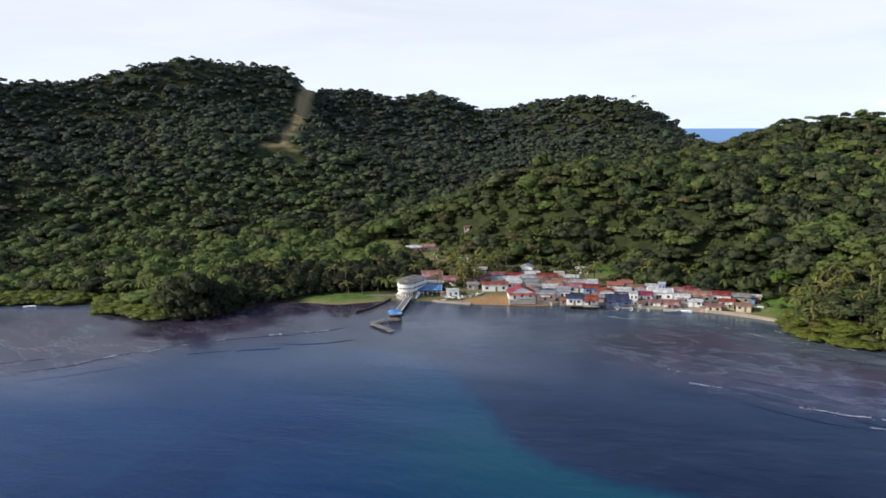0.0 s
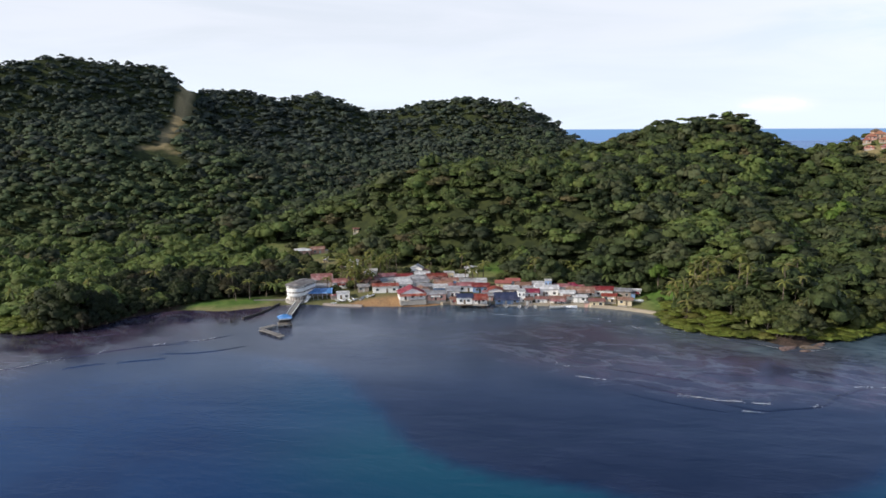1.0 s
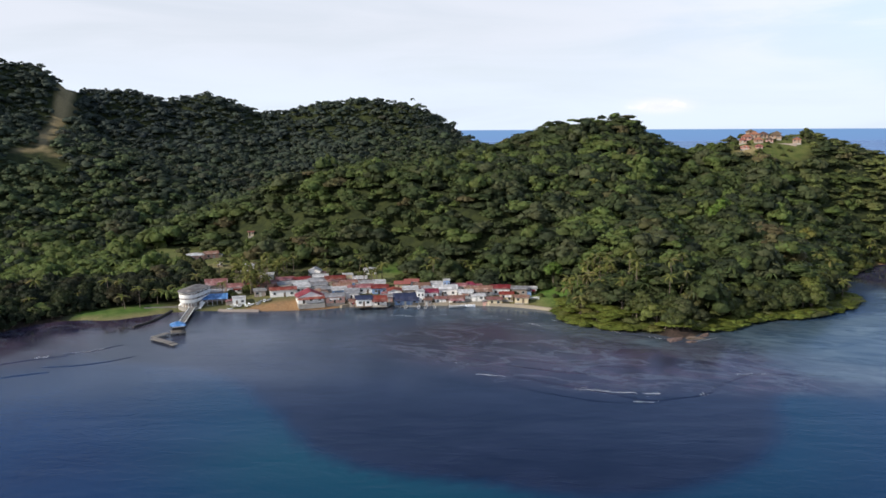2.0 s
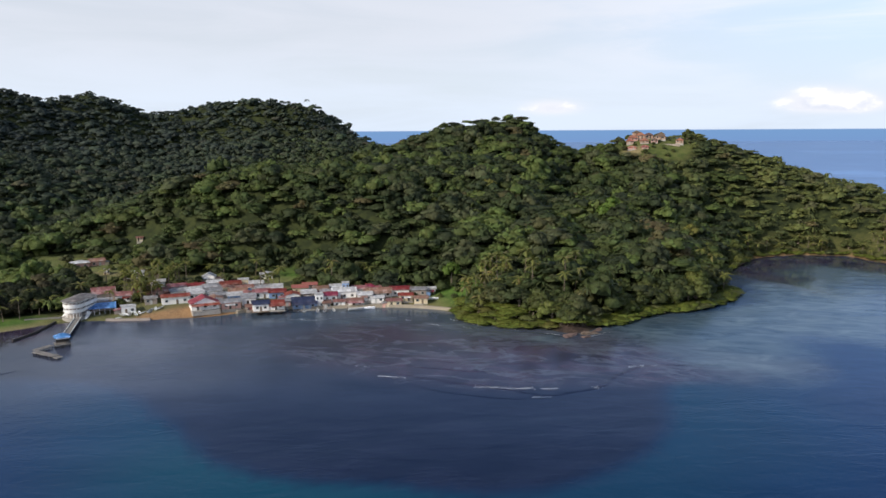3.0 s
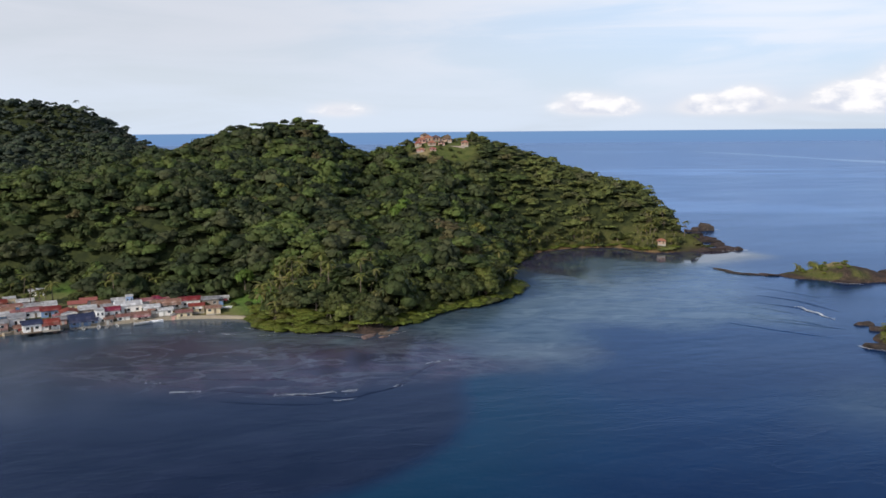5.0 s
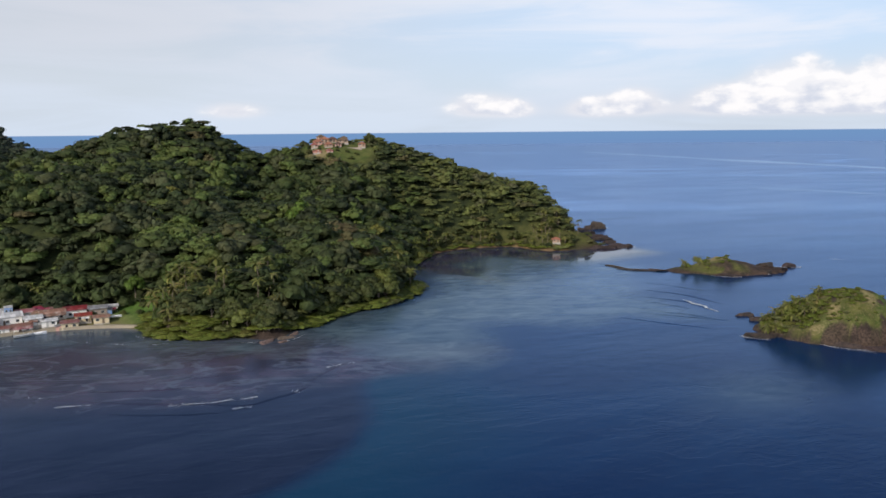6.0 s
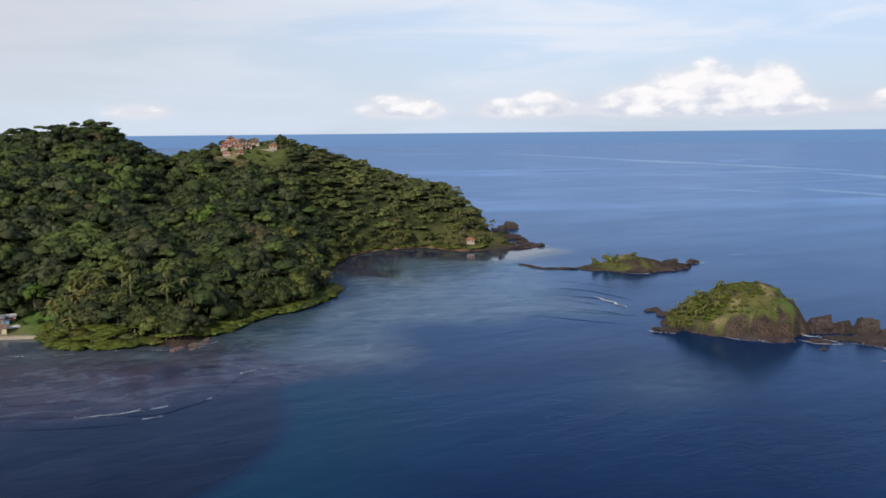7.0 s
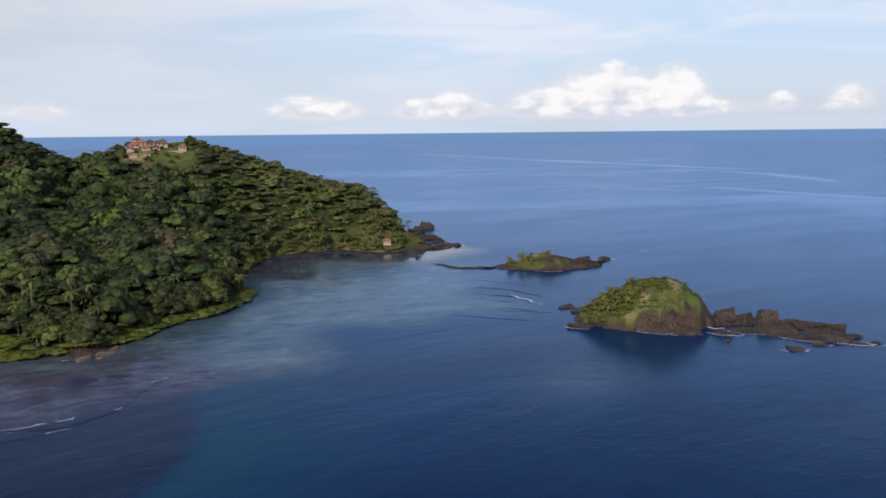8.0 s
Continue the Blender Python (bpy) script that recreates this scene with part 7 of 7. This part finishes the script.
SWELLS = [([(-143, 253), (-132, 258), (-122, 263), (-115, 274), (-105, 279), (-95, 287)], 2.0, 0.40), ([(-105, 286), (-88, 291), (-77, 297), (-65, 301), (-54, 303)], 1.6, 0.35), ([(-90, 275), (-84, 278), (-77, 280)], 1.8, 0.40), ([(-74, 280), (-66, 282), (-58, 283)], 2.0, 0.45), ([(-62, 290), (-52, 288), (-42, 290), (-32, 296)], 1.6, 0.36),
          ([(-58, 305), (-48, 306), (-38, 314)], 1.4, 0.30), ([(-160, 262), (-146, 266), (-134, 272)], 1.6, 0.30), ([(-100, 318), (-92, 318), (-84, 322)], 1.2, 0.24), ([(-134, 244), (-118, 252), (-104, 262)], 1.8, 0.22),
          ([(70, 262), (84, 240), (99, 223), (107, 215), (116, 204), (123, 203), (137, 204), (146, 212), (160, 218), (172, 214), (184, 209), (198, 200)], 2.0, 0.5), ([(64, 282), (82, 256), (104, 236), (130, 222)], 1.8, 0.3), ([(86, 262), (108, 244), (134, 232), (150, 234)], 1.6, 0.24), ([(60, 296), (74, 278), (90, 262)], 1.6, 0.24), ([(84, 226), (96, 212), (110, 202)], 1.6, 0.26),
          ([(347, 214), (350, 200), (348, 186), (342, 170)], 2.0, 0.40), ([(332, 206), (335, 192), (336, 184), (331, 175), (327, 166)], 2.0, 0.42), ([(310, 197), (309, 184), (313, 169), (312, 156)], 2.0, 0.36), ([(302, 192), (307, 172), (314, 153)], 2.2, 0.34), ([(288, 190), (291, 172), (297, 150)], 2.2, 0.30), ([(400, 282), (395, 258), (396, 244)], 1.8, 0.30), ([(322, 205), (324, 190), (324, 176)], 1.8, 0.3), ([(364, 226), (366, 208), (364, 192)], 1.8, 0.26)]
for line, wide, high in SWELLS:
    wave_ridge(line, wide * 0.75, high * (0.30 if len(line) > 8 else 0.75 if line[0][0] < 0 else 0.62 if line[0][0] > 280 else 0.45))
for k, (line, wide, breaks) in enumerate((([(-123, 262.5), (-119, 269), (-113, 275), (-105, 279), (-97, 285), (-93, 288)], 0.75, -0.25), ([(-84, 293), (-80, 296), (-76, 297)], 0.4, 0.0), ([(-66, 302), (-64, 302.5), (-62, 303)], 0.6, -0.1), ([(-54, 305), (-49, 306), (-44, 309)], 0.5, -0.1), ([(76, 242), (80, 239), (84, 237)], 0.5, -0.1), ([(72, 258), (74, 256), (77, 253)], 0.7, -0.1), ([(69, 294), (70, 291), (72, 288)], 0.6, 0.0), ([(100, 219), (105, 216), (109, 213.6), (114, 210.5), (119, 208.6), (123, 208.2)], 1.2, -0.22), ([(112, 203.4), (116, 201.6), (120, 200.4)], 0.4, 0.0), ([(133, 203), (136, 204), (139, 206)], 0.7, -0.2), ([(107, 319), (113, 309), (120, 297), (127, 290), (133, 287)], 0.35, 0.0), ([(60, 338), (70, 330), (80, 326), (90, 327)], 0.3, 0.15), ([(156, 218), (161, 217.4), (167, 215.4)], 0.5, -0.15),
                                          ([(338, 188), (336, 184), (331, 175), (328, 168), (326, 164)], 1.5, -0.35), ([(500, 196), (506, 187), (512, 178)], 0.9, 0.2), ([(138, 288), (150, 272), (164, 256), (180, 262)], 0.25, 0.3), ([(118, 322), (128, 308), (136, 288)], 0.3, 0.25))):
    foam_strip(line, wide, 200 + k, breaks)


def foam_round(x, y, long, broad, turn, start, end, wide, seed, breaks=0.0):
    """Foam washing round one side of a rock, from one bearing to another."""
    c, d = math.cos(radians(turn)), math.sin(radians(turn))
    line = []
    for a in np.linspace(radians(start), radians(end), 9):
        u, v = long * math.cos(a), broad * math.sin(a)
        line.append((x + u * c - v * d, y + u * d + v * c))
    foam_strip(line, wide, seed, breaks, "white wash breaking round a dark sea rock")


WASHES = ((296, 132, 6.6, 4.0, -64, 190, 300, 0.6, 0.0), (303, 116, 7, 3, -72, 180, 350, 0.5, 0.0), (303, 104, 8.4, 3, -78, 190, 350, 0.5, -0.05), (306, 93, 6.5, 3.6, -66, 190, 360, 0.6, -0.1), (324, 86, 4, 3, -70, 120, 330, 1.2, -0.35), (315, 80, 7, 3.4, -72, 190, 350, 0.9, -0.2),
          (324, 73, 10, 5.6, -78, 190, 350, 0.8, -0.1), (322, 52, 10, 4.4, -84, 180, 350, 0.8, -0.1), (325, 42, 8, 4.4, -80, 180, 360, 0.8, -0.1), (303, 52, 4, 2.8, -60, 160, 380, 0.7, -0.2), (324, 34, 5, 3, -70, 180, 380, 0.8, -0.2), (329, 28, 4.5, 3, -60, 150, 390, 0.9, -0.25), (316, 46, 4, 2.2, -70, 170, 350, 0.5, 0.0),
          (411, 203, 8.4, 3.4, -64, 180, 340, 0.7, -0.15), (433, 192, 7.4, 4.4, -46, 190, 350, 0.6, -0.05), (452, 200, 8, 5, -50, 250, 420, 1.6, -0.3), (463, 192, 6, 3.4, -50, 200, 440, 1.4, -0.3), (470, 304, 5.4, 4, -30, 200, 420, 0.8, -0.1), (464, 309, 11, 5, -40, 190, 300, 0.4, 0.1), (545, 381, 10, 6.6, -35, 200, 420, 1.0, -0.1))
for k, (x, y, long, broad, turn, start, end, wide, breaks) in enumerate(WASHES):
    foam_round(x, y, long, broad, turn, start, end, wide, 500 + 7 * k, breaks)


# ------------------------------------------------------------ slicks drawn out by the current on the open sea
def slick_material():
    m = bpy.data.materials.new("slick_water")
    t = nodes_of(m)
    co = node(t, "ShaderNodeTexCoord").outputs["Object"]
    wave = noise_tex(t, co, 0.05, 3.0, 0.6)
    nb = node(t, "ShaderNodeBump", {"Strength": 0.5, "Distance": 1.0, "Height": wave})
    body = node(t, "ShaderNodeBsdfDiffuse", {"Color": blend(t, wave, (0.007, 0.036, 0.105, 1), (0.012, 0.046, 0.122, 1)), "Normal": nb.outputs[0]})
    gloss = node(t, "ShaderNodeBsdfGlossy", {"Color": (0.56, 0.72, 0.98, 1), "Roughness": 0.14, "Normal": nb.outputs[0]})
    fres = node(t, "ShaderNodeFresnel", {"IOR": 1.33, "Normal": nb.outputs[0]})
    mix = node(t, "ShaderNodeMixShader", {0: maths(t, "MINIMUM", fres.outputs[0], 0.66), 1: body.outputs[0], 2: gloss.outputs[0]})
    node(t, "ShaderNodeOutputMaterial", {"Surface": mix.outputs[0]})
    return m


M_SLICK = slick_material()


def build_slick(line, wide, seed):
    """A long tapering streak of smooth water with frayed edges."""
    pts = np.array(along(rounded(line, 3, False), wide * 0.5))
    t = np.gradient(pts, axis=0)
    t /= np.linalg.norm(t, axis=1)[:, None] + 1e-9
    nr = np.stack([-t[:, 1], t[:, 0]], -1)
    n = len(pts)
    body = np.sin(np.pi * np.linspace(0.01, 0.99, n)) ** 0.7
    left = wide * body * (0.5 + 0.35 * value_noise(pts[:, 0], pts[:, 1], wide * 3, seed) + 0.15 * value_noise(pts[:, 0], pts[:, 1], wide, seed + 1))
    right = wide * body * (0.5 + 0.35 * value_noise(pts[:, 0], pts[:, 1], wide * 3, seed + 2) + 0.15 * value_noise(pts[:, 0], pts[:, 1], wide, seed + 3))
    v = np.concatenate([np.column_stack([pts + nr * left[:, None], np.full(n, 0.05)]), np.column_stack([pts - nr * right[:, None], np.full(n, 0.05)])])
    i = np.arange(n - 1)
    ob = mesh_object("slick", v, np.stack([i, n + i, n + i + 1, i + 1], -1), M_SLICK)
    tagged(ob, "long pale streak of smooth water drawn out by the current", "water", kind="stuff")


for k, (line, wide) in enumerate((([(2520, 1851), (2144, 1236), (1898, 834), (1778, 567), (1654, 372)], 42), ([(1587, 419), (1466, 293), (1312, 180)], 34), ([(1138, 322), (1069, 199), (1026, 92), (1010, 20)], 22), ([(1068, 503), (1064, 400), (1041, 302)], 9))):
    build_slick(line, wide * 1.5, 400 + 10 * k)
